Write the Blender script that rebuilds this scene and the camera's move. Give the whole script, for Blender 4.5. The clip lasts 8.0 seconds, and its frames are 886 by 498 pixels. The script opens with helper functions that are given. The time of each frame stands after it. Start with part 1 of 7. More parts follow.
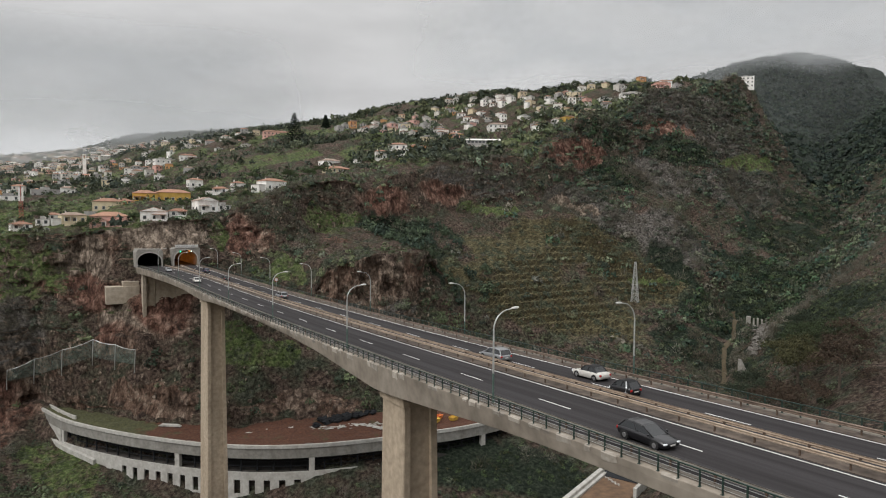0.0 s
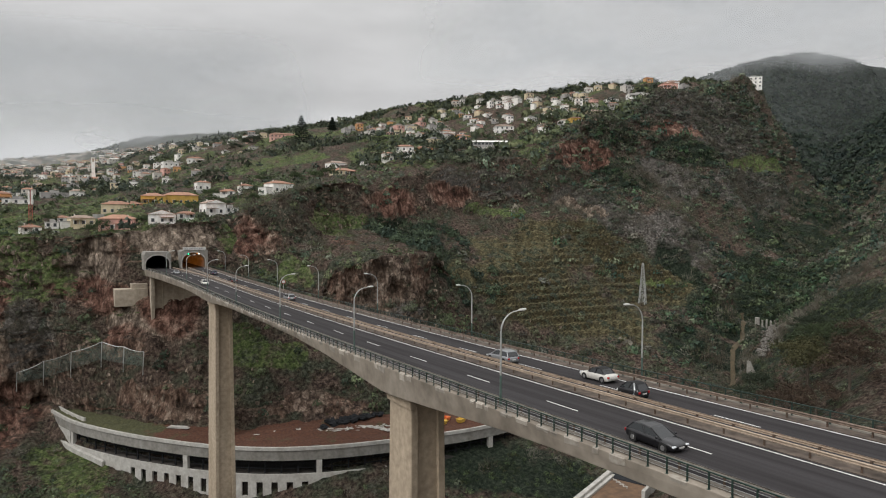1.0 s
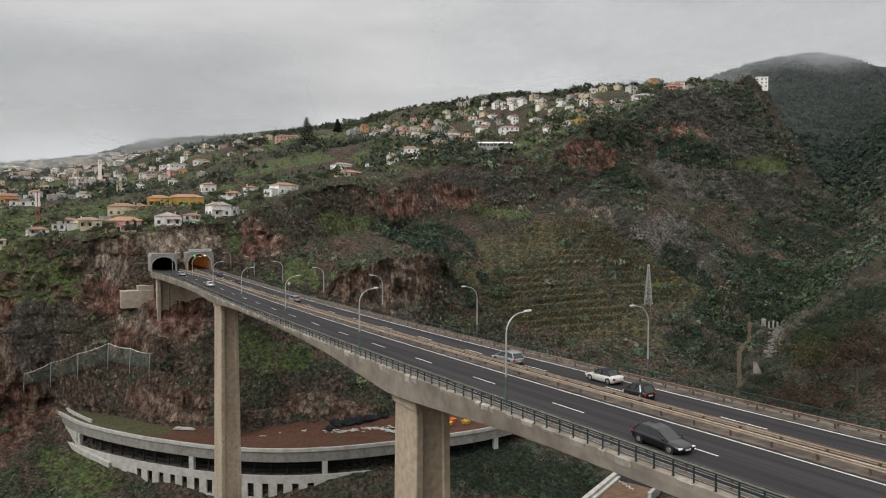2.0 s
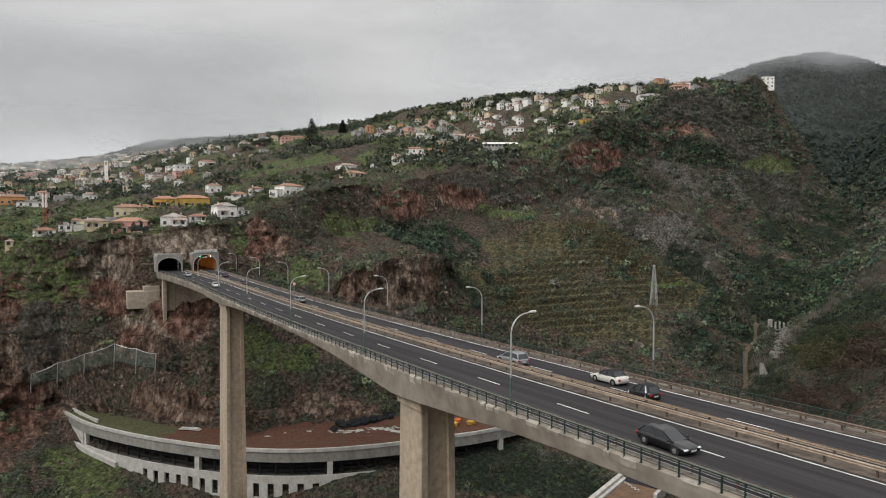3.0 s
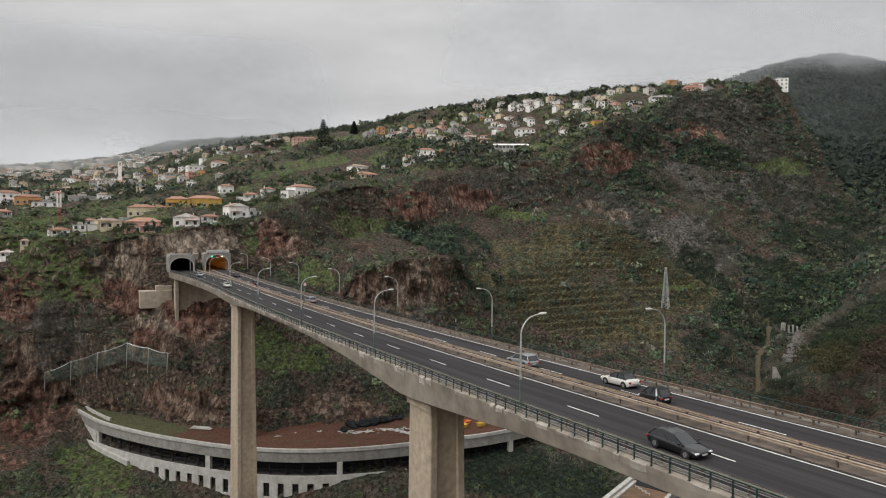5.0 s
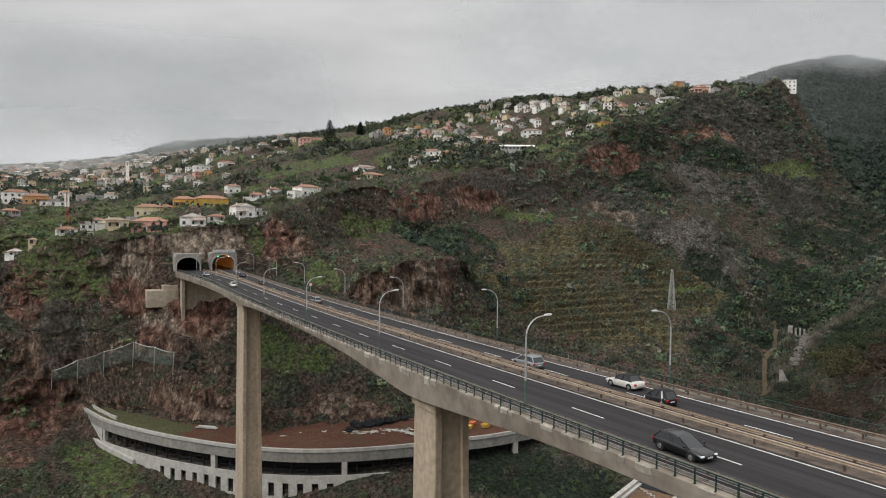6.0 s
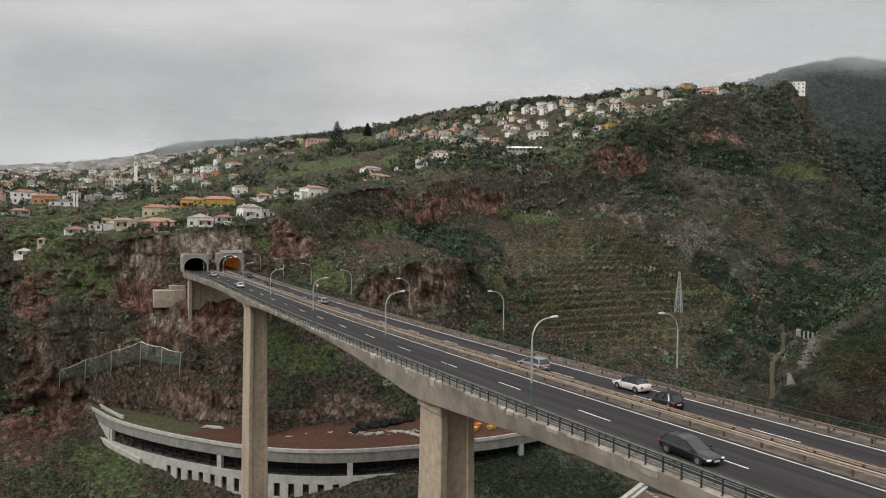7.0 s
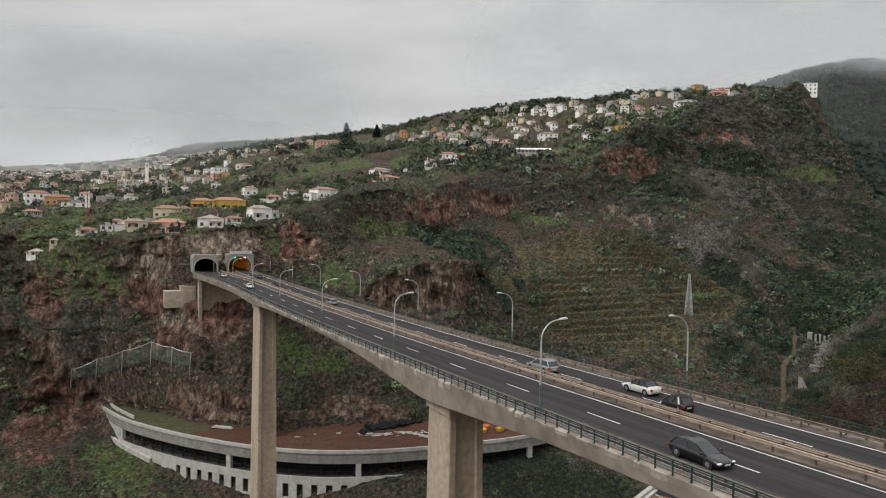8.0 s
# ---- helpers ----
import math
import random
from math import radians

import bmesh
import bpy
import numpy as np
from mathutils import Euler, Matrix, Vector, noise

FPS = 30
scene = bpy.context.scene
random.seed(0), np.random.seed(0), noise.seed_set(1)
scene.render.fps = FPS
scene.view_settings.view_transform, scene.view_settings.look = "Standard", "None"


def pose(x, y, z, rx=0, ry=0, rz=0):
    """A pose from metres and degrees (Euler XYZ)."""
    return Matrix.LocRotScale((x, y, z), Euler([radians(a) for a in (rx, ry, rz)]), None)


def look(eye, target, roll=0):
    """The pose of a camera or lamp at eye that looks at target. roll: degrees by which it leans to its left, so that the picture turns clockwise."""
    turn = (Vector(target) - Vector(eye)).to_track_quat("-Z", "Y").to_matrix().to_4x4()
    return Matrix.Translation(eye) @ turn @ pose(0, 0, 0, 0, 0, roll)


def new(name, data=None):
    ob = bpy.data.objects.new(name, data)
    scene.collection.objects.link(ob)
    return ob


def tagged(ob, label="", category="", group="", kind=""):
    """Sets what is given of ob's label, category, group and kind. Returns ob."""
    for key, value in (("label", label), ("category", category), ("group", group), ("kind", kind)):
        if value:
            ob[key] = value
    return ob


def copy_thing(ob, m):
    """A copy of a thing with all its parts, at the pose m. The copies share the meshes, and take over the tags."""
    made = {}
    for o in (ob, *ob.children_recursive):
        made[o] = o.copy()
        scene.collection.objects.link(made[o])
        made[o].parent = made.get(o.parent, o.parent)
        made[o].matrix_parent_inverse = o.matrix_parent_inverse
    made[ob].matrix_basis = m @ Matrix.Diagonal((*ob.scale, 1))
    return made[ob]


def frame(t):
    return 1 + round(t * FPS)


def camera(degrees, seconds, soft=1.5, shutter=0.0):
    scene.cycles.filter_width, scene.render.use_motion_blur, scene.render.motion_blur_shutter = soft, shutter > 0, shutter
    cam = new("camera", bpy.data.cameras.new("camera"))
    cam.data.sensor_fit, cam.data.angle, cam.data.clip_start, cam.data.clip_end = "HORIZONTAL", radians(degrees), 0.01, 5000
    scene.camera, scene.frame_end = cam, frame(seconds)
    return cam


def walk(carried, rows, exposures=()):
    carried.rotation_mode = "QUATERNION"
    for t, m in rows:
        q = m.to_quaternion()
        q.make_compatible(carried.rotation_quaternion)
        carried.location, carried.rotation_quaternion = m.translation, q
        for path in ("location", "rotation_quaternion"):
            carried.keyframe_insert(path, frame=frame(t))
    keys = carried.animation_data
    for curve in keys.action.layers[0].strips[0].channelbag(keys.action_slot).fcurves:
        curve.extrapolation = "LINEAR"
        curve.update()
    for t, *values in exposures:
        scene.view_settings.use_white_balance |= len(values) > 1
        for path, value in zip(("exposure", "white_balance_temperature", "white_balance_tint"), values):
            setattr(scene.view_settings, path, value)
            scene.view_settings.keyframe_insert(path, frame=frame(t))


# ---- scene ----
cam = camera(68.57, 8.0, soft=1.1)

# seconds, eye, pitch, lean, heading (degrees)
PATH = [
    (0, (-38.179, -31.910, 15.496), -2.201, 0.320, -31.818),
    (0.5, (-38.166, -31.880, 15.497), -2.143, 0.223, -31.480),
    (1, (-38.152, -31.858, 15.497), -2.044, 0.156, -31.214),
    (1.5, (-38.137, -31.841, 15.497), -1.960, 0.103, -30.981),
    (3, (-38.089, -31.818, 15.491), -1.867, 0.029, -30.313),
    (3.5, (-38.072, -31.817, 15.489), -1.820, 0.051, -30.085),
    (4, (-38.056, -31.817, 15.486), -1.797, 0.103, -29.847),
    (4.5, (-38.040, -31.818, 15.482), -1.779, 0.156, -29.613),
    (6, (-37.998, -31.816, 15.473), -1.680, 0.508, -28.866),
    (6.5, (-37.986, -31.811, 15.470), -1.622, 0.614, -28.604),
    (7, (-37.976, -31.803, 15.467), -1.561, 0.720, -28.296),
    (7.5, (-37.968, -31.790, 15.465), -1.503, 0.799, -27.921),
    (8, (-37.963, -31.771, 15.464), -1.443, 0.855, -27.507),
]


def aim(eye, pitch, lean, heading):
    p, h = radians(pitch), radians(heading)
    ahead = Vector((-math.sin(h) * math.cos(p), math.cos(h) * math.cos(p), math.sin(p)))
    return look(eye, Vector(eye) + 10 * ahead, lean)


walk(cam, [(t, aim(eye, p, r, h)) for t, eye, p, r, h in PATH])

# ---- sky and light: a low overcast, brighter towards the horizon ----
world = bpy.data.worlds.new("overcast_sky")
scene.world = world
world.use_nodes = True
wn, wl = world.node_tree.nodes, world.node_tree.links
wn.clear()
w_out, w_bg = wn.new("ShaderNodeOutputWorld"), wn.new("ShaderNodeBackground")
w_co, w_sep = wn.new("ShaderNodeTexCoord"), wn.new("ShaderNodeSeparateXYZ")
w_grad = wn.new("ShaderNodeValToRGB")
for pos, col in ((0.0, (0.65, 0.66, 0.675)), (0.09, (0.65, 0.66, 0.675)), (0.17, (0.602, 0.602, 0.608)), (0.34, (0.595, 0.595, 0.598)), (0.6, (1.05, 1.05, 1.06)), (1.0, (1.75, 1.75, 1.77))):
    el = w_grad.color_ramp.elements.new(pos)
    el.color = (*col, 1)
w_map = wn.new("ShaderNodeMapping")
w_map.inputs["Scale"].default_value = (2.2, 2.2, 9.0)
w_noise = wn.new("ShaderNodeTexNoise")
w_noise.inputs["Scale"].default_value, w_noise.inputs["Detail"].default_value = 1.6, 6.0
w_noise.inputs["Roughness"].default_value = 0.45
w_fac = wn.new("ShaderNodeMapRange")
w_fac.inputs["From Min"].default_value, w_fac.inputs["From Max"].default_value = 0.3, 0.7
w_fac.inputs["To Min"].default_value, w_fac.inputs["To Max"].default_value = 0.84, 1.16
w_mul = wn.new("ShaderNodeMix")
w_mul.data_type, w_mul.blend_type = "RGBA", "MULTIPLY"
w_mul.inputs["Factor"].default_value = 1.0
wl.new(w_co.outputs["Generated"], w_sep.inputs[0])
wl.new(w_sep.outputs["Z"], w_grad.inputs["Fac"])
wl.new(w_co.outputs["Generated"], w_map.inputs["Vector"])
wl.new(w_map.outputs["Vector"], w_noise.inputs["Vector"])
wl.new(w_noise.outputs["Fac"], w_fac.inputs["Value"])
wl.new(w_grad.outputs["Color"], w_mul.inputs["A"])
wl.new(w_fac.outputs["Result"], w_mul.inputs["B"])
wl.new(w_mul.outputs["Result"], w_bg.inputs["Color"])
wl.new(w_bg.outputs["Background"], w_out.inputs["Surface"])
w_bg.inputs["Strength"].default_value = 1.0

sun = new("sun", bpy.data.lights.new("sun", "SUN"))
sun.data.energy, sun.data.angle, sun.data.color = 1.5, radians(30), (1.0, 0.97, 0.93)
sun.matrix_world = look((-230, -30, 250), (0, 0, 0))


# ---- materials ----
def nodes_of(name):
    m = bpy.data.materials.new(name)
    m.use_nodes = True
    t = m.node_tree
    return m, t, t.nodes["Principled BSDF"]


def noise_node(t, scale, detail=5.0, rough=0.55, coords="Object", stretch=None):
    co = t.nodes.new("ShaderNodeTexCoord")
    n = t.nodes.new("ShaderNodeTexNoise")
    n.inputs["Scale"].default_value, n.inputs["Detail"].default_value, n.inputs["Roughness"].default_value = scale, detail, rough
    if stretch:
        mp = t.nodes.new("ShaderNodeMapping")
        mp.inputs["Scale"].default_value = stretch
        t.links.new(co.outputs[coords], mp.inputs["Vector"])
        t.links.new(mp.outputs["Vector"], n.inputs["Vector"])
    else:
        t.links.new(co.outputs[coords], n.inputs["Vector"])
    return n.outputs["Fac"]


def ramp(t, fac, stops):
    r = t.nodes.new("ShaderNodeValToRGB")
    e = r.color_ramp.elements
    e[0].position, e[0].color = stops[0][0], (*stops[0][1], 1)
    e[1].position, e[1].color = stops[-1][0], (*stops[-1][1], 1)
    for pos, col in stops[1:-1]:
        e.new(pos).color = (*col, 1)
    t.links.new(fac, r.inputs["Fac"])
    return r.outputs["Color"]


def mix(t, fac, a, b, blend="MIX"):
    m = t.nodes.new("ShaderNodeMix")
    m.data_type, m.blend_type = "RGBA", blend
    for key, v in (("Factor", fac), ("A", a), ("B", b)):
        if isinstance(v, (int, float)):
            m.inputs[key].default_value = v
        elif isinstance(v, tuple):
            m.inputs[key].default_value = (*v, 1)
        else:
            t.links.new(v, m.inputs[key])
    return m.outputs["Result"]


def bump(t, bsdf, fac, strength, distance):
    b = t.nodes.new("ShaderNodeBump")
    b.inputs["Strength"].default_value, b.inputs["Distance"].default_value = strength, distance
    t.links.new(fac, b.inputs["Height"])
    t.links.new(b.outputs["Normal"], bsdf.inputs["Normal"])


def weathered(name, dark, light, grain=3.0, stain=0.15, rough=0.85, metal=0.0, relief=0.02, stretch=None, vary=0.0, spec=0.5, worn=1.0):
    """A surface with grain and larger stains; vary: how much single objects differ in brightness; worn: how dark the stains are."""
    m, t, b = nodes_of(name)
    fine = noise_node(t, grain)
    col = ramp(t, fine, ((0.3, dark), (0.7, light)))
    big = noise_node(t, stain, 3.0, 0.6, stretch=stretch)
    shade = ramp(t, big, ((0.35, (0.936 * worn, 0.910 * worn, 0.884 * worn)), (0.62, (1.300, 1.300, 1.300))))
    col = mix(t, 0.8, col, shade, "MULTIPLY")
    if vary:
        info = t.nodes.new("ShaderNodeObjectInfo")
        v = ramp(t, info.outputs["Random"], ((0.0, (1 - vary,) * 3), (1.0, (1.0,) * 3)))
        col = mix(t, 1.0, col, v, "MULTIPLY")
    t.links.new(col, b.inputs["Base Color"])
    b.inputs["Roughness"].default_value, b.inputs["Metallic"].default_value = rough, metal
    b.inputs["Specular IOR Level"].default_value = spec
    if relief:
        bump(t, b, fine, 0.4, relief)
    return m


M = {}
M["asphalt"] = weathered("asphalt", (0.031, 0.029, 0.0303), (0.050, 0.0465, 0.0485), 30.0, 0.55, 0.95, relief=0.004, stretch=(1.9, 0.03, 1), spec=0.2, worn=0.66)
M["concrete"] = weathered("bridge_concrete", (0.33, 0.268, 0.198), (0.49, 0.405, 0.305), 1.2, 0.22, 0.9, relief=0.01, stretch=(1, 1, 0.25))
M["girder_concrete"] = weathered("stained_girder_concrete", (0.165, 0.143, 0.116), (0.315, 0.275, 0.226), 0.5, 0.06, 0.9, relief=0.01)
M["kerb_concrete"] = weathered("grimy_kerb", (0.10, 0.09, 0.076), (0.19, 0.17, 0.145), 1.5, 0.2, 0.95, relief=0.01)
M["pale_concrete"] = weathered("pale_concrete", (0.40, 0.38, 0.35), (0.48, 0.46, 0.43), 1.2, 0.2, 0.9, relief=0.01)
M["road_paint"] = weathered("road_paint", (0.62, 0.62, 0.60), (0.75, 0.75, 0.73), 8.0, 0.8, 0.7, relief=0.0)
M["green_paint"] = weathered("green_rail_paint", (0.012, 0.028, 0.023), (0.022, 0.045, 0.036), 6.0, 0.8, 0.45, relief=0.0)
M["rusty_rail"] = weathered("guardrail_steel", (0.29, 0.225, 0.17), (0.41, 0.33, 0.255), 2.5, 0.5, 0.55, 0.2, relief=0.0)
M["galvanised"] = weathered("galvanised_steel", (0.42, 0.43, 0.42), (0.55, 0.56, 0.55), 4.0, 0.6, 0.45, 0.5, relief=0.0)
# near black; inside the gallery it stands in for shade
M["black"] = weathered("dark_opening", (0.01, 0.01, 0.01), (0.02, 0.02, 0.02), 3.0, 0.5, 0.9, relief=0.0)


# ---- building helpers ----
from mathutils.bvhtree import BVHTree


def mesh_object(name, bm, material, smooth=False):
    me = bpy.data.meshes.new(name)
    bm.to_mesh(me)
    bm.free()
    mats = material if isinstance(material, (list, tuple)) else [material]
    for m in mats:
        me.materials.append(m)
    if smooth:
        me.polygons.foreach_set("use_smooth", [True] * len(me.polygons))
    return new(name, me)


def part(name, bm, material, parent, label="", smooth=False):
    ob = mesh_object(name, bm, material, smooth)
    ob.parent = parent
    if label:
        tagged(ob, label)
    return ob


def piece(name, mesh, parent, m):
    """An object of its own on a shared mesh."""
    ob = new(name, mesh)
    ob.parent = parent
    ob.matrix_basis = m
    return ob


def mesh_of(name, bm, material):
    me = bpy.data.meshes.new(name)
    bm.to_mesh(me)
    bm.free()
    mats = material if isinstance(material, (list, tuple)) else [material]
    for m in mats:
        me.materials.append(m)
    return me


def box(bm, lo, hi, bevel=0.0):
    x0, y0, z0 = lo
    x1, y1, z1 = hi
    v = [bm.verts.new(p) for p in ((x0, y0, z0), (x1, y0, z0), (x1, y1, z0), (x0, y1, z0), (x0, y0, z1), (x1, y0, z1), (x1, y1, z1), (x0, y1, z1))]
    fs = [bm.faces.new([v[i] for i in f]) for f in ((3, 2, 1, 0), (4, 5, 6, 7), (0, 1, 5, 4), (1, 2, 6, 5), (2, 3, 7, 6), (3, 0, 4, 7))]
    if bevel:
        es = {e for f in fs for e in f.edges}
        bmesh.ops.bevel(bm, geom=list(es), offset=bevel, segments=1, affect="EDGES")
    return v


def tube(bm, points, radii, sides=8, cap=True):
    """A round bar along points, with a radius at each."""
    pts = [Vector(p) for p in points]
    if not isinstance(radii, (list, tuple)):
        radii = [radii] * len(pts)
    rings = []
    for i, p in enumerate(pts):
        d = (pts[min(i + 1, len(pts) - 1)] - pts[max(i - 1, 0)]).normalized()
        side = d.orthogonal().normalized() if abs(d.z) > 0.99 else d.cross(Vector((0, 0, 1))).normalized()
        up = side.cross(d)
        rings.append([bm.verts.new(p + radii[i] * (math.cos(a) * side + math.sin(a) * up)) for a in (2 * math.pi * k / sides for k in range(sides))])
    for a, b in zip(rings, rings[1:]):
        for k in range(sides):
            bm.faces.new((a[k], a[(k + 1) % sides], b[(k + 1) % sides], b[k]))
    if cap:
        bm.faces.new(rings[0])
        bm.faces.new(list(reversed(rings[-1])))


def loft(bm, rows, closed=False, mat=0):
    """Faces between rows of points; closed: each row is a loop."""
    vs = [[bm.verts.new(p) for p in r] for r in rows]
    for a, b in zip(vs, vs[1:]):
        n = len(a)
        for k in range(n if closed else n - 1):
            f = bm.faces.new((a[k], a[(k + 1) % n], b[(k + 1) % n], b[k]))
            f.material_index = mat
    return vs


def group(name, m, label, category, kind="", grp=""):
    ob = new(name)
    ob.matrix_basis = m
    return tagged(ob, label, category, grp, kind)


# ---- the lie of the land: lines along the ravine, each as (x, y, height) ----
LINES = [
    # far south upland, south rim, south bank
    [(-900, -900, 60), (-300, -700, 60), (300, -700, 120), (900, -500, 330), (1700, -200, 480)],
    [(-900, -130, 20), (-300, -130, 8), (0, -125, 2), (200, -90, 12), (450, 40, 60), (900, 300, 210), (1700, 500, 400)],
    [(-900, -60, -60), (-40, -10, -52), (100, 40, -36), (200, 72, -20), (303, 112, 2), (450, 165, 36), (900, 400, 165), (1700, 650, 360)],
    # stream bed
    [(-900, 60, -125), (-40, 80, -98), (20, 95, -92), (100, 108, -80), (200, 140, -57), (303, 177, -34), (450, 235, 0), (540, 258, 24), (650, 330, 60), (1000, 520, 150), (1300, 620, 230), (1700, 720, 350)],
    # foot and back of the ledge that carries the lower road
    [(-900, 240, -80), (-90, 252, -66), (-42, 252, -62.5), (-34, 237, -64.6), (-26, 222, -66.6), (-18, 209, -69.6), (-10, 198, -72.6), (4, 182, -75), (14, 174, -74.5), (24, 167, -72), (36, 161, -67.5), (46, 159, -65.3), (56, 157.6, -64.2), (73, 155, -64), (96, 153.8, -64), (200, 172, -44), (303, 196, -24), (450, 255, 12), (540, 272, 34), (650, 400, 90), (1000, 560, 190), (1300, 640, 260), (1700, 740, 362)],
    [(-900, 262, -62), (-90, 262, -58), (-40, 260, -54), (-26, 242, -55), (4, 203, -56), (20, 192, -56), (54, 182, -56), (96, 182, -54), (200, 200, -28), (303, 214, -14), (450, 275, 24), (540, 288, 48), (650, 430, 105), (1000, 590, 205), (1300, 650, 275), (1700, 745, 368)],
    # middle of the slope, a bench above it, foot of the upper cliff, cliff top
    [(-900, 280, -30), (-68, 268, -26), (-23, 246, -27), (-8, 230, -25), (4, 224, -27), (16, 220, -29), (53, 205, -33), (91, 203, -24), (140, 208, -22), (200, 222, -14), (303, 236, 2), (450, 292, 48), (540, 304, 74), (650, 460, 130), (1000, 620, 225), (1300, 665, 295), (1700, 750, 374)],
    [(-900, 290, -18), (-68, 274, -18), (-23, 250, -19), (-8, 237, -17), (-3, 233.5, -17), (4, 232, -17), (16, 230, -18), (53, 217, -16), (60, 212, -3), (70, 210, 2), (91, 208.5, 6), (104, 209, 5), (113, 216, -4), (140, 224, -7), (200, 242, 2), (303, 258, 22), (450, 302, 72), (540, 316, 98), (650, 480, 148), (1000, 635, 240), (1300, 672, 308), (1700, 752, 379)],
    [(-900, 300, -5), (-68, 280, -9), (-23, 256, -9), (-18, 247, -11), (-8, 242, -12), (-5, 240.5, -11.5), (-2.5, 237.6, -10.7), (4, 237, -10.5), (16, 237, -10), (30, 239.5, -7), (53, 244, 6), (79, 263, 14), (114, 271, 17), (180, 291, 27), (235, 288, 32), (303, 304, 58), (450, 318, 108), (540, 330, 118), (650, 500, 165), (1000, 650, 255), (1300, 680, 320), (1700, 755, 384)],
    [(-900, 320, 12), (-68, 292, 12), (-23, 260, 13), (-8, 251.5, 14.5), (3, 251, 16.5), (16, 251, 17.5), (30, 256, 18.5), (53, 262, 29), (79, 273, 35), (114, 280, 40), (180, 301, 57), (235, 300, 63), (315, 321, 94), (463, 332, 142), (540, 345, 154), (580, 420, 145), (650, 560, 185), (1000, 680, 262), (1100, 690, 296), (1200, 700, 325), (1300, 695, 345), (1700, 760, 390)],
    # the inhabited upland, its upper part, the skyline, the land behind
    [(-900, 500, 32), (-68, 400, 27), (-23, 380, 26), (26, 380, 36), (79, 400, 52), (114, 410, 60), (180, 430, 84), (235, 440, 96), (315, 420, 122), (463, 365, 149), (540, 372, 157), (580, 450, 148), (650, 600, 190), (1000, 710, 268), (1100, 720, 312), (1200, 715, 338), (1300, 705, 356), (1700, 764, 394)],
    [(-900, 1200, 85), (-68, 1000, 75), (26, 900, 80), (79, 700, 88), (180, 640, 115), (235, 640, 122), (315, 560, 146), (463, 400, 152), (540, 400, 160), (580, 480, 152), (650, 680, 195), (1000, 740, 272), (1100, 735, 320), (1200, 730, 347), (1300, 712, 364), (1700, 768, 397)],
    [(-900, 2900, 200), (-300, 2500, 205), (119, 1761, 195), (188, 1248, 160), (253, 819, 138), (374, 824, 172), (514, 741, 190), (563, 569, 184), (609, 470, 189), (660, 740, 195), (1000, 770, 282), (1100, 745, 326), (1200, 738, 352), (1300, 730, 372), (1700, 775, 400)],
    [(-900, 4200, 200), (-300, 3000, 222), (-152, 2900, 236), (-64, 2800, 256), (72, 2700, 276), (180, 2650, 312), (262, 2600, 338), (416, 2600, 326), (570, 2600, 340), (640, 2300, 330), (1000, 1500, 200), (1300, 1500, 300), (1700, 1500, 300)],
]


# patches of the slopes as (x, y, z, half width, half height): red rock, bare rock, grey rock, grass, dry terraces, leafless brush, dark woods
RED = [(-59, 272, -13, 8, 13), (-57, 259, -58, 19, 22), (-24, 256, -11, 22, 6), (0, 235, -18, 12, 14), (36, 251, 10, 11, 10), (79, 249, 7, 8, 7), (119, 275, 28, 25, 10), (162, 291, 34, 21, 9), (280, 309, 66, 35, 15), (389, 314, 91, 37, 7), (271, 679, 139, 21, 6), (-17, 242, -26, 11, 6)]
BARE = [(-59, 272, -13, 8, 13), (-57, 259, -58, 18, 23), (-25, 262, 1, 13, 10), (4, 250, 10, 24, 8), (38, 251, 10, 12, 11), (-24, 256, -11, 22, 6), (0, 235, -18, 15, 15), (-15, 242, -21, 11, 8), (-3, 216, -48, 15, 6), (44, 191, -50, 26, 4), (79, 249, 7, 8, 7), (119, 275, 28, 25, 10), (162, 291, 34, 21, 8), (76, 212, -9, 22, 12), (280, 309, 66, 29, 15), (389, 314, 91, 34, 6), (255, 273, 27, 17, 8), (-17, 239, -31, 13, 5), (-59, 262, -34, 6, 8)]
GREY = [(4, 250, 10, 24, 8), (-25, 262, 1, 11, 10), (-1, 229, -25, 8, 6), (255, 273, 27, 20, 9), (-15, 242, -21, 11, 8)]
GREEN = [(-56, 284, 8, 15, 6), (-12, 257, 13, 17, 3), (-46, 270, -4, 20, 13), (-30, 227, -71, 15, 8), (36, 207, -33, 10, 6), (47, 237, -4, 8, 6), (190, 284, 24, 20, 4), (245, 217, -16, 11, 3), (470, 300, 68, 40, 9), (25, 252, 10, 5, 8), (-15, 245, -16, 8, 3), (-57, 323, 17, 15, 8), (80, 267, 18, 20, 6), (629, 309, 56, 21, 26), (26, 216, -29, 8, 7)]
TERRACE = [(221, 244, 6, 45, 20), (174, 234, -3, 36, 16), (239, 221, -14, 35, 18), (170, 211, -21, 45, 14), (191, 199, -30, 35, 11), (132, 218, -9, 19, 11)]
BRUSH = [(-50, 259, -26, 11, 14), (185, 296, 41, 42, 10), (259, 277, 30, 25, 16), (271, 258, 19, 28, 10), (300, 240, 8, 25, 23), (420, 321, 112, 69, 20), (441, 312, 94, 52, 26), (438, 289, 45, 71, 21), (347, 287, 52, 33, 18), (76, 209, -20, 22, 6)]
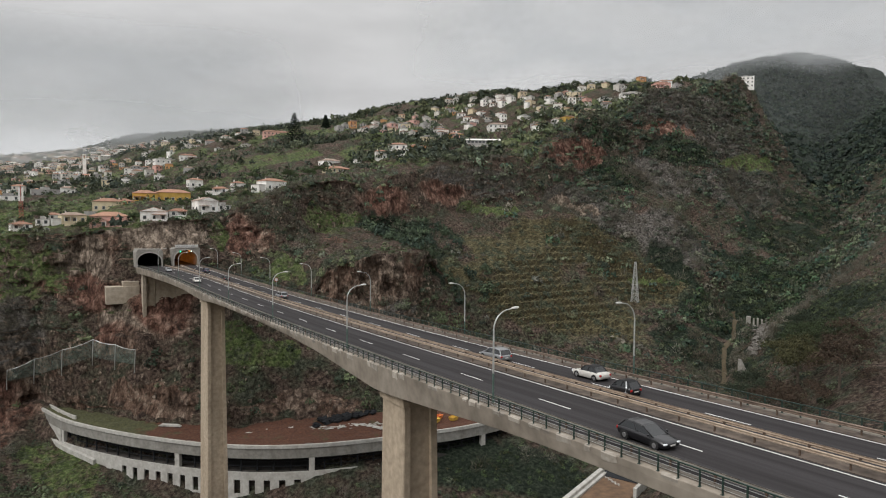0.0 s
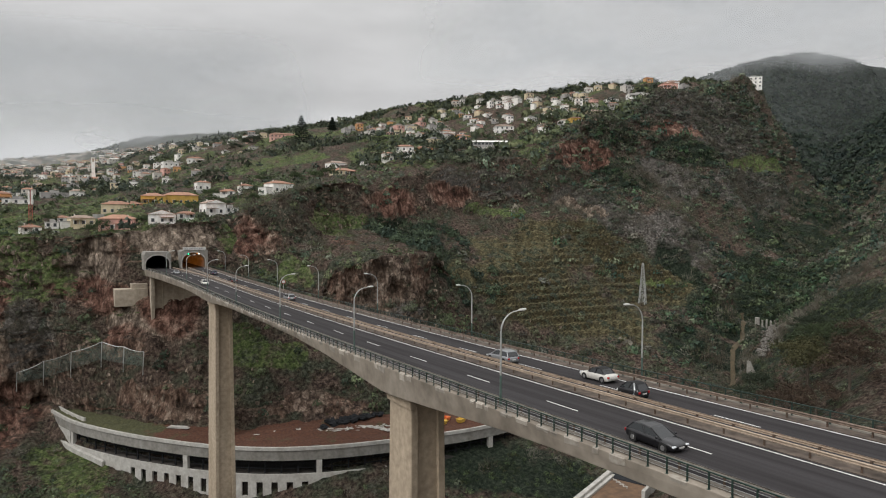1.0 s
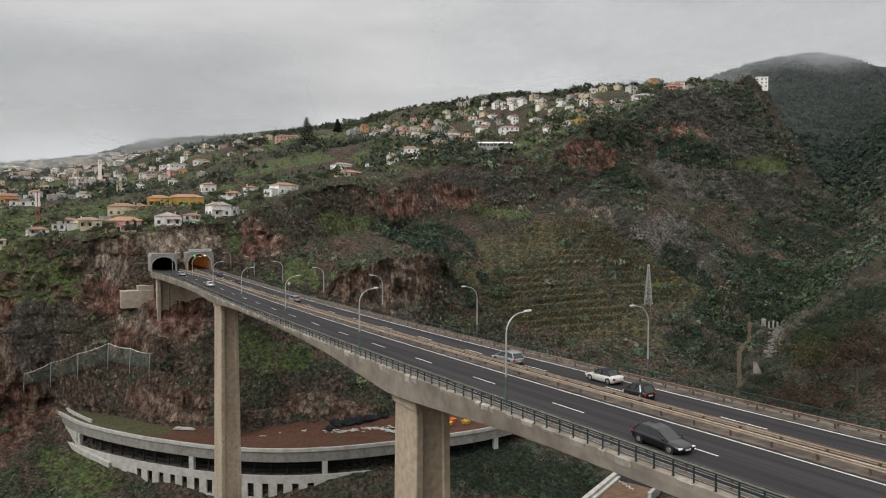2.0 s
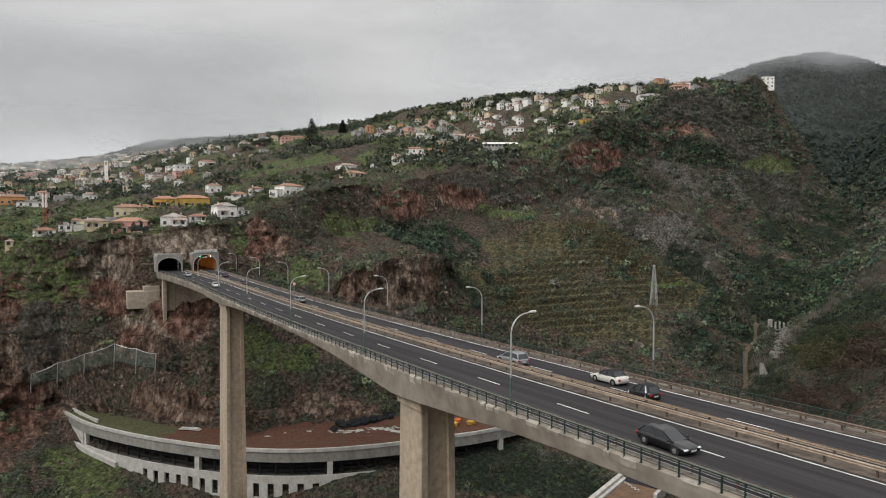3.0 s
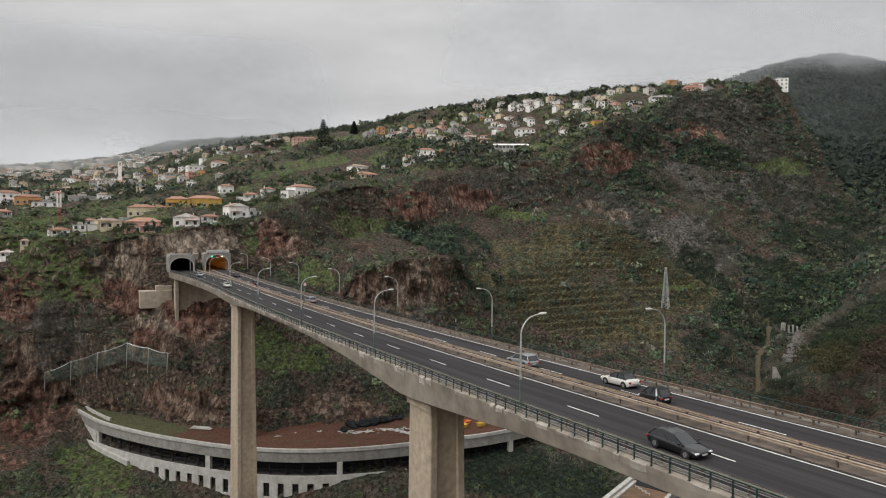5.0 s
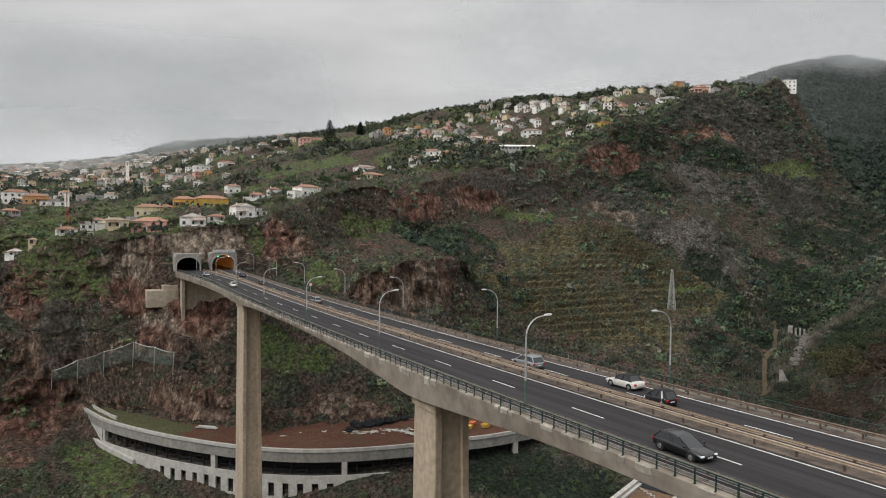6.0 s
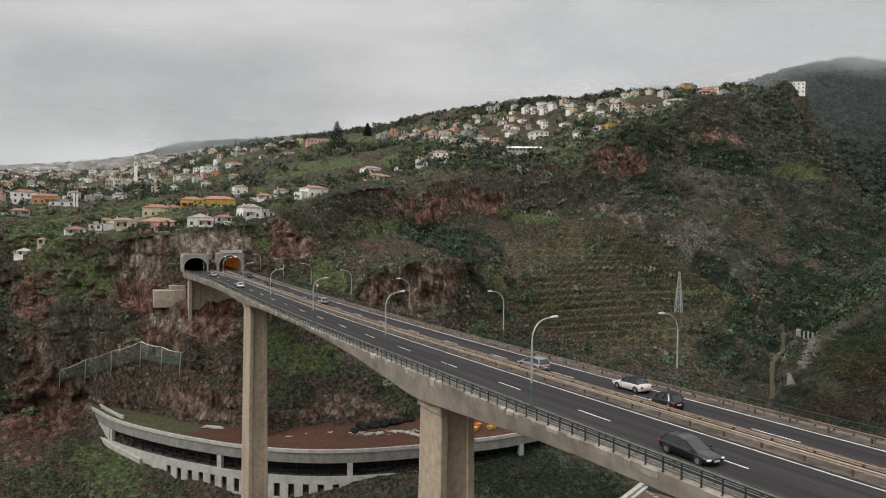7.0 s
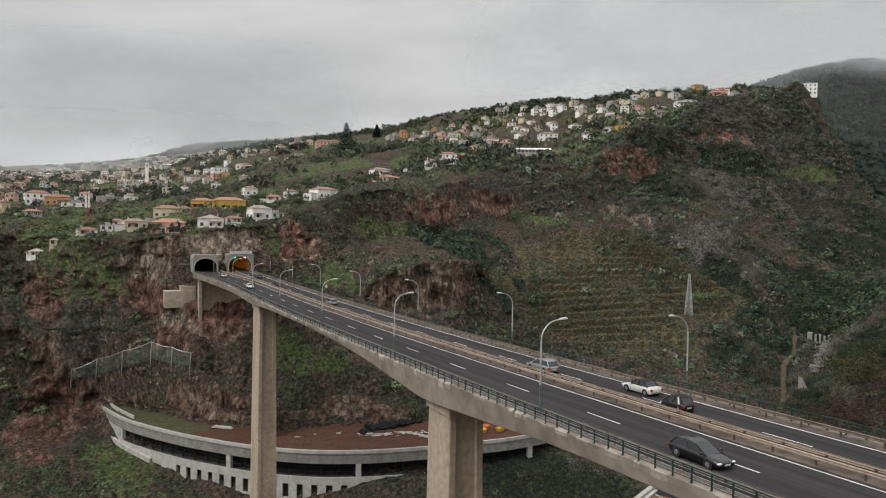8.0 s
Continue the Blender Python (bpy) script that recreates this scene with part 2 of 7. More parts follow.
WOOD = [(288, 222, -6, 13, 22), (262, 130, -22, 36, 18), (430, 246, 6, 50, 24), (350, 210, -14, 34, 20), (86, 150, -66, 20, 8), (108, 136, -68, 16, 7), (115, 263, 13, 16, 10), (120, 227, -1, 19, 13), (263, 187, -29, 23, 26), (226, 168, -42, 21, 12), (240, 110, -30, 30, 16), (311, 296, 51, 27, 15), (313, 181, -31, 18, 21), (317, 315, 85, 36, 13), (258, 232, -5, 10, 6), (388, 300, 72, 38, 14), (504, 269, 28, 44, 22)]

# side gullies and the ribs between them, as lines in plan with a depth (below zero: a rib) and a half width
GULLIES = [
    ([(240, 305), (262, 266), (280, 234), (292, 200), (296, 180)], 16.0, 11.0),
    ([(226, 262), (243, 240), (256, 214), (262, 196)], -8.0, 9.0),
    ([(112, 275), (118, 245), (126, 220), (128, 195)], 8.0, 10.0),
    ([(340, 322), (346, 285), (352, 250), (350, 215)], 10.0, 14.0),
    ([(385, 325), (400, 285), (408, 255)], -9.0, 13.0),
    ([(440, 330), (438, 300), (428, 262)], 10.0, 14.0),
    ([(505, 335), (492, 305), (470, 275)], -8.0, 12.0),
    ([(300, 312), (304, 280), (312, 250)], -7.0, 10.0),
    ([(176, 296), (182, 275), (190, 258)], 5.0, 8.0),
]


EDGE_X, EDGE_Y = [q[0] for q in LINES[9]], [q[1] for q in LINES[9]]


def patch(x, y, z, blobs):
    """How far a place lies inside patches of ground: 0 outside, 1 in the middle of one."""
    return max(0.0, max(1 - ((x - a) / w) ** 2 - ((z - c) / h) ** 2 - ((y - b) / (1.5 * w + 12)) ** 2 for a, b, c, w, h in blobs))


def patches(c, blobs):
    """The same for many places at once, with ragged borders."""
    x = c[:, 0] + 5.0 * wave_noise(c, 0.11, 101) + 2.5 * wave_noise(c[:, [0, 2, 1]], 0.3, 102)
    z = c[:, 2] + 2.6 * wave_noise(c[:, [0, 2, 1]], 0.16, 103) + 1.5 * wave_noise(c, 0.35, 104)
    out = np.zeros(len(c))
    for a, b, e, w, h in blobs:
        out = np.maximum(out, 1 - ((x - a) / w) ** 2 - ((z - e) / h) ** 2 - ((c[:, 1] - b) / (1.5 * w + 12)) ** 2)
    return out


def wave_noise(c, s, seed):
    r = np.random.default_rng(seed)
    out = np.zeros(len(c))
    for k in range(6):
        d = r.normal(size=2)
        d *= s * (1 + 0.5 * k) / np.linalg.norm(d)
        out += np.sin(c[:, 0] * d[0] + c[:, 1] * d[1] + r.uniform(0, 6)) / (1 + 0.4 * k)
    return out / 2.4


def carved(x, y):
    """Depth of the side gullies at a place."""
    total = 0.0
    if not 95 < x < 540:
        return 0.0
    for line, depth, width in GULLIES:
        if not (min(q[0] for q in line) - 3 * width < x < max(q[0] for q in line) + 3 * width):
            continue
        near = 1e9
        for (x0, y0), (x1, y1) in zip(line, line[1:]):
            dx, dy = x1 - x0, y1 - y0
            u = min(1.0, max(0.0, ((x - x0) * dx + (y - y0) * dy) / (dx * dx + dy * dy)))
            near = min(near, (x - x0 - u * dx) ** 2 + (y - y0 - u * dy) ** 2)
        total += depth * math.exp(-near / width ** 2)
    return total


def stepped(z, step, w):
    """Level terraces with steep risers, blended by w."""
    f = z / step
    k = math.floor(f)
    u = min(1.0, max(0.0, (f - k - 0.6) / 0.4))
    return z + (k + u - f) * step * w


def profile(x):
    """Knots (y, z) of the land's cross-section at x."""
    ys = [float(np.interp(x, [p[0] for p in ln], [p[1] for p in ln])) for ln in LINES]
    zs = [float(np.interp(x, [p[0] for p in ln], [p[2] for p in ln])) for ln in LINES]
    for i in range(1, len(ys)):
        ys[i] = max(ys[i], ys[i - 1] + 0.5)
    return ys, zs


def rough(x, y, z):
    """Unevenness of the land, in metres."""
    far = min(1.0, max(0.15, math.hypot(x + 38, y + 32) / 400))
    a = noise.fractal(Vector((x * 0.018, y * 0.018, z * 0.01)), 0.9, 2.1, 4) * 5.0 * far
    b = noise.fractal(Vector((x * 0.075, y * 0.075, z * 0.05 + 7)), 0.8, 2.2, 4) * 1.6
    return a + b


def ground(x, y):
    ys, zs = profile(x)
    z = float(np.interp(y, ys, zs))
    return shaped(x, y, z, ys[9])


def shaped(x, y, z, edge):
    w = min(1.0, 2.5 * patch(x, y, z, TERRACE))
    z += rough(x, y, z) * calm(x, y) * (1 - 0.95 * w) - carved(x, y)
    w *= 0.9
    if y > edge + 4 and y < edge + 240:
        w = max(w, 0.6)
    return stepped(z, 2.6 if y > edge else 3.1, w)


def calm(x, y):
    """Less unevenness beside the portals, the bridge and the lower road."""
    d = math.hypot((x - 4) / 30, (y - 246) / 20)
    return min(1.0, 0.15 + d * 0.6)


def land_mesh():
    xs = np.concatenate([np.arange(-900, -120, 30), np.arange(-120, -80, 2.0), np.arange(-80, 130, 1.1), np.arange(130, 340, 2.0), np.arange(340, 640, 3), np.arange(640, 700, 6), np.arange(700, 1701, 25)])
    steps = [10, 14, 14, 30, 14, 30, 18, 22, 34, 30, 34, 40, 14]
    rows = []
    for x in xs:
        ys, zs = profile(float(x))
        row = []
        for i, n in enumerate(steps):
            for k in range(n):
                u = k / n
                y, z = ys[i] + (ys[i + 1] - ys[i]) * u, zs[i] + (zs[i + 1] - zs[i]) * u
                steep = min(1.0, max(0.0, abs(zs[i + 1] - zs[i]) / (abs(ys[i + 1] - ys[i]) + 0.1) - 0.7))
                out = noise.fractal(Vector((x * 0.05, z * 0.05, y * 0.02)), 0.7, 2.3, 3) * 3.4
                out += noise.ridged_multi_fractal(Vector((x * 0.07, z * 0.045, y * 0.03)), 0.8, 2.2, 4, 0.9, 2.0) * 1.5 - 1.2
                # upright columns and broken blocks
                out += noise.ridged_multi_fractal(Vector((x * 0.22, z * 0.03, 3.0)), 0.8, 2.2, 3, 0.9, 2.0) * (1.7 if 58 < x < 112 and z < 4 else 0.7) - 0.5
                out += (noise.cell(Vector((x * 0.24, z * 0.16, y * 0.05))) - 0.5) * (1.4 if x < 60 else 0.5)
                out += (noise.cell(Vector((x * 0.55 + 9, z * 0.4, y * 0.2))) - 0.5) * 0.8
                if 55 < x < 115:
                    out -= 1.2
                if x > 90 and not (x < 112 and z < 4):
                    out *= 0.6
                if -58 < x < -4 and -52 < z < -26:
                    out *= 0.4
                if steep > 0 and x < 135:
                    out *= 1 + (0.5 if x < 60 else 0.2) * min(1.0, 1.5 * patch(x, y, z, BARE))
                out *= steep * calm(x, y)
                row.append((x, y - out, shaped(x, y, z, ys[9])))
        row.append((x, ys[-1], zs[-1]))
        rows.append(row)
    n = len(rows[0])
    verts = [p for r in rows for p in r]
    faces = []
    for i in range(len(rows) - 1):
        for k in range(n - 1):
            f = (i * n + k, (i + 1) * n + k, (i + 1) * n + k + 1, i * n + k + 1)
            # the two tunnel mouths go through the cliff
            if all(240 < verts[v][1] < 262 and -2.2 < verts[v][2] < 5.0 and (-7.4 < verts[v][0] < 2.3 or 5.7 < verts[v][0] < 15.8) for v in f):
                continue
            faces.append(f)
    me = bpy.data.meshes.new("ground")
    me.from_pydata(verts, [], faces)
    me.polygons.foreach_set("use_smooth", [True] * len(faces))
    c = np.array(verts)
    edge = np.interp(c[:, 0], EDGE_X, EDGE_Y)
    field = np.array([0.42 + 0.58 * noise.cell(Vector((x * 0.03, y * 0.02, 5))) for x, y, z in verts]) * ((c[:, 1] > edge + 3) & (c[:, 0] < 560))

    def layer(blobs, gain):
        return np.clip(gain * patches(c, blobs), 0, 1)

    for name, four in (("zone", (layer(RED, 1.6), np.maximum(field, layer(GREEN, 2.8)), layer(TERRACE, 1.5), layer(GREY, 2.0))),
                       ("cover", (layer(BARE, 2.0), layer(BRUSH, 1.8), layer(WOOD, 1.8), np.ones(len(c))))):
        at = me.attributes.new(name, "FLOAT_COLOR", "POINT")
        at.data.foreach_set("color", np.stack(four, 1).astype(np.float32).ravel())
    return me


def cracks(t, scale, stretch):
    """Dark joints between the blocks of a rock face."""
    co, mp = t.nodes.new("ShaderNodeTexCoord"), t.nodes.new("ShaderNodeMapping")
    mp.inputs["Scale"].default_value = stretch
    wob = t.nodes.new("ShaderNodeTexNoise")
    wob.inputs["Scale"].default_value, wob.inputs["Detail"].default_value = scale * 1.3, 4.0
    add = t.nodes.new("ShaderNodeVectorMath")
    add.operation = "MULTIPLY_ADD"
    add.inputs[1].default_value = (1.0 / scale,) * 3
    t.links.new(co.outputs["Object"], mp.inputs["Vector"])
    t.links.new(mp.outputs["Vector"], wob.inputs["Vector"])
    t.links.new(wob.outputs["Color"], add.inputs[0])
    t.links.new(mp.outputs["Vector"], add.inputs[2])
    v = t.nodes.new("ShaderNodeTexVoronoi")
    v.feature = "DISTANCE_TO_EDGE"
    v.inputs["Scale"].default_value = scale
    t.links.new(add.outputs["Vector"], v.inputs["Vector"])
    return ramp(t, v.outputs["Distance"], ((0.0, (0.10, 0.09, 0.085)), (0.07, (0.6, 0.58, 0.56)), (0.2, (1.0, 1.0, 1.0))))


def land_material():
    m, t, b = nodes_of("hillside")
    geo = t.nodes.new("ShaderNodeNewGeometry")
    sep = t.nodes.new("ShaderNodeSeparateXYZ")
    t.links.new(geo.outputs["True Normal"], sep.inputs[0])
    att = t.nodes.new("ShaderNodeAttribute")
    att.attribute_name = "zone"
    zone = t.nodes.new("ShaderNodeSeparateColor")
    t.links.new(att.outputs["Color"], zone.inputs[0])

    def math_node(op, a, c, d=0.0):
        n = t.nodes.new("ShaderNodeMath")
        n.operation = op
        for i, v in enumerate((a, c, d)):
            if isinstance(v, (int, float)):
                n.inputs[i].default_value = v
            else:
                t.links.new(v, n.inputs[i])
        return n.outputs[0]

    att2 = t.nodes.new("ShaderNodeAttribute")
    att2.attribute_name = "cover"
    cover = t.nodes.new("ShaderNodeSeparateColor")
    t.links.new(att2.outputs["Color"], cover.inputs[0])
    mid = noise_node(t, 0.10, 7.0, 0.68)
    fine = math_node("MULTIPLY_ADD", noise_node(t, 0.8, 7.0, 0.72), 1.6, -0.3)
    scrub = ramp(t, fine, ((0.30, (0.027, 0.019, 0.017)), (0.5, (0.108, 0.077, 0.061)), (0.70, (0.256, 0.190, 0.152))))
    olive = ramp(t, fine, ((0.30, (0.019, 0.024, 0.016)), (0.5, (0.063, 0.075, 0.048)), (0.72, (0.154, 0.165, 0.116))))
    veg = mix(t, ramp(t, mid, ((0.44, (0, 0, 0)), (0.60, (1, 1, 1)))), scrub, olive)
    brush = ramp(t, fine, ((0.30, (0.039, 0.034, 0.032)), (0.5, (0.144, 0.131, 0.117)), (0.72, (0.299, 0.278, 0.255))))
    veg = mix(t, ramp(t, math_node("MULTIPLY_ADD", cover.outputs[1], 0.5, math_node("MULTIPLY", mid, 0.9)), ((0.52, (0, 0, 0)), (0.78, (1, 1, 1)))), veg, brush)
    shade = ramp(t, fine, ((0.30, (0.010, 0.015, 0.011)), (0.5, (0.030, 0.042, 0.028)), (0.72, (0.070, 0.085, 0.058))))
    veg = mix(t, ramp(t, math_node("MULTIPLY_ADD", cover.outputs[2], 0.5, math_node("MULTIPLY", mid, 0.9)), ((0.55, (0, 0, 0)), (0.80, (1, 1, 1)))), veg, shade)
    grass = ramp(t, fine, ((0.28, (0.052, 0.077, 0.028)), (0.5, (0.127, 0.176, 0.061)), (0.72, (0.253, 0.304, 0.125))))
    dry = ramp(t, fine, ((0.28, (0.045, 0.039, 0.025)), (0.5, (0.151, 0.132, 0.072)), (0.72, (0.295, 0.258, 0.146))))
    g = ramp(t, math_node("MULTIPLY_ADD", mid, 0.65, math_node("MULTIPLY", zone.outputs[1], 0.28)), ((0.44, (0, 0, 0)), (0.54, (1, 1, 1))))
    g = mix(t, 1.0, g, ramp(t, noise_node(t, 0.33, 6.0, 0.7), ((0.40, (0.12, 0.12, 0.12)), (0.57, (1, 1, 1)))), "MULTIPLY")
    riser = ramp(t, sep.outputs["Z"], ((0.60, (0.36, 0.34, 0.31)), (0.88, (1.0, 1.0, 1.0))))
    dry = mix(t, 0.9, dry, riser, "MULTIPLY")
    dry = mix(t, ramp(t, noise_node(t, 0.16, 6.0, 0.7), ((0.50, (0, 0, 0)), (0.60, (1, 1, 1)))), dry, olive)
    d = ramp(t, math_node("MULTIPLY_ADD", mid, 0.8, math_node("MULTIPLY", zone.outputs[2], 0.6)), ((0.56, (0, 0, 0)), (0.85, (1, 1, 1))))
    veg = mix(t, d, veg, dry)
    veg = mix(t, g, veg, grass)
    strata = math_node("MULTIPLY_ADD", noise_node(t, 0.2, 8.0, 0.72, stretch=(1.25, 1.25, 0.8)), 1.7, -0.35)
    blocks = noise_node(t, 0.55, 8.0, 0.75, stretch=(1.3, 1.3, 0.5))
    brown = ramp(t, strata, ((0.3, (0.106, 0.070, 0.053)), (0.48, (0.310, 0.202, 0.152)), (0.62, (0.533, 0.382, 0.295)), (0.8, (0.768, 0.620, 0.500))))
    red = ramp(t, strata, ((0.3, (0.108, 0.058, 0.045)), (0.5, (0.346, 0.190, 0.143)), (0.74, (0.661, 0.423, 0.334))))
    grey = ramp(t, strata, ((0.3, (0.155, 0.121, 0.098)), (0.5, (0.444, 0.357, 0.284)), (0.74, (0.971, 0.813, 0.661))))
    rock = mix(t, ramp(t, math_node("MULTIPLY_ADD", att.outputs["Alpha"], 0.35, noise_node(t, 0.03, 3.0)), ((0.5, (0, 0, 0)), (0.66, (1, 1, 1)))), brown, grey)
    rock = mix(t, ramp(t, math_node("MULTIPLY_ADD", mid, 0.8, math_node("MULTIPLY", zone.outputs[0], 0.5)), ((0.58, (0, 0, 0)), (0.88, (1, 1, 1)))), rock, red)
    for scale, stretch, depth in ((0.26, (1.2, 1.2, 0.45), 0.62), (0.9, (1.0, 1.0, 0.6), 0.45)):
        rock = mix(t, depth, rock, cracks(t, scale, stretch), "MULTIPLY")
    rock = mix(t, 0.6, rock, ramp(t, blocks, ((0.36, (0.520, 0.496, 0.484)), (0.55, (1, 1, 1)))), "MULTIPLY")
    streak = noise_node(t, 0.62, 6.0, 0.65, stretch=(1.0, 1.0, 0.1))
    rock = mix(t, 0.6, rock, ramp(t, streak, ((0.38, (0.30, 0.28, 0.27)), (0.54, (1, 1, 1)))), "MULTIPLY")
    where = t.nodes.new("ShaderNodeSeparateXYZ")
    t.links.new(geo.outputs["Position"], where.inputs[0])
    # rock shows in the bare patches and on the steepest ground
    ledge = math_node("MULTIPLY_ADD", sep.outputs["Z"], -0.55, 0.36)
    open_rock = math_node("ADD", math_node("MULTIPLY_ADD", mid, 1.5, ledge), math_node("MULTIPLY_ADD", zone.outputs[1], -0.22, math_node("MULTIPLY", cover.outputs[0], 0.62)))
    stone = ramp(t, math_node("MULTIPLY", open_rock, 0.5), ((0.54, (0, 0, 0)), (0.62, (1, 1, 1))))
    # far woods: a bluish cast puts distance haze into the colour
    woods = ramp(t, fine, ((0.30, (0.012, 0.018, 0.014)), (0.5, (0.030, 0.043, 0.036)), (0.72, (0.068, 0.084, 0.072))))
    wooded = t.nodes.new("ShaderNodeMapRange")
    for key, v in (("From Min", 590.0), ("From Max", 680.0), ("To Min", 0.0), ("To Max", 0.92)):
        wooded.inputs[key].default_value = v
    t.links.new(where.outputs["X"], wooded.inputs["Value"])
    behind = t.nodes.new("ShaderNodeMapRange")
    for key, v in (("From Min", 1500.0), ("From Max", 2100.0), ("To Min", 0.0), ("To Max", 1.0)):
        behind.inputs[key].default_value = v
    t.links.new(where.outputs["Y"], behind.inputs["Value"])
    wooded = math_node("MAXIMUM", wooded.outputs["Result"], behind.outputs["Result"])
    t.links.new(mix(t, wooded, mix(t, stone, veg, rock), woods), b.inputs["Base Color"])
    b.inputs["Roughness"].default_value = 0.95
    b.inputs["Specular IOR Level"].default_value = 0.15
    both = math_node("ADD", fine, math_node("MULTIPLY", blocks, 1.5))
    bump(t, b, both, 1.0, 1.2)
    return m


M["land"] = land_material()
land = new("ground", land_mesh())
land.data.materials.append(M["land"])
land_tree = BVHTree.FromPolygons([v.co for v in land.data.vertices], [tuple(q.vertices) for q in land.data.polygons])


def surface(x, y):
    """Height of the finished land under a place."""
    hit = land_tree.ray_cast(Vector((x, y, 900)), Vector((0, 0, -1)))[0]
    return hit.z if hit else ground(x, y)


tagged(land, "steep ravine sides of scrub, grass and reddish volcanic rock", "hillside", kind="structure")


# ---- the bridge ----
MID = 5.0  # middle of the deck


def bend(y):
    return 5.09e-5 * max(y, 0.0) ** 2


def flare(y):
    """The near carriageway swings out to its own tunnel."""
    return -5.4 * min(1.0, max(0.0, (y - 165) / 75)) ** 2


def across(x, y):
    """The place of an offset across the deck."""
    return x + bend(y) + (flare(y) if x < 4.9 else -0.7 * min(1.0, max(0.0, (y - 165) / 75)) ** 2)


def deck_z(y):
    return -0.022 * y + 6.69e-5 * max(y, 0.0) ** 2


def girder_depth(y):
    """Depth of the box below the road: haunched over the piers at 34 and 140."""
    ys = [-10, 0, 7, 14, 22, 30, 36, 46, 56, 69, 85, 111, 125, 138, 150, 165, 201, 238]
    ds = [1.5, 1.56, 1.66, 1.92, 2.5, 3.02, 3.35, 2.56, 1.75, 1.2, 1.02, 1.15, 1.5, 2.2, 2.05, 1.85, 2.2, 2.3]
    return float(np.interp(y, ys, ds))


SOUTH, NORTH = -125.0, 238.0


def stations(y0, y1, step):
    n = max(1, round((y1 - y0) / step))
    return [y0 + (y1 - y0) * k / n for k in range(n + 1)]


def strip(name, x0, x1, lift, y0, y1, material, parent, step=6.0, thick=0.0, label=""):
    """A band of the road surface between two offsets, following the bridge."""
    bm = bmesh.new()
    rows = []
    for y in stations(y0, y1, step):
        a, b, z = across(x0, y), across(x1, y), deck_z(y) + lift
        if thick:
            rows.append([(a, y, z - thick), (a, y, z), (b, y, z), (b, y, z - thick)])
        else:
            rows.append([(a, y, z), (b, y, z)])
    vs = loft(bm, rows, closed=bool(thick))
    if thick:
        bm.faces.new(list(reversed(vs[0])))
        bm.faces.new(vs[-1])
    bmesh.ops.recalc_face_normals(bm, faces=bm.faces)
    return part(name, bm, material, parent, label)


bridge = group("road_bridge", pose(0, 0, 0), "tall concrete motorway bridge with four lanes over the ravine", "bridge", "structure")
strip("road_surface", -4.3, 13.5, 0.0, SOUTH, NORTH + 2, M["asphalt"], bridge, thick=0.35, label="dark grey asphalt carriageway")
for x in (3.72, 6.35):
    strip("edge_line", x, x + 0.16, 0.006, SOUTH, NORTH, M["road_paint"], bridge, label="white painted edge line")
strip("edge_line", 11.75, 11.93, 0.006, SOUTH, NORTH, M["road_paint"], bridge, label="white painted edge line")
k = math.ceil((SOUTH + 6) / 13)
while 13 * k < NORTH - 4:
    strip("lane_dash", -0.07, 0.07, 0.006, 13 * k - 4.1, 13 * k, M["road_paint"], bridge, 4.1)
    strip("lane_dash", 8.4, 8.54, 0.006, 13 * k + 1.9 - 4.1, 13 * k + 1.9, M["road_paint"], bridge, 4.1)
    k += 1
strip("kerb", -4.72, -4.3, 0.03, SOUTH, NORTH, M["kerb_concrete"], bridge, thick=0.5)
strip("kerb", 13.3, 13.9, 0.0, SOUTH, NORTH, M["kerb_concrete"], bridge, thick=0.5)


def edge_beam(side):
    bm = bmesh.new()
    rows = []
    for y in stations(SOUTH, NORTH, 3.0):
        c, z = bend(y), deck_z(y)
        if side < 0:
            pts = [(-4.72, -0.12), (-5.16, -0.17), (-5.2, -0.22), (-5.165, -0.62), (-4.8, -0.66), (-4.72, -0.5)]
        else:
            pts = [(13.9, 0.02), (14.2, 0.0), (14.4, -0.25), (14.4, -0.85), (14.05, -0.95), (13.9, -0.5)]
        rows.append([(across(px, y), y, z + pz) for px, pz in pts])
    vs = loft(bm, rows, closed=True)
    bm.faces.new(vs[0])
    bm.faces.new(vs[-1])
    bmesh.ops.recalc_face_normals(bm, faces=bm.faces)
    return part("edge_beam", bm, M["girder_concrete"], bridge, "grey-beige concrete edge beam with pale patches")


edge_beam(-1)
edge_beam(1)


def girder():
    bm = bmesh.new()
    rows = []
    for y in stations(SOUTH, NORTH, 3.0):
        c, z, d = bend(y), deck_z(y), girder_depth(y)
        pts = [(-4.9, -0.5), (-5.152, -0.6), (-5.15, -0.7), (-5.02, -d + 0.06), (-4.94, -d), (1.6, -d), (1.6, -1.1), (8.4, -1.1), (8.4, -d), (12.9, -d), (12.9, -1.0), (14.0, -0.8), (14.0, -0.5)]
        rows.append([(across(px, y) if abs(px - 5) > 5 else c + px, y, z + pz) for px, pz in pts])
    vs = loft(bm, rows, closed=True)
    bm.faces.new(vs[0])
    bm.faces.new(vs[-1])
    bmesh.ops.recalc_face_normals(bm, faces=bm.faces)
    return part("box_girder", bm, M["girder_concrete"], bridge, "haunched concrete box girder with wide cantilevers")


girder()


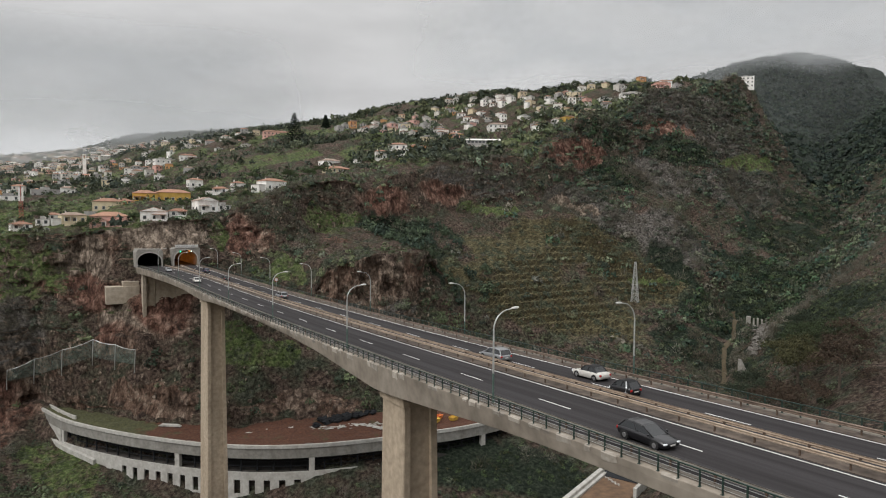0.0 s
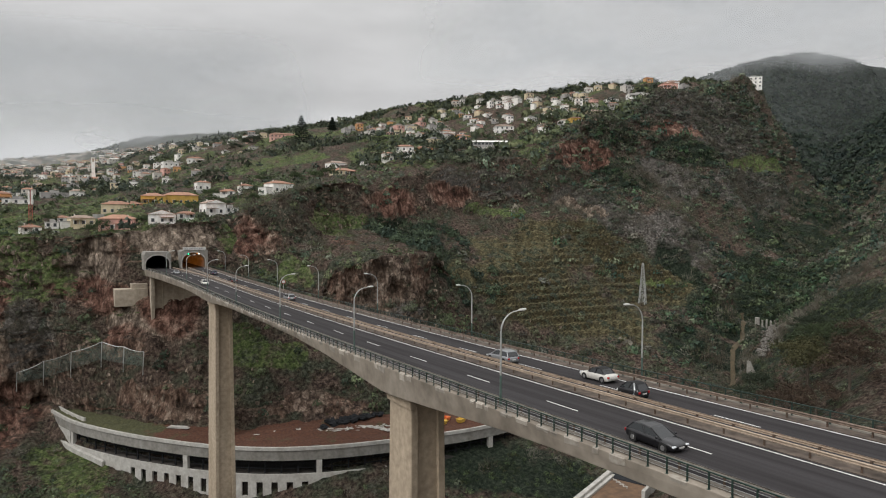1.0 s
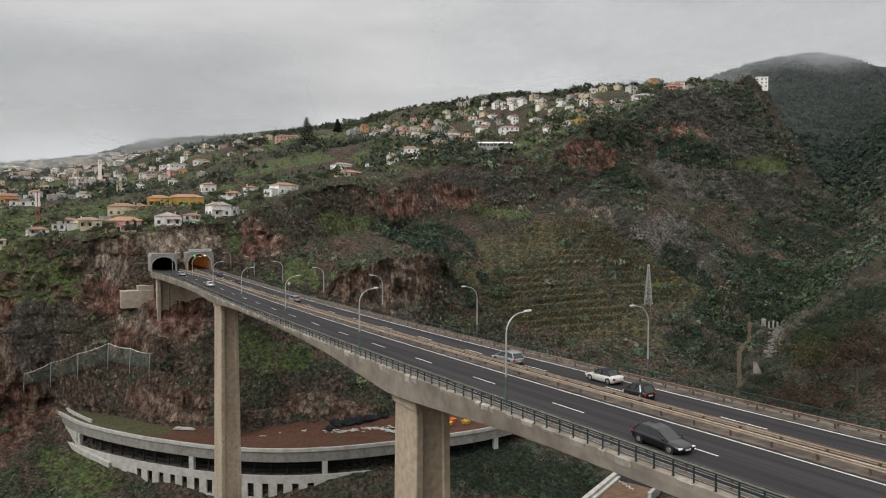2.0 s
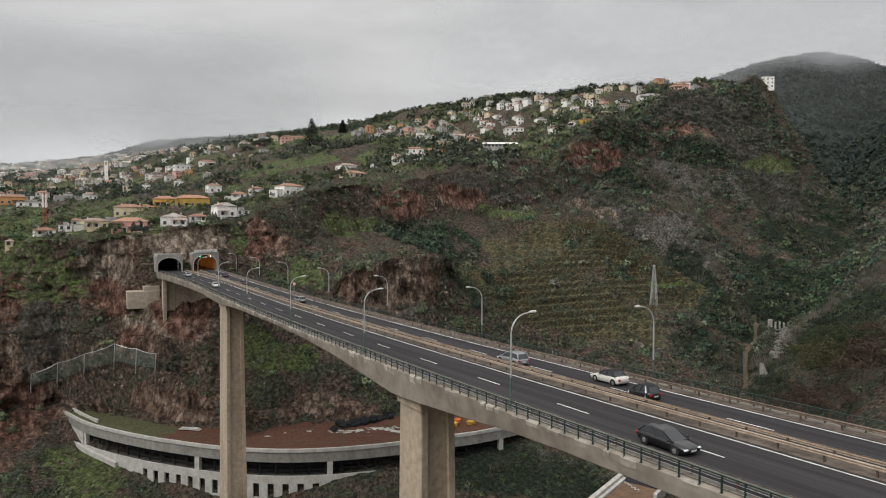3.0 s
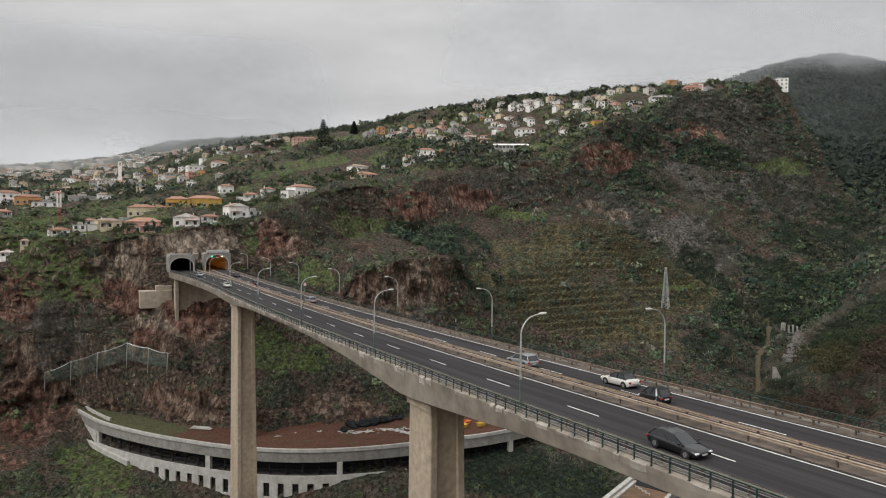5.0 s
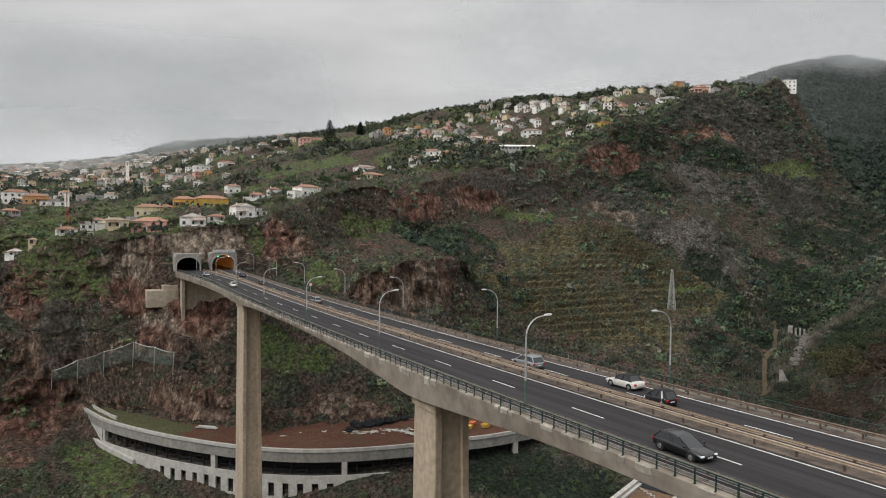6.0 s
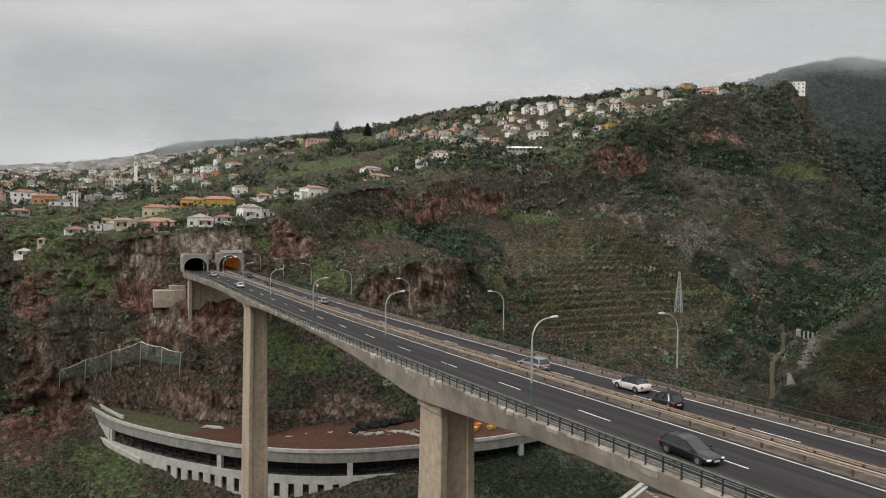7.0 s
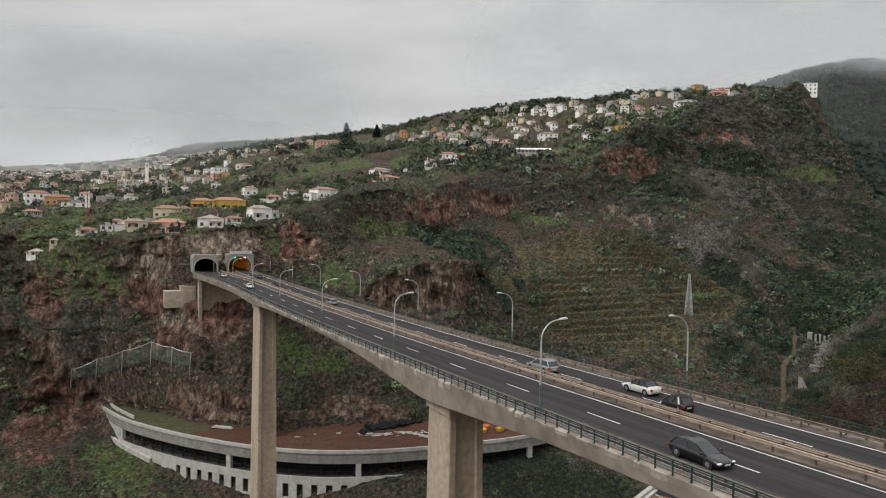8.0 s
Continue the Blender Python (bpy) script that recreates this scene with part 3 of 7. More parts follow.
def pier(x0, x1, y0, y1, foot):
    bm = bmesh.new()
    ym = (y0 + y1) / 2
    top = deck_z(ym) - girder_depth(ym) + 0.3
    rows = []
    for z, grow in ((top, 0.0), (top - 1.3, 0.0), (top - 1.31, -0.25), (foot, 0.55)):
        a, b, c, d = x0 - grow, x1 + grow, y0 - grow, y1 + grow
        s, r = 0.12, 0.85
        # a plate-like shaft: the side faces stand out from a recessed front
        rows.append([(a, c + s, z), (a + s, c, z), (a + r, c, z), (a + r + 0.02, c + 0.5, z), (b - r - 0.02, c + 0.5, z), (b - r, c, z), (b - s, c, z), (b, c + s, z),
                     (b, d - s, z), (b - s, d, z), (a + s, d, z), (a, d - s, z)])
    vs = loft(bm, rows, closed=True)
    bm.faces.new(vs[0])
    bm.faces.new(vs[-1])
    bmesh.ops.recalc_face_normals(bm, faces=bm.faces)
    part("pier", bm, M["concrete"], bridge, "tall rectangular concrete pier with a recessed front")


pier(-4.3, 0.55, 30.9, 36.7, -92)
pier(-3.4, 1.25, 134.8, 143.2, -95)
pier(7.8, 11.0, 50.0, 55.0, -92)
pier(10.4, 13.0, 189.0, 200.0, -75)


# pale repairs along the top of the near edge beam
def repair_patches():
    r = random.Random(3)
    y = -58.0
    while y < 205:
        n = r.choice((1, 1, 2, 3))
        for _ in range(n):
            ln, drop = r.uniform(0.5, 1.9), r.uniform(0.18, 0.65)
            bm = bmesh.new()
            rows = []
            for q in (y, y + ln * 0.5, y + ln):
                z, d = deck_z(q), drop * r.uniform(0.75, 1.2)
                pts = [(-4.9, -0.13), (-5.12, -0.14), (-5.25, -0.25), (-5.2 + 0.04 * d, -0.26 - d), (-5.1, -0.26 - d), (-4.9, -0.3)]
                rows.append([(across(a, q), q + r.uniform(-0.1, 0.1), z + b) for a, b in pts])
            vs = loft(bm, rows, closed=True)
            bm.faces.new(vs[0])
            bm.faces.new(vs[-1])
            bmesh.ops.recalc_face_normals(bm, faces=bm.faces)
            part("repair_patch", bm, M["repair"], bridge)
            y += ln * r.uniform(1.05, 1.6)
        y += r.uniform(0.6, 4.6)


M["repair"] = weathered("pale_repair_mortar", (0.33, 0.295, 0.25), (0.52, 0.48, 0.42), 2.0, 0.4, 0.9, relief=0.01, vary=0.55)
repair_patches()


# ---- rails along the bridge ----
def follow(bm, profile_pts, y0, y1, step=4.0):
    """A bar of the given (x, z) outline that follows the deck."""
    rows = [[(across(px, y), y, deck_z(y) + pz) for px, pz in profile_pts] for y in stations(y0, y1, step)]
    vs = loft(bm, rows, closed=True)
    bm.faces.new(vs[0])
    bm.faces.new(vs[-1])
    bmesh.ops.recalc_face_normals(bm, faces=bm.faces)


def bar(x, z, w, h):
    return [(x - w / 2, z - h / 2), (x + w / 2, z - h / 2), (x + w / 2, z + h / 2), (x - w / 2, z + h / 2)]


def railing(x, label, y0, y1, base):
    ob = group("railing", pose(0, 0, 0), label, "railing")
    bm = bmesh.new()
    follow(bm, bar(x, base + 1.04, 0.10, 0.08), y0, y1)
    part("top_rail", bm, M["green_paint"], ob)
    for z in (0.92, 0.68, 0.44):
        bm = bmesh.new()
        follow(bm, bar(x, base + z - 0.12, 0.022, 0.022), y0, y1)
        part("middle_rail", bm, M["galvanised"] if x < 0 else M["green_paint"], ob)
    bm = bmesh.new()
    box(bm, (-0.04, -0.05, 0.0), (0.04, 0.05, 1.04))
    box(bm, (-0.09, -0.10, -0.02), (0.09, 0.10, 0.02))
    me = mesh_of("railing_post", bm, M["green_paint"])
    for y in stations(y0 + 0.3, y1 - 0.3, 1.53):
        piece("post", me, ob, pose(across(x, y), y, deck_z(y) + base))
    return ob


railing(-5.08, "dark green steel railing along the bridge edge", -60, 236, -0.17)
railing(13.75, "dark green steel railing along the far bridge edge", -60, 236, 0.0)


def wave(x, z, face):
    """Outline of a corrugated guardrail beam; face: the side it turns to the road."""
    out = [(0.0, -0.155), (0.075, -0.11), (0.075, -0.06), (0.0, 0.0), (0.075, 0.06), (0.075, 0.11), (0.0, 0.155)]
    front = [(x + face * a, z + b) for a, b in out]
    back = [(x + face * (a - 0.02), z + b) for a, b in reversed(out)]
    return front + back


def guardrail(x, face, label, y0, y1, material, lift=0.0):
    ob = group("guardrail", pose(0, 0, 0), label, "guardrail")
    bm = bmesh.new()
    follow(bm, wave(x + face * 0.1, 0.62 + lift, face), y0, y1)
    part("beam", bm, material, ob)
    bm = bmesh.new()
    box(bm, (-0.05, -0.06, -0.03), (0.05, 0.06, 0.56))
    box(bm, (0.0 if face > 0 else -0.12, -0.08, 0.5), (0.1 if face > 0 else 0.0, 0.08, 0.6))
    me = mesh_of("guardrail_post", bm, M["post_rust"])
    for y in stations(y0 + 0.5, y1 - 0.5, 3.2):
        piece("post", me, ob, pose(across(x, y), y, deck_z(y) + lift))
    return ob


M["post_rust"] = weathered("rusty_post", (0.07, 0.045, 0.032), (0.14, 0.10, 0.075), 5.0, 0.8, 0.8, 0.1, relief=0.0)
M["dull_rail"] = weathered("dull_rail_steel", (0.17, 0.155, 0.135), (0.26, 0.24, 0.21), 2.5, 0.5, 0.6, 0.2, relief=0.0)
M["brown_rail"] = weathered("brown_rail_steel", (0.13, 0.092, 0.07), (0.25, 0.19, 0.15), 2.5, 0.5, 0.6, 0.2, relief=0.0, worn=0.7)
M["grimy_verge"] = weathered("grimy_verge", (0.066, 0.052, 0.042), (0.150, 0.118, 0.095), 1.2, 0.3, 0.95, relief=0.02, worn=0.7)
guardrail(-4.4, 1, "dull grey steel guardrail inside the bridge railing", -60, 236, M["dull_rail"], -0.02)
guardrail(4.55, -1, "rust-stained beige guardrail on the central reserve", -60, 236, M["rusty_rail"])
guardrail(5.65, 1, "rust-stained beige guardrail on the central reserve", -60, 236, M["rusty_rail"])
guardrail(12.62, -1, "brown rusty guardrail along the outer lane", -60, 236, M["brown_rail"])
strip("central_reserve", 4.2, 6.0, 0.05, -60, 236, M["grimy_verge"], bridge, thick=0.1, label="dirty raised strip between the carriageways")
strip("verge", 12.05, 13.3, 0.05, -60, 236, M["grimy_verge"], bridge, thick=0.1, label="dirty strip beside the outer guardrail")


# ---- street lamps ----
def street_lamp(label):
    ob = group("street_lamp", pose(0, 0, 0), label, "street lamp", grp="lamps along the bridge")
    bm = bmesh.new()
    tube(bm, [(0, 0, 0), (0, 0, 0.5), (0, 0, 0.52), (0, 0, 2.6)], [0.13, 0.13, 0.1, 0.095], 10)
    part("pole", bm, M["green_pole"], ob, "green-painted lower pole")
    bm = bmesh.new()
    tube(bm, [(0, 0, 2.6), (0, 0, 6.4)], [0.09, 0.075], 10)
    part("upper_pole", bm, M["galvanised"], ob)
    bm = bmesh.new()
    pts = [(0, 0, 6.4)] + [(1.75 - 1.75 * math.cos(a), 0, 6.4 + 1.75 * math.sin(a)) for a in (math.pi / 2 * k / 8 for k in range(1, 9))] + [(2.05, 0, 8.2)]
    tube(bm, pts, [0.075 - 0.003 * i for i in range(len(pts))], 8)
    part("arm", bm, M["galvanised"], ob)
    bm = bmesh.new()
    rows = []
    for x, w, h in ((1.9, 0.06, 0.05), (2.05, 0.14, 0.09), (2.35, 0.17, 0.11), (2.65, 0.15, 0.08), (2.74, 0.08, 0.04)):
        z = 8.22 + (x - 1.9) * 0.06
        rows.append([(x, -w, z - 0.04), (x, w, z - 0.04), (x, w * 0.8, z + h * 0.6), (x, 0, z + h), (x, -w * 0.8, z + h * 0.6)])
    vs = loft(bm, rows, closed=True)
    bm.faces.new(vs[0])
    bm.faces.new(vs[-1])
    bmesh.ops.recalc_face_normals(bm, faces=bm.faces)
    head = part("lamp_head", bm, M["lamp_shell"], ob, "pale grey lamp head", smooth=False)
    bm = bmesh.new()
    box(bm, (2.1, -0.12, 8.14), (2.6, 0.12, 8.20), 0.02)
    part("lens", bm, M["lens"], head)
    return ob


M["green_pole"] = weathered("green_pole_paint", (0.06, 0.10, 0.085), (0.10, 0.15, 0.13), 5.0, 0.8, 0.5, relief=0.0)
M["lamp_shell"] = weathered("lamp_shell", (0.55, 0.55, 0.53), (0.7, 0.7, 0.68), 6.0, 0.9, 0.5, relief=0.0)
M["lens"] = weathered("lamp_lens", (0.5, 0.5, 0.48), (0.6, 0.6, 0.58), 6.0, 0.9, 0.15, relief=0.0)
LAMP = street_lamp("curved-arm galvanised street lamp at the bridge edge")
LAMP.matrix_basis = pose(across(-4.55, 13.8), 13.8, deck_z(13.8) + 0.12)
for y in (46.0, 78.4, 110.6, 142.3, 174.5, 207.0):
    copy_thing(LAMP, pose(across(-4.55, y), y, deck_z(y) + 0.12))
for y in (15.4, 47.8, 80.6, 113.3, 147.0, 179.5, 214.0):
    copy_thing(LAMP, pose(across(13.95, y), y - 0.02 * (y + 32), deck_z(y) - 0.3, 0, 0, 180))


# ---- tunnel portals ----
M["old_wall"] = weathered("old_retaining_wall", (0.33, 0.28, 0.22), (0.47, 0.41, 0.33), 0.8, 0.25, 0.9, relief=0.02, stretch=(1, 1, 0.3))
M["portal"] = weathered("portal_concrete", (0.23, 0.22, 0.20), (0.33, 0.315, 0.285), 1.0, 0.3, 0.9, relief=0.02, stretch=(1, 1, 0.2))
# near-black lining: the shade inside is put into the colour
M["tunnel_wall"] = weathered("shaded_lining", (0.035, 0.032, 0.03), (0.07, 0.062, 0.055), 0.6, 0.2, 0.9, relief=0.02)
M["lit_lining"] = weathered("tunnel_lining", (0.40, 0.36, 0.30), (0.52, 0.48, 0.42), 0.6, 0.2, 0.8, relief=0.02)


def glow(name, color, strength):
    m, t, b = nodes_of(name)
    b.inputs["Base Color"].default_value = (*color, 1)
    b.inputs["Emission Color"].default_value = (*color, 1)
    b.inputs["Emission Strength"].default_value = strength
    return m


def arch(x0, x1, z0, top, n=14, spring=0.42):
    """A half-oval opening on short upright sides."""
    zs, mid, r = z0 + (top - z0) * spring, (x0 + x1) / 2, (x1 - x0) / 2
    return [(x0, z0)] + [(mid - r * math.cos(math.pi * k / n), zs + (top - zs) * math.sin(math.pi * k / n)) for k in range(n + 1)] + [(x1, z0)]


def portal(name, x0, x1, top, ox0, ox1, otop, label, lining):
    z0, y0, y1 = -1.75, 239.2, 250.5
    ob = group(name, pose(0, 0, 0), label, "tunnel", "structure")
    a = arch(x0, x1, z0, top)
    # outer outline with as many points as the arch, on a frame with cut corners
    b = []
    mid = (x0 + x1) / 2
    for i, (x, z) in enumerate(a):
        if i in (0, len(a) - 1):
            b.append((ox0 if i == 0 else ox1, z0))
            continue
        dx, dz = x - mid, z - (z0 + 1.2)
        k = 1e9
        if abs(dx) > 1e-6:
            k = min(k, ((ox1 if dx > 0 else ox0) - mid) / dx)
        if dz > 1e-6:
            k = min(k, (otop - z0 - 1.2) / dz)
        b.append((mid + dx * k, z0 + 1.2 + dz * k))
    bm = bmesh.new()
    loft(bm, [[(x, y1, z) for x, z in b], [(x, y0, z) for x, z in b], [(x, y0, z) for x, z in a], [(x, y0 + 1.2, z) for x, z in a]])
    bmesh.ops.recalc_face_normals(bm, faces=bm.faces)
    part("portal_wall", bm, M["portal"], ob)
    bm = bmesh.new()
    rim = [(mid + (x - mid) * 1.07, z0 + (z - z0) * 1.06) for x, z in a]
    loft(bm, [[(x, y0, z) for x, z in rim], [(x, y0 - 0.18, z) for x, z in rim], [(x, y0 - 0.18, z) for x, z in a], [(x, y0, z) for x, z in a]])
    bmesh.ops.recalc_face_normals(bm, faces=bm.faces)
    part("arch_rim", bm, M["pale_concrete"], ob, "pale raised rim round the arch")
    bm = bmesh.new()
    loft(bm, [[(x, y, z) for x, z in a] for y in (y0 + 1.2, 255, 270, 300, 340)])
    bm.faces.new([bm.verts.new((x, 340, z)) for x, z in a])
    part("lining", bm, lining, ob)
    bm = bmesh.new()
    box(bm, (x0, 239.4, -2.4), (x1, 340, -1.42))
    part("tunnel_road", bm, M["asphalt"], ob)
    return ob


portal("tunnel_1", -6.75, 1.7, 3.8, -7.3, 2.3, 5.2, "dark tunnel mouth in a grey concrete portal", M["tunnel_wall"])
right_tunnel = portal("tunnel_2", 6.35, 15.0, 4.7, 5.7, 16.0, 5.6, "tunnel mouth lit orange inside, in a grey concrete portal", M["lit_lining"])
M["sodium"] = glow("sodium_lamp", (1.0, 0.36, 0.05), 2.2)
for y in range(243, 300, 6):
    for x in (8.6, 12.8):
        bm = bmesh.new()
        box(bm, (x - 0.15, y, 4.0), (x + 0.15, y + 1.2, 4.15), 0.03)
        part("tunnel_lamp", bm, M["sodium"], right_tunnel, "glowing orange tunnel lamp")
for y in (246, 258, 272):
    lamp = new("tunnel_light", bpy.data.lights.new("tunnel_light", "AREA"))
    lamp.data.energy, lamp.data.size, lamp.data.color = 95, 3.0, (1.0, 0.33, 0.05)
    lamp.matrix_world = look((10.7, y, 3.9), (10.7, y, -2), 0)


def sign_gantry():
    ob = group("sign_panel", pose(0, 0, 0), "long grey sign panel on top of the tunnel portal", "sign")
    bm = bmesh.new()
    box(bm, (6.6, 238.9, 5.65), (15.2, 239.15, 6.75), 0.04)
    part("panel", bm, M["lamp_shell"], ob)
    bm = bmesh.new()
    for x in (7.0, 9.6, 12.2, 14.8):
        box(bm, (x - 0.06, 239.15, 5.2), (x + 0.06, 239.3, 6.8))
    part("bracket", bm, M["galvanised"], ob)
    for k, x in enumerate((7.2, 8.0, 8.9, 9.7, 10.8, 11.6, 12.6, 13.4)):
        bm = bmesh.new()
        box(bm, (x, 238.84, 6.0), (x + 0.5, 238.9, 6.45))
        part("letter_bar", bm, M["galvanised"], ob)
    return ob


sign_gantry()
M["green_signal"] = glow("green_signal", (0.05, 0.9, 0.4), 1.6)
M["white_signal"] = glow("white_signal", (0.9, 0.95, 0.9), 1.2)
for x in (8.6, 12.6):
    ob = group("lane_signal", pose(x, 239.0, 3.75), "small lit lane signal under the tunnel arch", "traffic light", grp="lane signals")
    bm = bmesh.new()
    box(bm, (-0.4, -0.15, 0.0), (0.4, 0.15, 0.8), 0.03)
    part("case", bm, M["black"], ob)
    bm = bmesh.new()
    box(bm, (-0.26, -0.19, 0.14), (0.26, -0.15, 0.66), 0.02)
    part("light", bm, M["green_signal"] if x < 10 else M["white_signal"], ob, "lit signal face")


def slab_thing(name, lo, hi, material, label, category, kind="structure", bevel=0.08):
    bm = bmesh.new()
    box(bm, lo, hi, bevel)
    return tagged(mesh_object(name, bm, material), label, category, kind=kind)


# abutment under the deck end and the retaining wall beside it
def abutment():
    ob = group("abutment", pose(0, 0, 0), "stained concrete abutment under the bridge end", "abutment", "structure")
    bm = bmesh.new()
    box(bm, (-5.6, 235.4, -24), (13.5, 238.6, -3.4), 0.1)
    part("wall", bm, M["old_wall"], ob)
    for x, w, out in ((-5.7, 1.3, 1.6), (-1.6, 0.35, 0.4), (2.2, 0.35, 0.4), (6.0, 0.35, 0.4)):
        bm = bmesh.new()
        box(bm, (x, 235.4 - out, -24), (x + w, 235.4, -3.5), 0.08)
        part("buttress", bm, M["old_wall"], ob)
    return ob


abutment()
slab_thing("retaining_wall", (-17.4, 241.8, -15.6), (-5.8, 250, -9.0), M["old_wall"], "pale concrete retaining wall on the rock below the portal", "wall")
slab_thing("retaining_wall", (-11.6, 242.6, -9.0), (-5.8, 250, -7.2), M["old_wall"], "pale concrete retaining wall on the rock below the portal", "wall")


# ---- the covered lower road: a curved concrete gallery on the ledge ----
CURVE = [(-38.7, 255.4), (-32.6, 236.7), (-25.9, 223.6), (-17.9, 211.0), (-10.2, 200.5), (4.1, 184.0), (19.6, 171.4), (35.9, 163.6), (53.6, 158.9), (73.3, 155.9), (95.9, 154.7), (150.0, 160.0)]


def smooth_curve(points, step):
    """Evenly spaced points and normals along a spline through the given ones."""
    out = []
    pts = [Vector((*p, 0)) for p in points]
    for i in range(len(pts) - 1):
        a, b, c, d = pts[max(i - 1, 0)], pts[i], pts[i + 1], pts[min(i + 2, len(pts) - 1)]
        for k in range(24):
            u = k / 24
            out.append(0.5 * ((2 * b) + (c - a) * u + (2 * a - 5 * b + 4 * c - d) * u * u + (3 * b - a - 3 * c + d) * u ** 3))
    out.append(pts[-1])
    dist = [0.0]
    for p, q in zip(out, out[1:]):
        dist.append(dist[-1] + (q - p).length)
    n = int(dist[-1] / step)
    res = []
    for k in range(n + 1):
        s = dist[-1] * k / n
        p = Vector((np.interp(s, dist, [v.x for v in out]), np.interp(s, dist, [v.y for v in out]), 0))
        e = Vector((np.interp(min(s + 1, dist[-1]), dist, [v.x for v in out]), np.interp(min(s + 1, dist[-1]), dist, [v.y for v in out]), 0))
        f = Vector((np.interp(max(s - 1, 0), dist, [v.x for v in out]), np.interp(max(s - 1, 0), dist, [v.y for v in out]), 0))
        t = (e - f).normalized()
        res.append((p, t, Vector((-t.y, t.x, 0)), s))  # place, along, into the hill, length so far
    return res


GAL = smooth_curve(CURVE, 1.37)
TOP = -55.0
LOW = [g for g in GAL if g[0].x < 56]  # the lower storey runs into the hillside in the east
M["gallery_concrete"] = weathered("gallery_concrete", (0.185, 0.18, 0.165), (0.285, 0.275, 0.252), 0.8, 0.25, 0.9, relief=0.01, stretch=(1, 1, 0.3))
M["gallery_edge"] = weathered("gallery_edge", (0.38, 0.37, 0.345), (0.48, 0.47, 0.44), 1.2, 0.4, 0.9, relief=0.01)
M["red_earth"] = weathered("red_earth", (0.085, 0.045, 0.032), (0.14, 0.078, 0.055), 0.8, 0.08, 0.95, relief=0.12)


def sweep(bm, outline, rows, capped=True):
    """A solid of the given (inward, z) outline along gallery stations."""
    vs = loft(bm, [[(p + n * a + Vector((0, 0, z)))[:] for a, z in outline] for p, t, n, s in rows], closed=True)
    if capped:
        bm.faces.new(vs[0])
        bm.faces.new(vs[-1])
    bmesh.ops.recalc_face_normals(bm, faces=bm.faces)


gallery = group("road_gallery", pose(0, 0, 0), "curved pale concrete rockfall gallery over the lower road", "gallery", "structure")
bm = bmesh.new()
sweep(bm, [(0, TOP), (0.7, TOP), (0.7, TOP - 0.9), (0, TOP - 1.1)], GAL)
part("roof_edge", bm, M["gallery_edge"], gallery, "pale kerb along the roof edge")
bm = bmesh.new()
sweep(bm, [(2.4, TOP + 0.9), (3.0, TOP + 0.9), (3.0, TOP - 0.6), (2.4, TOP - 0.6)], GAL[:19])
part("upper_kerb", bm, M["gallery_edge"], gallery, "second pale kerb along the roof")
bm = bmesh.new()
sweep(bm, [(0.35, TOP - 0.7), (24, TOP - 0.5), (24, TOP - 1.6), (1.6, TOP - 2.2), (1.6, TOP - 4.2), (0.35, TOP - 4.4)], GAL)
part("roof_slab", bm, M["gallery_concrete"], gallery, "tall grey fascia under the roof")
# floor and back wall coloured dark to give the open storey its shade
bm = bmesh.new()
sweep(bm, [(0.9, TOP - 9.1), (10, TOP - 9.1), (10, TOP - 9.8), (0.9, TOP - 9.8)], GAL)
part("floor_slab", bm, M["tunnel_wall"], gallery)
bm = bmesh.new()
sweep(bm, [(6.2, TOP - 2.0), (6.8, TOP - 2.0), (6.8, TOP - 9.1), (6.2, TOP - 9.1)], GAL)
part("back_wall", bm, M["black"], gallery, "back wall of the gallery, black in place of shade")
# lower wall: bands above and below a row of tall openings
bm = bmesh.new()
sweep(bm, [(0.3, TOP - 8.8), (0.9, TOP - 8.8), (0.9, TOP - 11.3), (0.3, TOP - 11.3)], LOW)
part("upper_band", bm, M["gallery_edge"], gallery)
bm = bmesh.new()
sweep(bm, [(0.3, TOP - 15.8), (0.9, TOP - 15.8), (0.9, TOP - 24), (0.3, TOP - 24)], LOW)
part("lower_band", bm, M["gallery_edge"], gallery)
# dark backing that paints shade behind the lower openings
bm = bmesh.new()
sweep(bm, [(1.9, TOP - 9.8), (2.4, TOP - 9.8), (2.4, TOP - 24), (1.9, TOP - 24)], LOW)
part("dark_backing", bm, M["tunnel_wall"], gallery)
FINE = smooth_curve(CURVE, 0.69)
for i in range(2, len(FINE) - 8, 7):
    if FINE[i][0].x > 52:
        break
    bm = bmesh.new()
    sweep(bm, [(0.3, TOP - 11.3), (0.9, TOP - 11.3), (0.9, TOP - 15.8), (0.3, TOP - 15.8)], FINE[i : i + 5])
    part("wall_panel", bm, M["gallery_edge"], gallery)
    if FINE[i][0].x < -20:
        bm = bmesh.new()
        sweep(bm, [(0.36, TOP - 11.3), (0.86, TOP - 11.3), (0.86, TOP - 15.8), (0.36, TOP - 15.8)], FINE[i + 4 : i + 8])
        part("wall_panel", bm, M["gallery_edge"], gallery)
# the closed west end, and the sloping kerb where the wall meets the ground
west = min(range(len(GAL)), key=lambda k: abs(GAL[k][0].x + 33.4))
bm = bmesh.new()
sweep(bm, [(0.36, TOP - 4.2), (0.88, TOP - 4.2), (0.88, TOP - 8.85), (0.36, TOP - 8.85)], GAL[: west + 1])
part("end_wall", bm, M["gallery_edge"], gallery, "closed pale end wall")
bm = bmesh.new()
rows = []
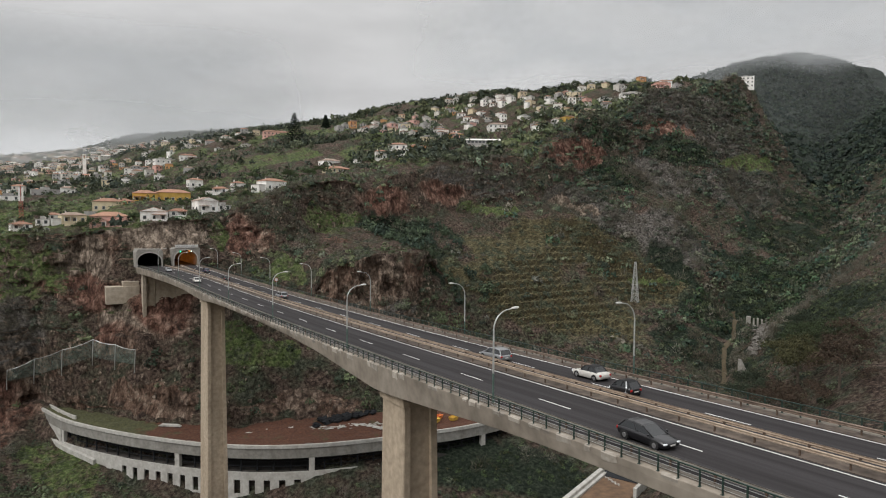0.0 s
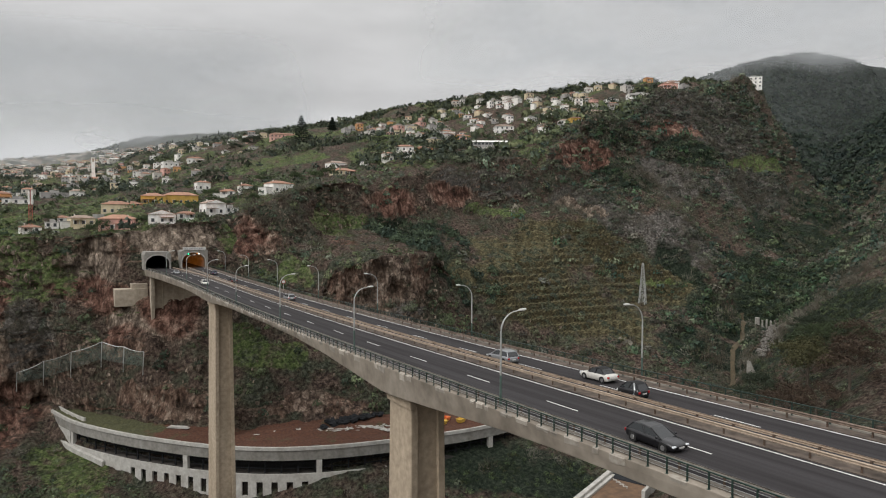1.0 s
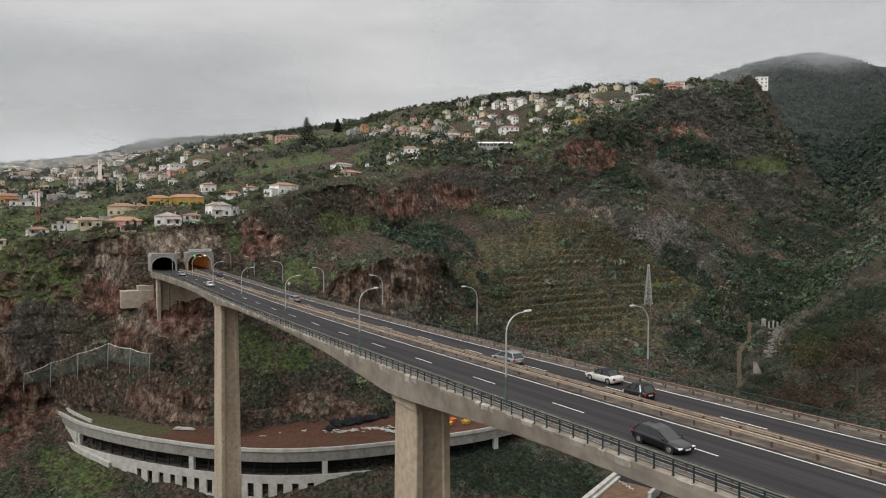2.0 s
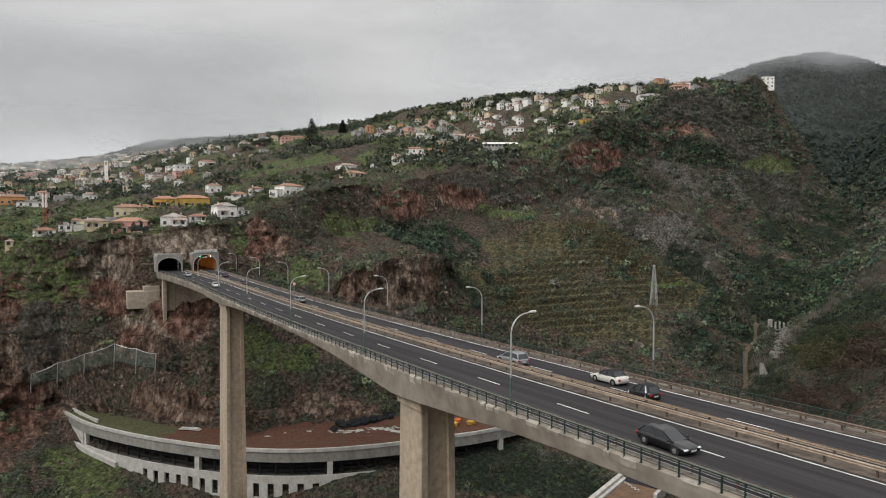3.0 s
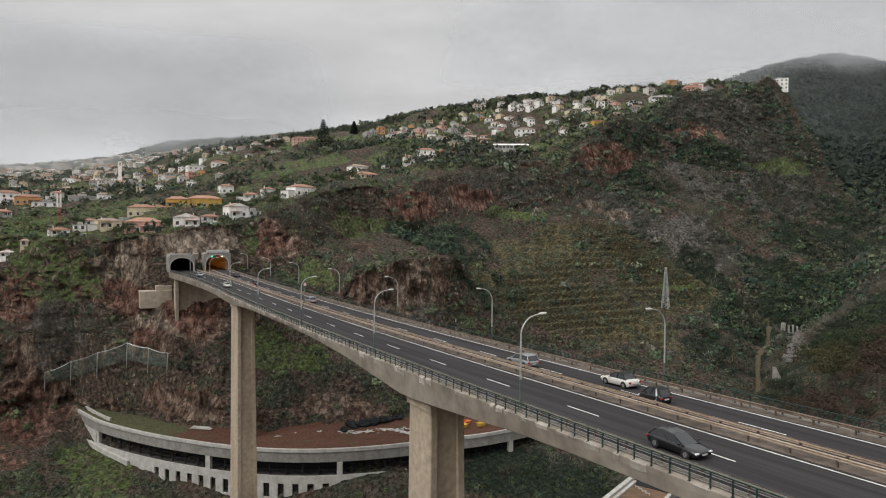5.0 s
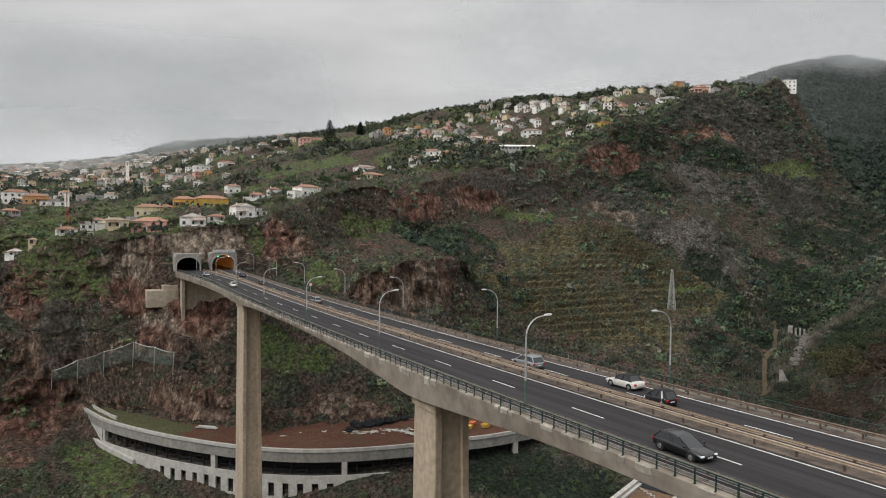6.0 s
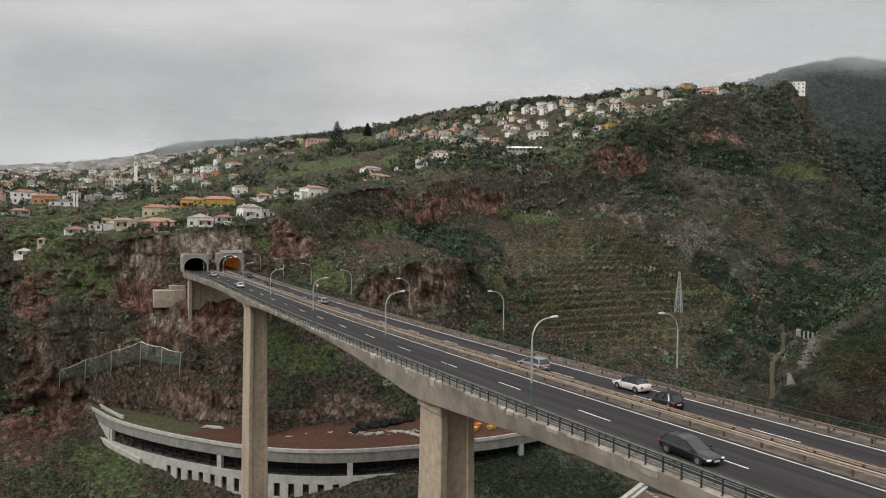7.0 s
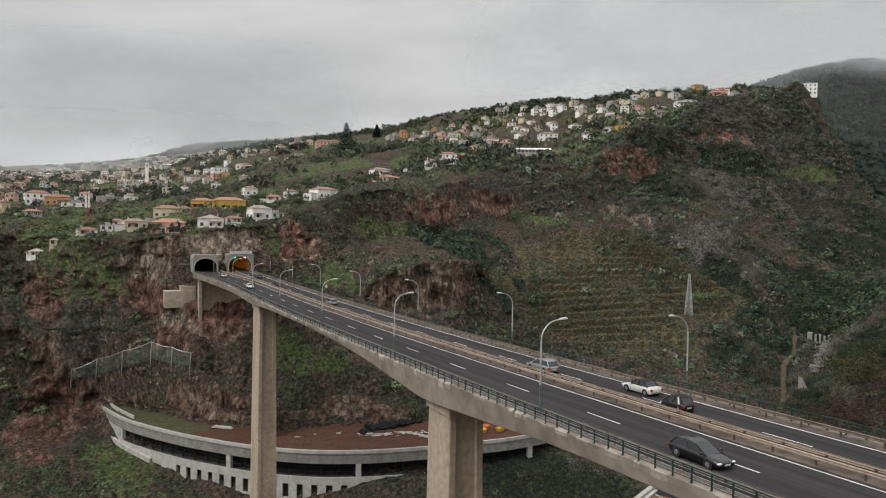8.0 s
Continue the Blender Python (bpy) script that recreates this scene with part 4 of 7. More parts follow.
for p, t, n, s in GAL[2:30]:
    z = float(np.interp(p.x, [-38, -34, -26, -18, -12], [-63.2, -64.4, -65.9, -68.2, -70.2]))
    q = p - n * 0.9
    rows.append([(q + n * a + Vector((0, 0, z + b)))[:] for a, b in ((0, -1.2), (0, 0.45), (0.9, 0.6), (0.9, -1.2))])
vs = loft(bm, rows, closed=True)
bm.faces.new(vs[0])
bm.faces.new(vs[-1])
bmesh.ops.recalc_face_normals(bm, faces=bm.faces)
part("sloping_kerb", bm, M["gallery_edge"], gallery, "pale sloping kerb along the foot of the wall")
# columns of the open storey and the thin dark mullions between them
for cx in (-33.0, -2.2, 34.3, 64.0, 95.5, 130.0):
    i = min(range(len(GAL)), key=lambda k: abs(GAL[k][0].x - cx))
    bm = bmesh.new()
    p, t, n, s = GAL[i]
    rows = [(p - t * 0.9, t, n, s), (p + t * 0.9, t, n, s)]
    sweep(bm, [(0.45, TOP - 4.2), (1.7, TOP - 4.2), (1.7, TOP - 8.85), (0.45, TOP - 8.85)], rows)
    part("column", bm, M["gallery_edge"], gallery)
M["dark_steel"] = weathered("dark_steel", (0.012, 0.013, 0.015), (0.03, 0.032, 0.035), 3.0, 0.5, 0.7, relief=0.0, spec=0.15)
for i in range(3, len(GAL) - 3, 4):
    bm = bmesh.new()
    p, t, n, s = GAL[i]
    sweep(bm, [(2.2, TOP - 2.1), (2.6, TOP - 2.1), (2.6, TOP - 9.2), (2.2, TOP - 9.2)], [(p - t * 0.22, t, n, s), (p + t * 0.22, t, n, s)])
    part("mullion", bm, M["dark_steel"], gallery)
for z in (5.9, 7.4):
    bm = bmesh.new()
    sweep(bm, [(2.3, TOP - z), (2.5, TOP - z), (2.5, TOP - z - 0.25), (2.3, TOP - z - 0.25)], GAL)
    part("bar", bm, M["dark_steel"], gallery)


def earth_bed():
    """Soil on the gallery roof, running back to the foot of the cliff."""
    bm = bmesh.new()
    rows = []
    for p, t, n, s in GAL:
        row = []
        for k in range(22):
            a = 0.9 + k * 1.15
            q = p + n * a
            h = 0.35 * min(1.0, a / 3) + 0.5 * max(0, a - 12) / 6
            row.append((q.x, q.y, TOP - 0.35 + h + 0.5 * noise.fractal(Vector((q.x * 0.25, q.y * 0.25, 3)), 0.8, 2.1, 4)))
        rows.append(row)
    loft(bm, rows)
    bmesh.ops.recalc_face_normals(bm, faces=bm.faces)
    return tagged(mesh_object("earth", bm, M["earth_bed"], True), "reddish-brown bare earth with grass patches on the gallery roof", "earth", kind="structure")


def earth_material():
    m, t, b = nodes_of("roof_earth")
    fine = noise_node(t, 1.2, 8.0, 0.7)
    soil = ramp(t, fine, ((0.3, (0.035, 0.014, 0.008)), (0.55, (0.096, 0.038, 0.020)), (0.75, (0.181, 0.082, 0.048))))
    grass = ramp(t, fine, ((0.3, (0.022, 0.024, 0.010)), (0.5, (0.062, 0.064, 0.026)), (0.7, (0.125, 0.122, 0.058))))
    co = t.nodes.new("ShaderNodeTexCoord")
    sep = t.nodes.new("ShaderNodeSeparateXYZ")
    t.links.new(co.outputs["Object"], sep.inputs[0])
    west = t.nodes.new("ShaderNodeMapRange")
    west.inputs["From Min"].default_value, west.inputs["From Max"].default_value = 6.0, -16.0
    west.inputs["To Min"].default_value, west.inputs["To Max"].default_value = -0.08, 0.22
    t.links.new(sep.outputs["X"], west.inputs["Value"])
    add = t.nodes.new("ShaderNodeMath")
    t.links.new(west.outputs["Result"], add.inputs[0])
    t.links.new(noise_node(t, 0.12, 5.0, 0.6), add.inputs[1])
    t.links.new(mix(t, ramp(t, add.outputs[0], ((0.5, (0, 0, 0)), (0.62, (1, 1, 1)))), soil, grass), b.inputs["Base Color"])
    b.inputs["Roughness"].default_value = 0.95
    bump(t, b, fine, 0.7, 0.3)
    return m


M["earth_bed"] = earth_material()
earth_bed()


# ---- plants on the slopes: joined clumps of small leaves and twigs ----
def leaf_material(name, dark, light):
    m, t, b = nodes_of(name)
    att = t.nodes.new("ShaderNodeAttribute")
    att.attribute_name = "tint"
    geo = t.nodes.new("ShaderNodeNewGeometry")
    col = ramp(t, geo.outputs["Random Per Island"], ((0.0, dark), (1.0, light)))
    t.links.new(mix(t, 1.0, col, att.outputs["Color"], "MULTIPLY"), b.inputs["Base Color"])
    b.inputs["Roughness"].default_value = 0.8
    b.inputs["Specular IOR Level"].default_value = 0.2
    return m


M["leaves"] = leaf_material("leaves", (0.45, 0.46, 0.44), (1.55, 1.54, 1.52))
rng = np.random.default_rng(7)


def bush_template(n, flat=0.8, size=0.34):
    """n leaf triangles over a lumpy dome of radius 1."""
    d = rng.normal(size=(n, 3))
    d[:, 2] = np.abs(d[:, 2]) * 0.9 - 0.15
    d /= np.linalg.norm(d, axis=1)[:, None]
    lump = 0.72 + 0.28 * np.sin(3.1 * d[:, 0] + rng.uniform(0, 6)) * np.cos(2.7 * d[:, 1] + rng.uniform(0, 6)) + rng.uniform(-0.12, 0.12, n)
    c = d * lump[:, None] * np.array([1, 1, flat])
    return leaves_at(c, d, size)


def leaves_at(c, d, size):
    n = len(c)
    a = np.cross(d, rng.normal(size=(n, 3)))
    a /= np.linalg.norm(a, axis=1)[:, None] + 1e-9
    b = np.cross(d, a) * 0.8 + d * rng.uniform(-0.7, 0.7, (n, 1))
    s = size * rng.uniform(0.6, 1.3, (n, 1))
    return np.stack([c - a * s * 0.6 - b * s * 0.4, c + a * s * 0.6 - b * s * 0.4, c + b * s * 0.9], 1)  # n, 3, 3


def twig_template(n, thick=0.035):
    """A tuft: thin blades that fan out from the foot."""
    d = rng.normal(size=(n, 3)) * np.array([0.6, 0.6, 0.3]) + np.array([0, 0, 0.9])
    d /= np.linalg.norm(d, axis=1)[:, None]
    root = rng.normal(size=(n, 3)) * np.array([0.3, 0.3, 0.12]) + d * rng.uniform(0.1, 0.6, (n, 1))
    return slivers(root, d, rng.uniform(0.4, 0.9, (n, 1)), thick)


def brush_template(n, thick=0.022):
    """A bare shrub: short twigs all through a dome, over a few stems."""
    d = rng.normal(size=(n, 3)) + np.array([0, 0, 0.5])
    d[:, 2] = np.abs(d[:, 2])
    d /= np.linalg.norm(d, axis=1)[:, None]
    root = d * rng.uniform(0.25, 0.8, (n, 1)) ** 0.7
    way = d + rng.normal(0, 0.45, (n, 3)) + np.array([0, 0, 0.35])
    way /= np.linalg.norm(way, axis=1)[:, None]
    length = rng.uniform(0.18, 0.42, (n, 1))
    stems = slice(0, n // 8)
    root[stems], way[stems], length[stems] = 0.0, d[stems], 0.75
    return slivers(root, way, length, thick)


def slivers(root, d, length, thick):
    side = np.cross(d, rng.normal(size=d.shape))
    side /= np.linalg.norm(side, axis=1)[:, None] + 1e-9
    return np.stack([root - side * thick, root + side * thick, root + d * length], 1)


def conifer_template(n):
    """A narrow dark crown in tiers."""
    z = rng.uniform(0.08, 1.0, n)
    a = rng.uniform(0, 2 * math.pi, n)
    r = (1.05 - z) * 0.4 * (0.6 + 0.4 * np.cos(z * 40)) * rng.uniform(0.7, 1.1, n)
    c = np.stack([r * np.cos(a), r * np.sin(a), z], 1)
    d = np.stack([np.cos(a), np.sin(a), 0 * a + 0.2], 1)
    return leaves_at(c, d, 0.06)


def plant_mass(name, templates, places, sizes, tints, label, category, stretch=None):
    """One object of many plants; each place takes a template in turn, turned and scaled."""
    parts_v, parts_c = [], []
    pick = rng.integers(0, len(templates), len(places))
    for k, tpl in enumerate(templates):
        idx = np.nonzero(pick == k)[0]
        if not len(idx):
            continue
        ang = rng.uniform(0, 2 * math.pi, len(idx))
        c, s = np.cos(ang), np.sin(ang)
        v = tpl.reshape(-1, 3)
        x = v[None, :, 0] * c[:, None] - v[None, :, 1] * s[:, None]
        y = v[None, :, 0] * s[:, None] + v[None, :, 1] * c[:, None]
        z = np.repeat(v[None, :, 2], len(idx), 0)
        p = np.stack([x, y, z], 2) * sizes[idx][:, None, None]
        if stretch is not None:
            p[:, :, 2] *= stretch[idx][:, None]
        parts_v.append((p + places[idx][:, None, :]).reshape(-1, 3))
        parts_c.append(np.repeat(tints[idx], len(tpl), 0))
    v = np.concatenate(parts_v).astype(np.float32)
    col = np.concatenate(parts_c)
    n = len(v) // 3
    me = bpy.data.meshes.new(name)
    me.vertices.add(len(v))
    me.vertices.foreach_set("co", v.ravel())
    me.loops.add(3 * n)
    me.loops.foreach_set("vertex_index", np.arange(3 * n, dtype=np.int32))
    me.polygons.add(n)
    me.polygons.foreach_set("loop_start", np.arange(0, 3 * n, 3, dtype=np.int32))
    me.update()
    at = me.attributes.new("tint", "FLOAT_COLOR", "FACE")
    at.data.foreach_set("color", np.concatenate([col, np.ones((n, 1))], 1).astype(np.float32).ravel())
    me.materials.append(M["leaves"])
    return tagged(new(name, me), label, category, kind="stuff")


def land_samples(count, weight):
    """Random places on the land with their normals; weight(centres, normals) says how likely each face is per area."""
    me = land.data
    n = len(me.polygons)
    cen, nor, area = np.empty(3 * n), np.empty(3 * n), np.empty(n)
    me.polygons.foreach_get("center", cen)
    me.polygons.foreach_get("normal", nor)
    me.polygons.foreach_get("area", area)
    cen, nor = cen.reshape(-1, 3), nor.reshape(-1, 3)
    w = area * weight(cen, nor)
    pick = rng.choice(n, count, p=w / w.sum())
    lv = np.empty(4 * n, dtype=np.int32)
    me.loops.foreach_get("vertex_index", lv)
    co = np.empty(3 * len(me.vertices))
    me.vertices.foreach_get("co", co)
    co = co.reshape(-1, 3)
    q = co[lv.reshape(-1, 4)[pick]]
    a, b = rng.uniform(0, 1, (count, 1)), rng.uniform(0, 1, (count, 1))
    p = (q[:, 0] * (1 - a) + q[:, 1] * a) * (1 - b) + (q[:, 3] * (1 - a) + q[:, 2] * a) * b
    return p, nor[pick]


def edge_y(x):
    ln = LINES[9]
    return np.interp(x, [p[0] for p in ln], [p[1] for p in ln])


def clear_of_built(c):
    """Off the portals, the abutment and the gallery."""
    x, y = c[:, 0], c[:, 1]
    ok = ~((x > -20) & (x < 19) & (y > 228) & (y < 252))
    gx, gy = np.array([p[0] for p in CURVE]), np.array([p[1] for p in CURVE])
    near = np.interp(x, gx, gy)
    ok &= ~((x > -40) & (x < 150) & (y > near - 5) & (y < near + 24) & (c[:, 2] < -50))
    return ok.astype(float)


def reach(c):
    """1 near the bridge, falling with distance."""
    return np.clip(360 / np.hypot(c[:, 0] + 38, c[:, 1] + 32), 0.15, 1.3) ** 1.2


def off_track(c):
    """0 on the dirt track and in the stream bed below the dam."""
    ok = np.ones(len(c))
    for ln, w in (([(300, 196), (268, 174), (240, 160), (222, 147), (205, 136)], 3.0), ([(284, 166), (258, 152), (236, 142)], 4.0)):
        for (x0, y0), (x1, y1) in zip(ln, ln[1:]):
            dx, dy = x1 - x0, y1 - y0
            u = np.clip(((c[:, 0] - x0) * dx + (c[:, 1] - y0) * dy) / (dx * dx + dy * dy), 0, 1)
            ok *= np.hypot(c[:, 0] - x0 - u * dx, c[:, 1] - y0 - u * dy) > w
    return ok


def on_slopes(c, n):
    up = np.clip((n[:, 2] - 0.2) / 0.4, np.where(c[:, 0] > 190, 0.7, 0.3), 1)
    w = (c[:, 0] > -115) & (c[:, 0] < 600) & (c[:, 1] > np.where(c[:, 0] > 120, 60, 125)) & (c[:, 1] < edge_y(c[:, 0]) + 12)
    w = w * up * reach(c) * clear_of_built(c) * off_track(c)
    w *= np.where(patches(c, TERRACE) > 0.1, 0.22, 1.0) * np.where(patches(c, GREEN) > 0.2, 0.2, 1.0) * np.where(patches(c, BARE) > 0.2, 0.16, 1.0)
    w *= np.where((c[:, 0] < -12) & (c[:, 2] > -60), 2.0, 1.0) * np.where((c[:, 0] > 190) & (c[:, 0] < 340) & (c[:, 1] < 225), 2.0, 1.0)
    w *= 1 + 1.5 * np.clip(patches(c, WOOD), 0, 1)
    w *= ~((c[:, 0] > -56) & (c[:, 0] < -6) & (c[:, 2] > -49) & (c[:, 2] < -30) & (c[:, 1] < 272))
    return w * np.clip(0.8 + 0.7 * wave_noise(c, 0.05, 3), 0.1, 2)


def zone_tint(p, tint):
    """Plants take after the ground they stand on: darker and greener in the woods, greyer in the brush."""
    wood, brush = np.clip(1.6 * patches(p, WOOD), 0, 1)[:, None], np.clip(1.6 * patches(p, BRUSH), 0, 1)[:, None]
    tint = tint * np.where((p[:, :1] > 100) & (p[:, :1] < 245) & (p[:, 2:] > 20), 1.5, 1.0)  # tints under the village raised by half, in place of missing light
    tint = tint * (1 - wood) + wood * tint * np.array([[0.56, 0.63, 0.53]])
    return tint * (1 - brush) + brush * (0.45 * tint + 0.55 * np.array([[0.102, 0.095, 0.084]]))


BUSH = [bush_template(96, 0.8, 0.20) for _ in range(8)]
SMALL = [bush_template(40, 0.8, 0.30) for _ in range(6)]
LIGHT = [bush_template(26, 0.85, 0.33) for _ in range(8)]
TINY = [bush_template(18, 0.9, 0.5) for _ in range(8)]
TWIG = [brush_template(78) for _ in range(8)]
GREENS = np.array([2.42, 2.36, 2.65]) * np.array([(0.028, 0.034, 0.020), (0.038, 0.045, 0.025), (0.023, 0.030, 0.021), (0.048, 0.053, 0.029), (0.050, 0.052, 0.040)])
GREYS = 1.9 * np.array([(0.085, 0.078, 0.064), (0.070, 0.060, 0.048), (0.10, 0.095, 0.080), (0.060, 0.055, 0.040)])

p, n = land_samples(9600, on_slopes)
size = rng.lognormal(0.62, 0.45, len(p)).clip(0.6, 4.5) * np.where(p[:, 1] < 178, 0.66, 1.0)
shift = (wave_noise(p, 0.03, 5) * 1.2 + rng.normal(0, 0.9, len(p)) + 2).clip(0, 4).astype(int)
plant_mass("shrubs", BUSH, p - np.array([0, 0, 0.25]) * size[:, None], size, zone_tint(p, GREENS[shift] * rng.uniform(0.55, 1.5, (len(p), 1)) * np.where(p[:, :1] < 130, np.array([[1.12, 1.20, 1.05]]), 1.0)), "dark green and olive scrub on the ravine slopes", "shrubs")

p, n = land_samples(5000, lambda c, n: on_slopes(c, n) * (c[:, 1] > 138) * np.clip(0.2 + wave_noise(c, 0.035, 11) + 3.5 * np.clip(patches(c, BRUSH), 0, 1), 0.02, 4))
size = rng.lognormal(0.8, 0.4, len(p)).clip(1.0, 4.8)
plant_mass("bare_shrubs", TWIG, p - np.array([0, 0, 0.1]), size, GREYS[rng.integers(0, 4, len(p))] * rng.uniform(0.6, 1.2, (len(p), 1)), "grey leafless shrubs and brush on the slopes", "shrubs", stretch=rng.uniform(0.9, 1.7, len(p)))


def in_gully(c, n):
    w = (c[:, 0] > 98) & (c[:, 0] < 150) & (c[:, 1] > 212) & (c[:, 1] < 272)
    return w * np.clip(1 - np.abs(c[:, 0] - 88 - (272 - c[:, 1]) * 0.15 - 24) / 40, 0.02, 1) * np.clip(0.6 + wave_noise(c, 0.09, 77), 0.02, 2)


p, n = land_samples(430, in_gully)
size = rng.lognormal(0.8, 0.5, len(p)).clip(1.0, 4.8)
plant_mass("gully_trees", BUSH, p + np.array([0, 0, 0.3]) * size[:, None], size, GREENS[rng.integers(0, 3, len(p))] * np.array([0.85, 1.0, 0.95]) * rng.uniform(0.7, 1.3, (len(p), 1)), "dense dark green trees filling a side gully", "trees", stretch=rng.uniform(0.9, 1.3, len(p)))


def low_growth(c, n):
    w = (c[:, 0] > -115) & (c[:, 0] < 420) & (c[:, 1] > 90) & (c[:, 1] < edge_y(c[:, 0]) + 40)
    return w * np.clip(n[:, 2], 0.05, 1) * reach(c) * clear_of_built(c) * (0.5 + 1.6 * patches(c, TERRACE) + 2.0 * patches(c, GREEN))


TUFT = [twig_template(16, 0.10) for _ in range(5)]
p, n = land_samples(7500, low_growth)
size = rng.uniform(0.35, 1.0, len(p))
gr = patches(p, GREEN)[:, None] > rng.uniform(0.1, 0.6, (len(p), 1))
tint = np.where(gr, np.array([0.055, 0.082, 0.022]), np.where(rng.uniform(0, 1, (len(p), 1)) < 0.6, np.array([0.10, 0.088, 0.045]), np.array([0.05, 0.056, 0.025])))
plant_mass("grass_tufts", TUFT, p, size, tint * rng.uniform(0.6, 1.3, (len(p), 1)), "dry and green grass tufts on terraces and ledges", "grass")


def on_spur(c, n):
    w = (c[:, 0] > 190) & (c[:, 0] < 640) & (c[:, 1] > 150) & (c[:, 1] < edge_y(c[:, 0]) + 14)
    w = w * np.where(patches(c, TERRACE) > 0.1, 0.12, 1.0) * np.where(patches(c, GREEN) > 0.3, 0.1, 1.0) * np.where(patches(c, BARE) > 0.3, 0.3, 1.0)
    w = w * off_track(c) * ~((c[:, 0] > 505) & (c[:, 1] > 328))
    return w * np.clip(0.7 + 0.8 * wave_noise(c, 0.04, 91), 0.06, 2)


# greens shifted slightly to blue, painting thin haze over the spur
SCRUB = np.concatenate([GREENS[:4] * np.array([0.95, 1.02, 1.08]), GREENS[1:3] * np.array([0.7, 0.95, 0.9]), GREYS[:3] * 0.62])
p, n = land_samples(7500, on_spur)
size = rng.lognormal(0.85, 0.42, len(p)).clip(1.0, 5.0)
kind = (4.5 + wave_noise(p, 0.02, 93) * 2.0 + rng.normal(0, 2.4, len(p))).clip(0, len(SCRUB) - 1).astype(int)
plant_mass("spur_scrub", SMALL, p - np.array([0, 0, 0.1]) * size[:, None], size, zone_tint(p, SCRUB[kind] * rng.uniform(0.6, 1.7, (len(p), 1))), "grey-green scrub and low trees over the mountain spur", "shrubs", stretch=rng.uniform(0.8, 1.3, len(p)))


# upland between the houses: hedges, banana plots and trees up to the skyline
def upland(c, n):
    d = c[:, 1] - edge_y(c[:, 0])
    w = (c[:, 0] > -330) & (c[:, 0] < 640) & (d > 3) & (c[:, 1] < 1500)
    return w * np.clip(330 / np.hypot(c[:, 0] + 38, c[:, 1] + 32), 0.06, 1.2) ** 1.5 * np.clip(0.6 + 0.8 * wave_noise(c, 0.03, 21), 0.05, 2)


p, n = land_samples(8000, upland)
size = rng.lognormal(0.55, 0.45, len(p)).clip(0.6, 4.0)
plant_mass("upland_shrubs", LIGHT, p - np.array([0, 0, 0.2]), size, GREENS[rng.integers(0, 5, len(p))] * np.array([1.2, 1.4, 1.1]) * rng.uniform(0.6, 1.4, (len(p), 1)), "hedges and garden bushes between the houses", "shrubs")


def skyline(c, n):
    """Along the ridge line, denser on its near part."""
    ln = LINES[12][2:10]
    near = np.full(len(c), 1e9)
    for (x0, y0, _), (x1, y1, _) in zip(ln, ln[1:]):
        dx, dy = x1 - x0, y1 - y0
        u = np.clip(((c[:, 0] - x0) * dx + (c[:, 1] - y0) * dy) / (dx * dx + dy * dy), 0, 1)
        near = np.minimum(near, np.hypot(c[:, 0] - x0 - u * dx, c[:, 1] - y0 - u * dy))
    return np.clip(1 - near / 34, 0, 1) * np.where(c[:, 0] > 374, 2.5, 1.0) * (0.25 + (wave_noise(c, 0.03, 63) > -0.25))


p, n = land_samples(4200, skyline)
size = rng.lognormal(1.55, 0.4, len(p)).clip(2.2, 9)
plant_mass("ridge_trees", TINY, p + np.array([0, 0, 0.3]) * size[:, None], size, GREENS[rng.integers(0, 3, len(p))] * rng.uniform(0.6, 1.0, (len(p), 1)), "dark trees along the skyline ridge", "trees", stretch=rng.uniform(0.9, 1.5, len(p)))
p, n = land_samples(46, skyline)
size = rng.uniform(8, 17, len(p))
plant_mass("ridge_conifers", [conifer_template(150) for _ in range(4)], p - np.array([0, 0, 0.5]), size, np.tile(np.array([[0.016, 0.024, 0.016]]), (len(p), 1)), "tall dark conifers on the skyline", "trees")


def upper_fields(c, n):
    w = (c[:, 0] > 230) & (c[:, 0] < 620) & (c[:, 1] > edge_y(c[:, 0]) + 8) & (c[:, 1] < 800) & ~((c[:, 0] > 505) & (c[:, 1] < 372))
    return w * np.clip(0.35 + 1.2 * wave_noise(c, 0.03, 71), 0.03, 2)


p, n = land_samples(4200, upper_fields)
size = rng.lognormal(1.0, 0.4, len(p)).clip(1.2, 5.0)
plant_mass("field_trees", TINY, p + np.array([0, 0, 0.2]) * size[:, None], size, GREENS[rng.integers(0, 4, len(p))] * np.where(p[:, 2:] > 122, 0.55, 1.0) * np.array([1.05, 1.08, 0.95]) * rng.uniform(0.8, 1.7, (len(p), 1)), "green trees and hedges on the upper fields", "trees", stretch=rng.uniform(0.9, 1.4, len(p)))


def far_slopes(c, n):
    w = (c[:, 0] > 560) & (c[:, 0] < 1560) & (c[:, 1] > 250) & (c[:, 1] < 830)
    return w * np.clip(0.8 + 0.5 * wave_noise(c, 0.012, 41), 0.25, 2)


p, n = land_samples(11000, far_slopes)
size = rng.lognormal(1.3, 0.35, len(p)).clip(1.8, 6.5)
# leaf tints pulled towards blue to stand in for distance haze
plant_mass("mountain_woods", TINY, p, size, GREENS[rng.integers(0, 3, len(p))] * np.array([0.50, 0.60, 0.66]) * rng.uniform(0.75, 1.1, (len(p), 1)), "dark woods on the mountain at the head of the ravine, tinted bluish for haze", "woods", stretch=rng.uniform(0.8, 1.3, len(p)))

p, n = land_samples(6500, lambda c, n: ((c[:, 0] > -420) & (c[:, 0] < 640) & (c[:, 1] > 950) & (c[:, 1] < 2800)) * np.clip(0.6 + wave_noise(c, 0.008, 43), 0.1, 2))
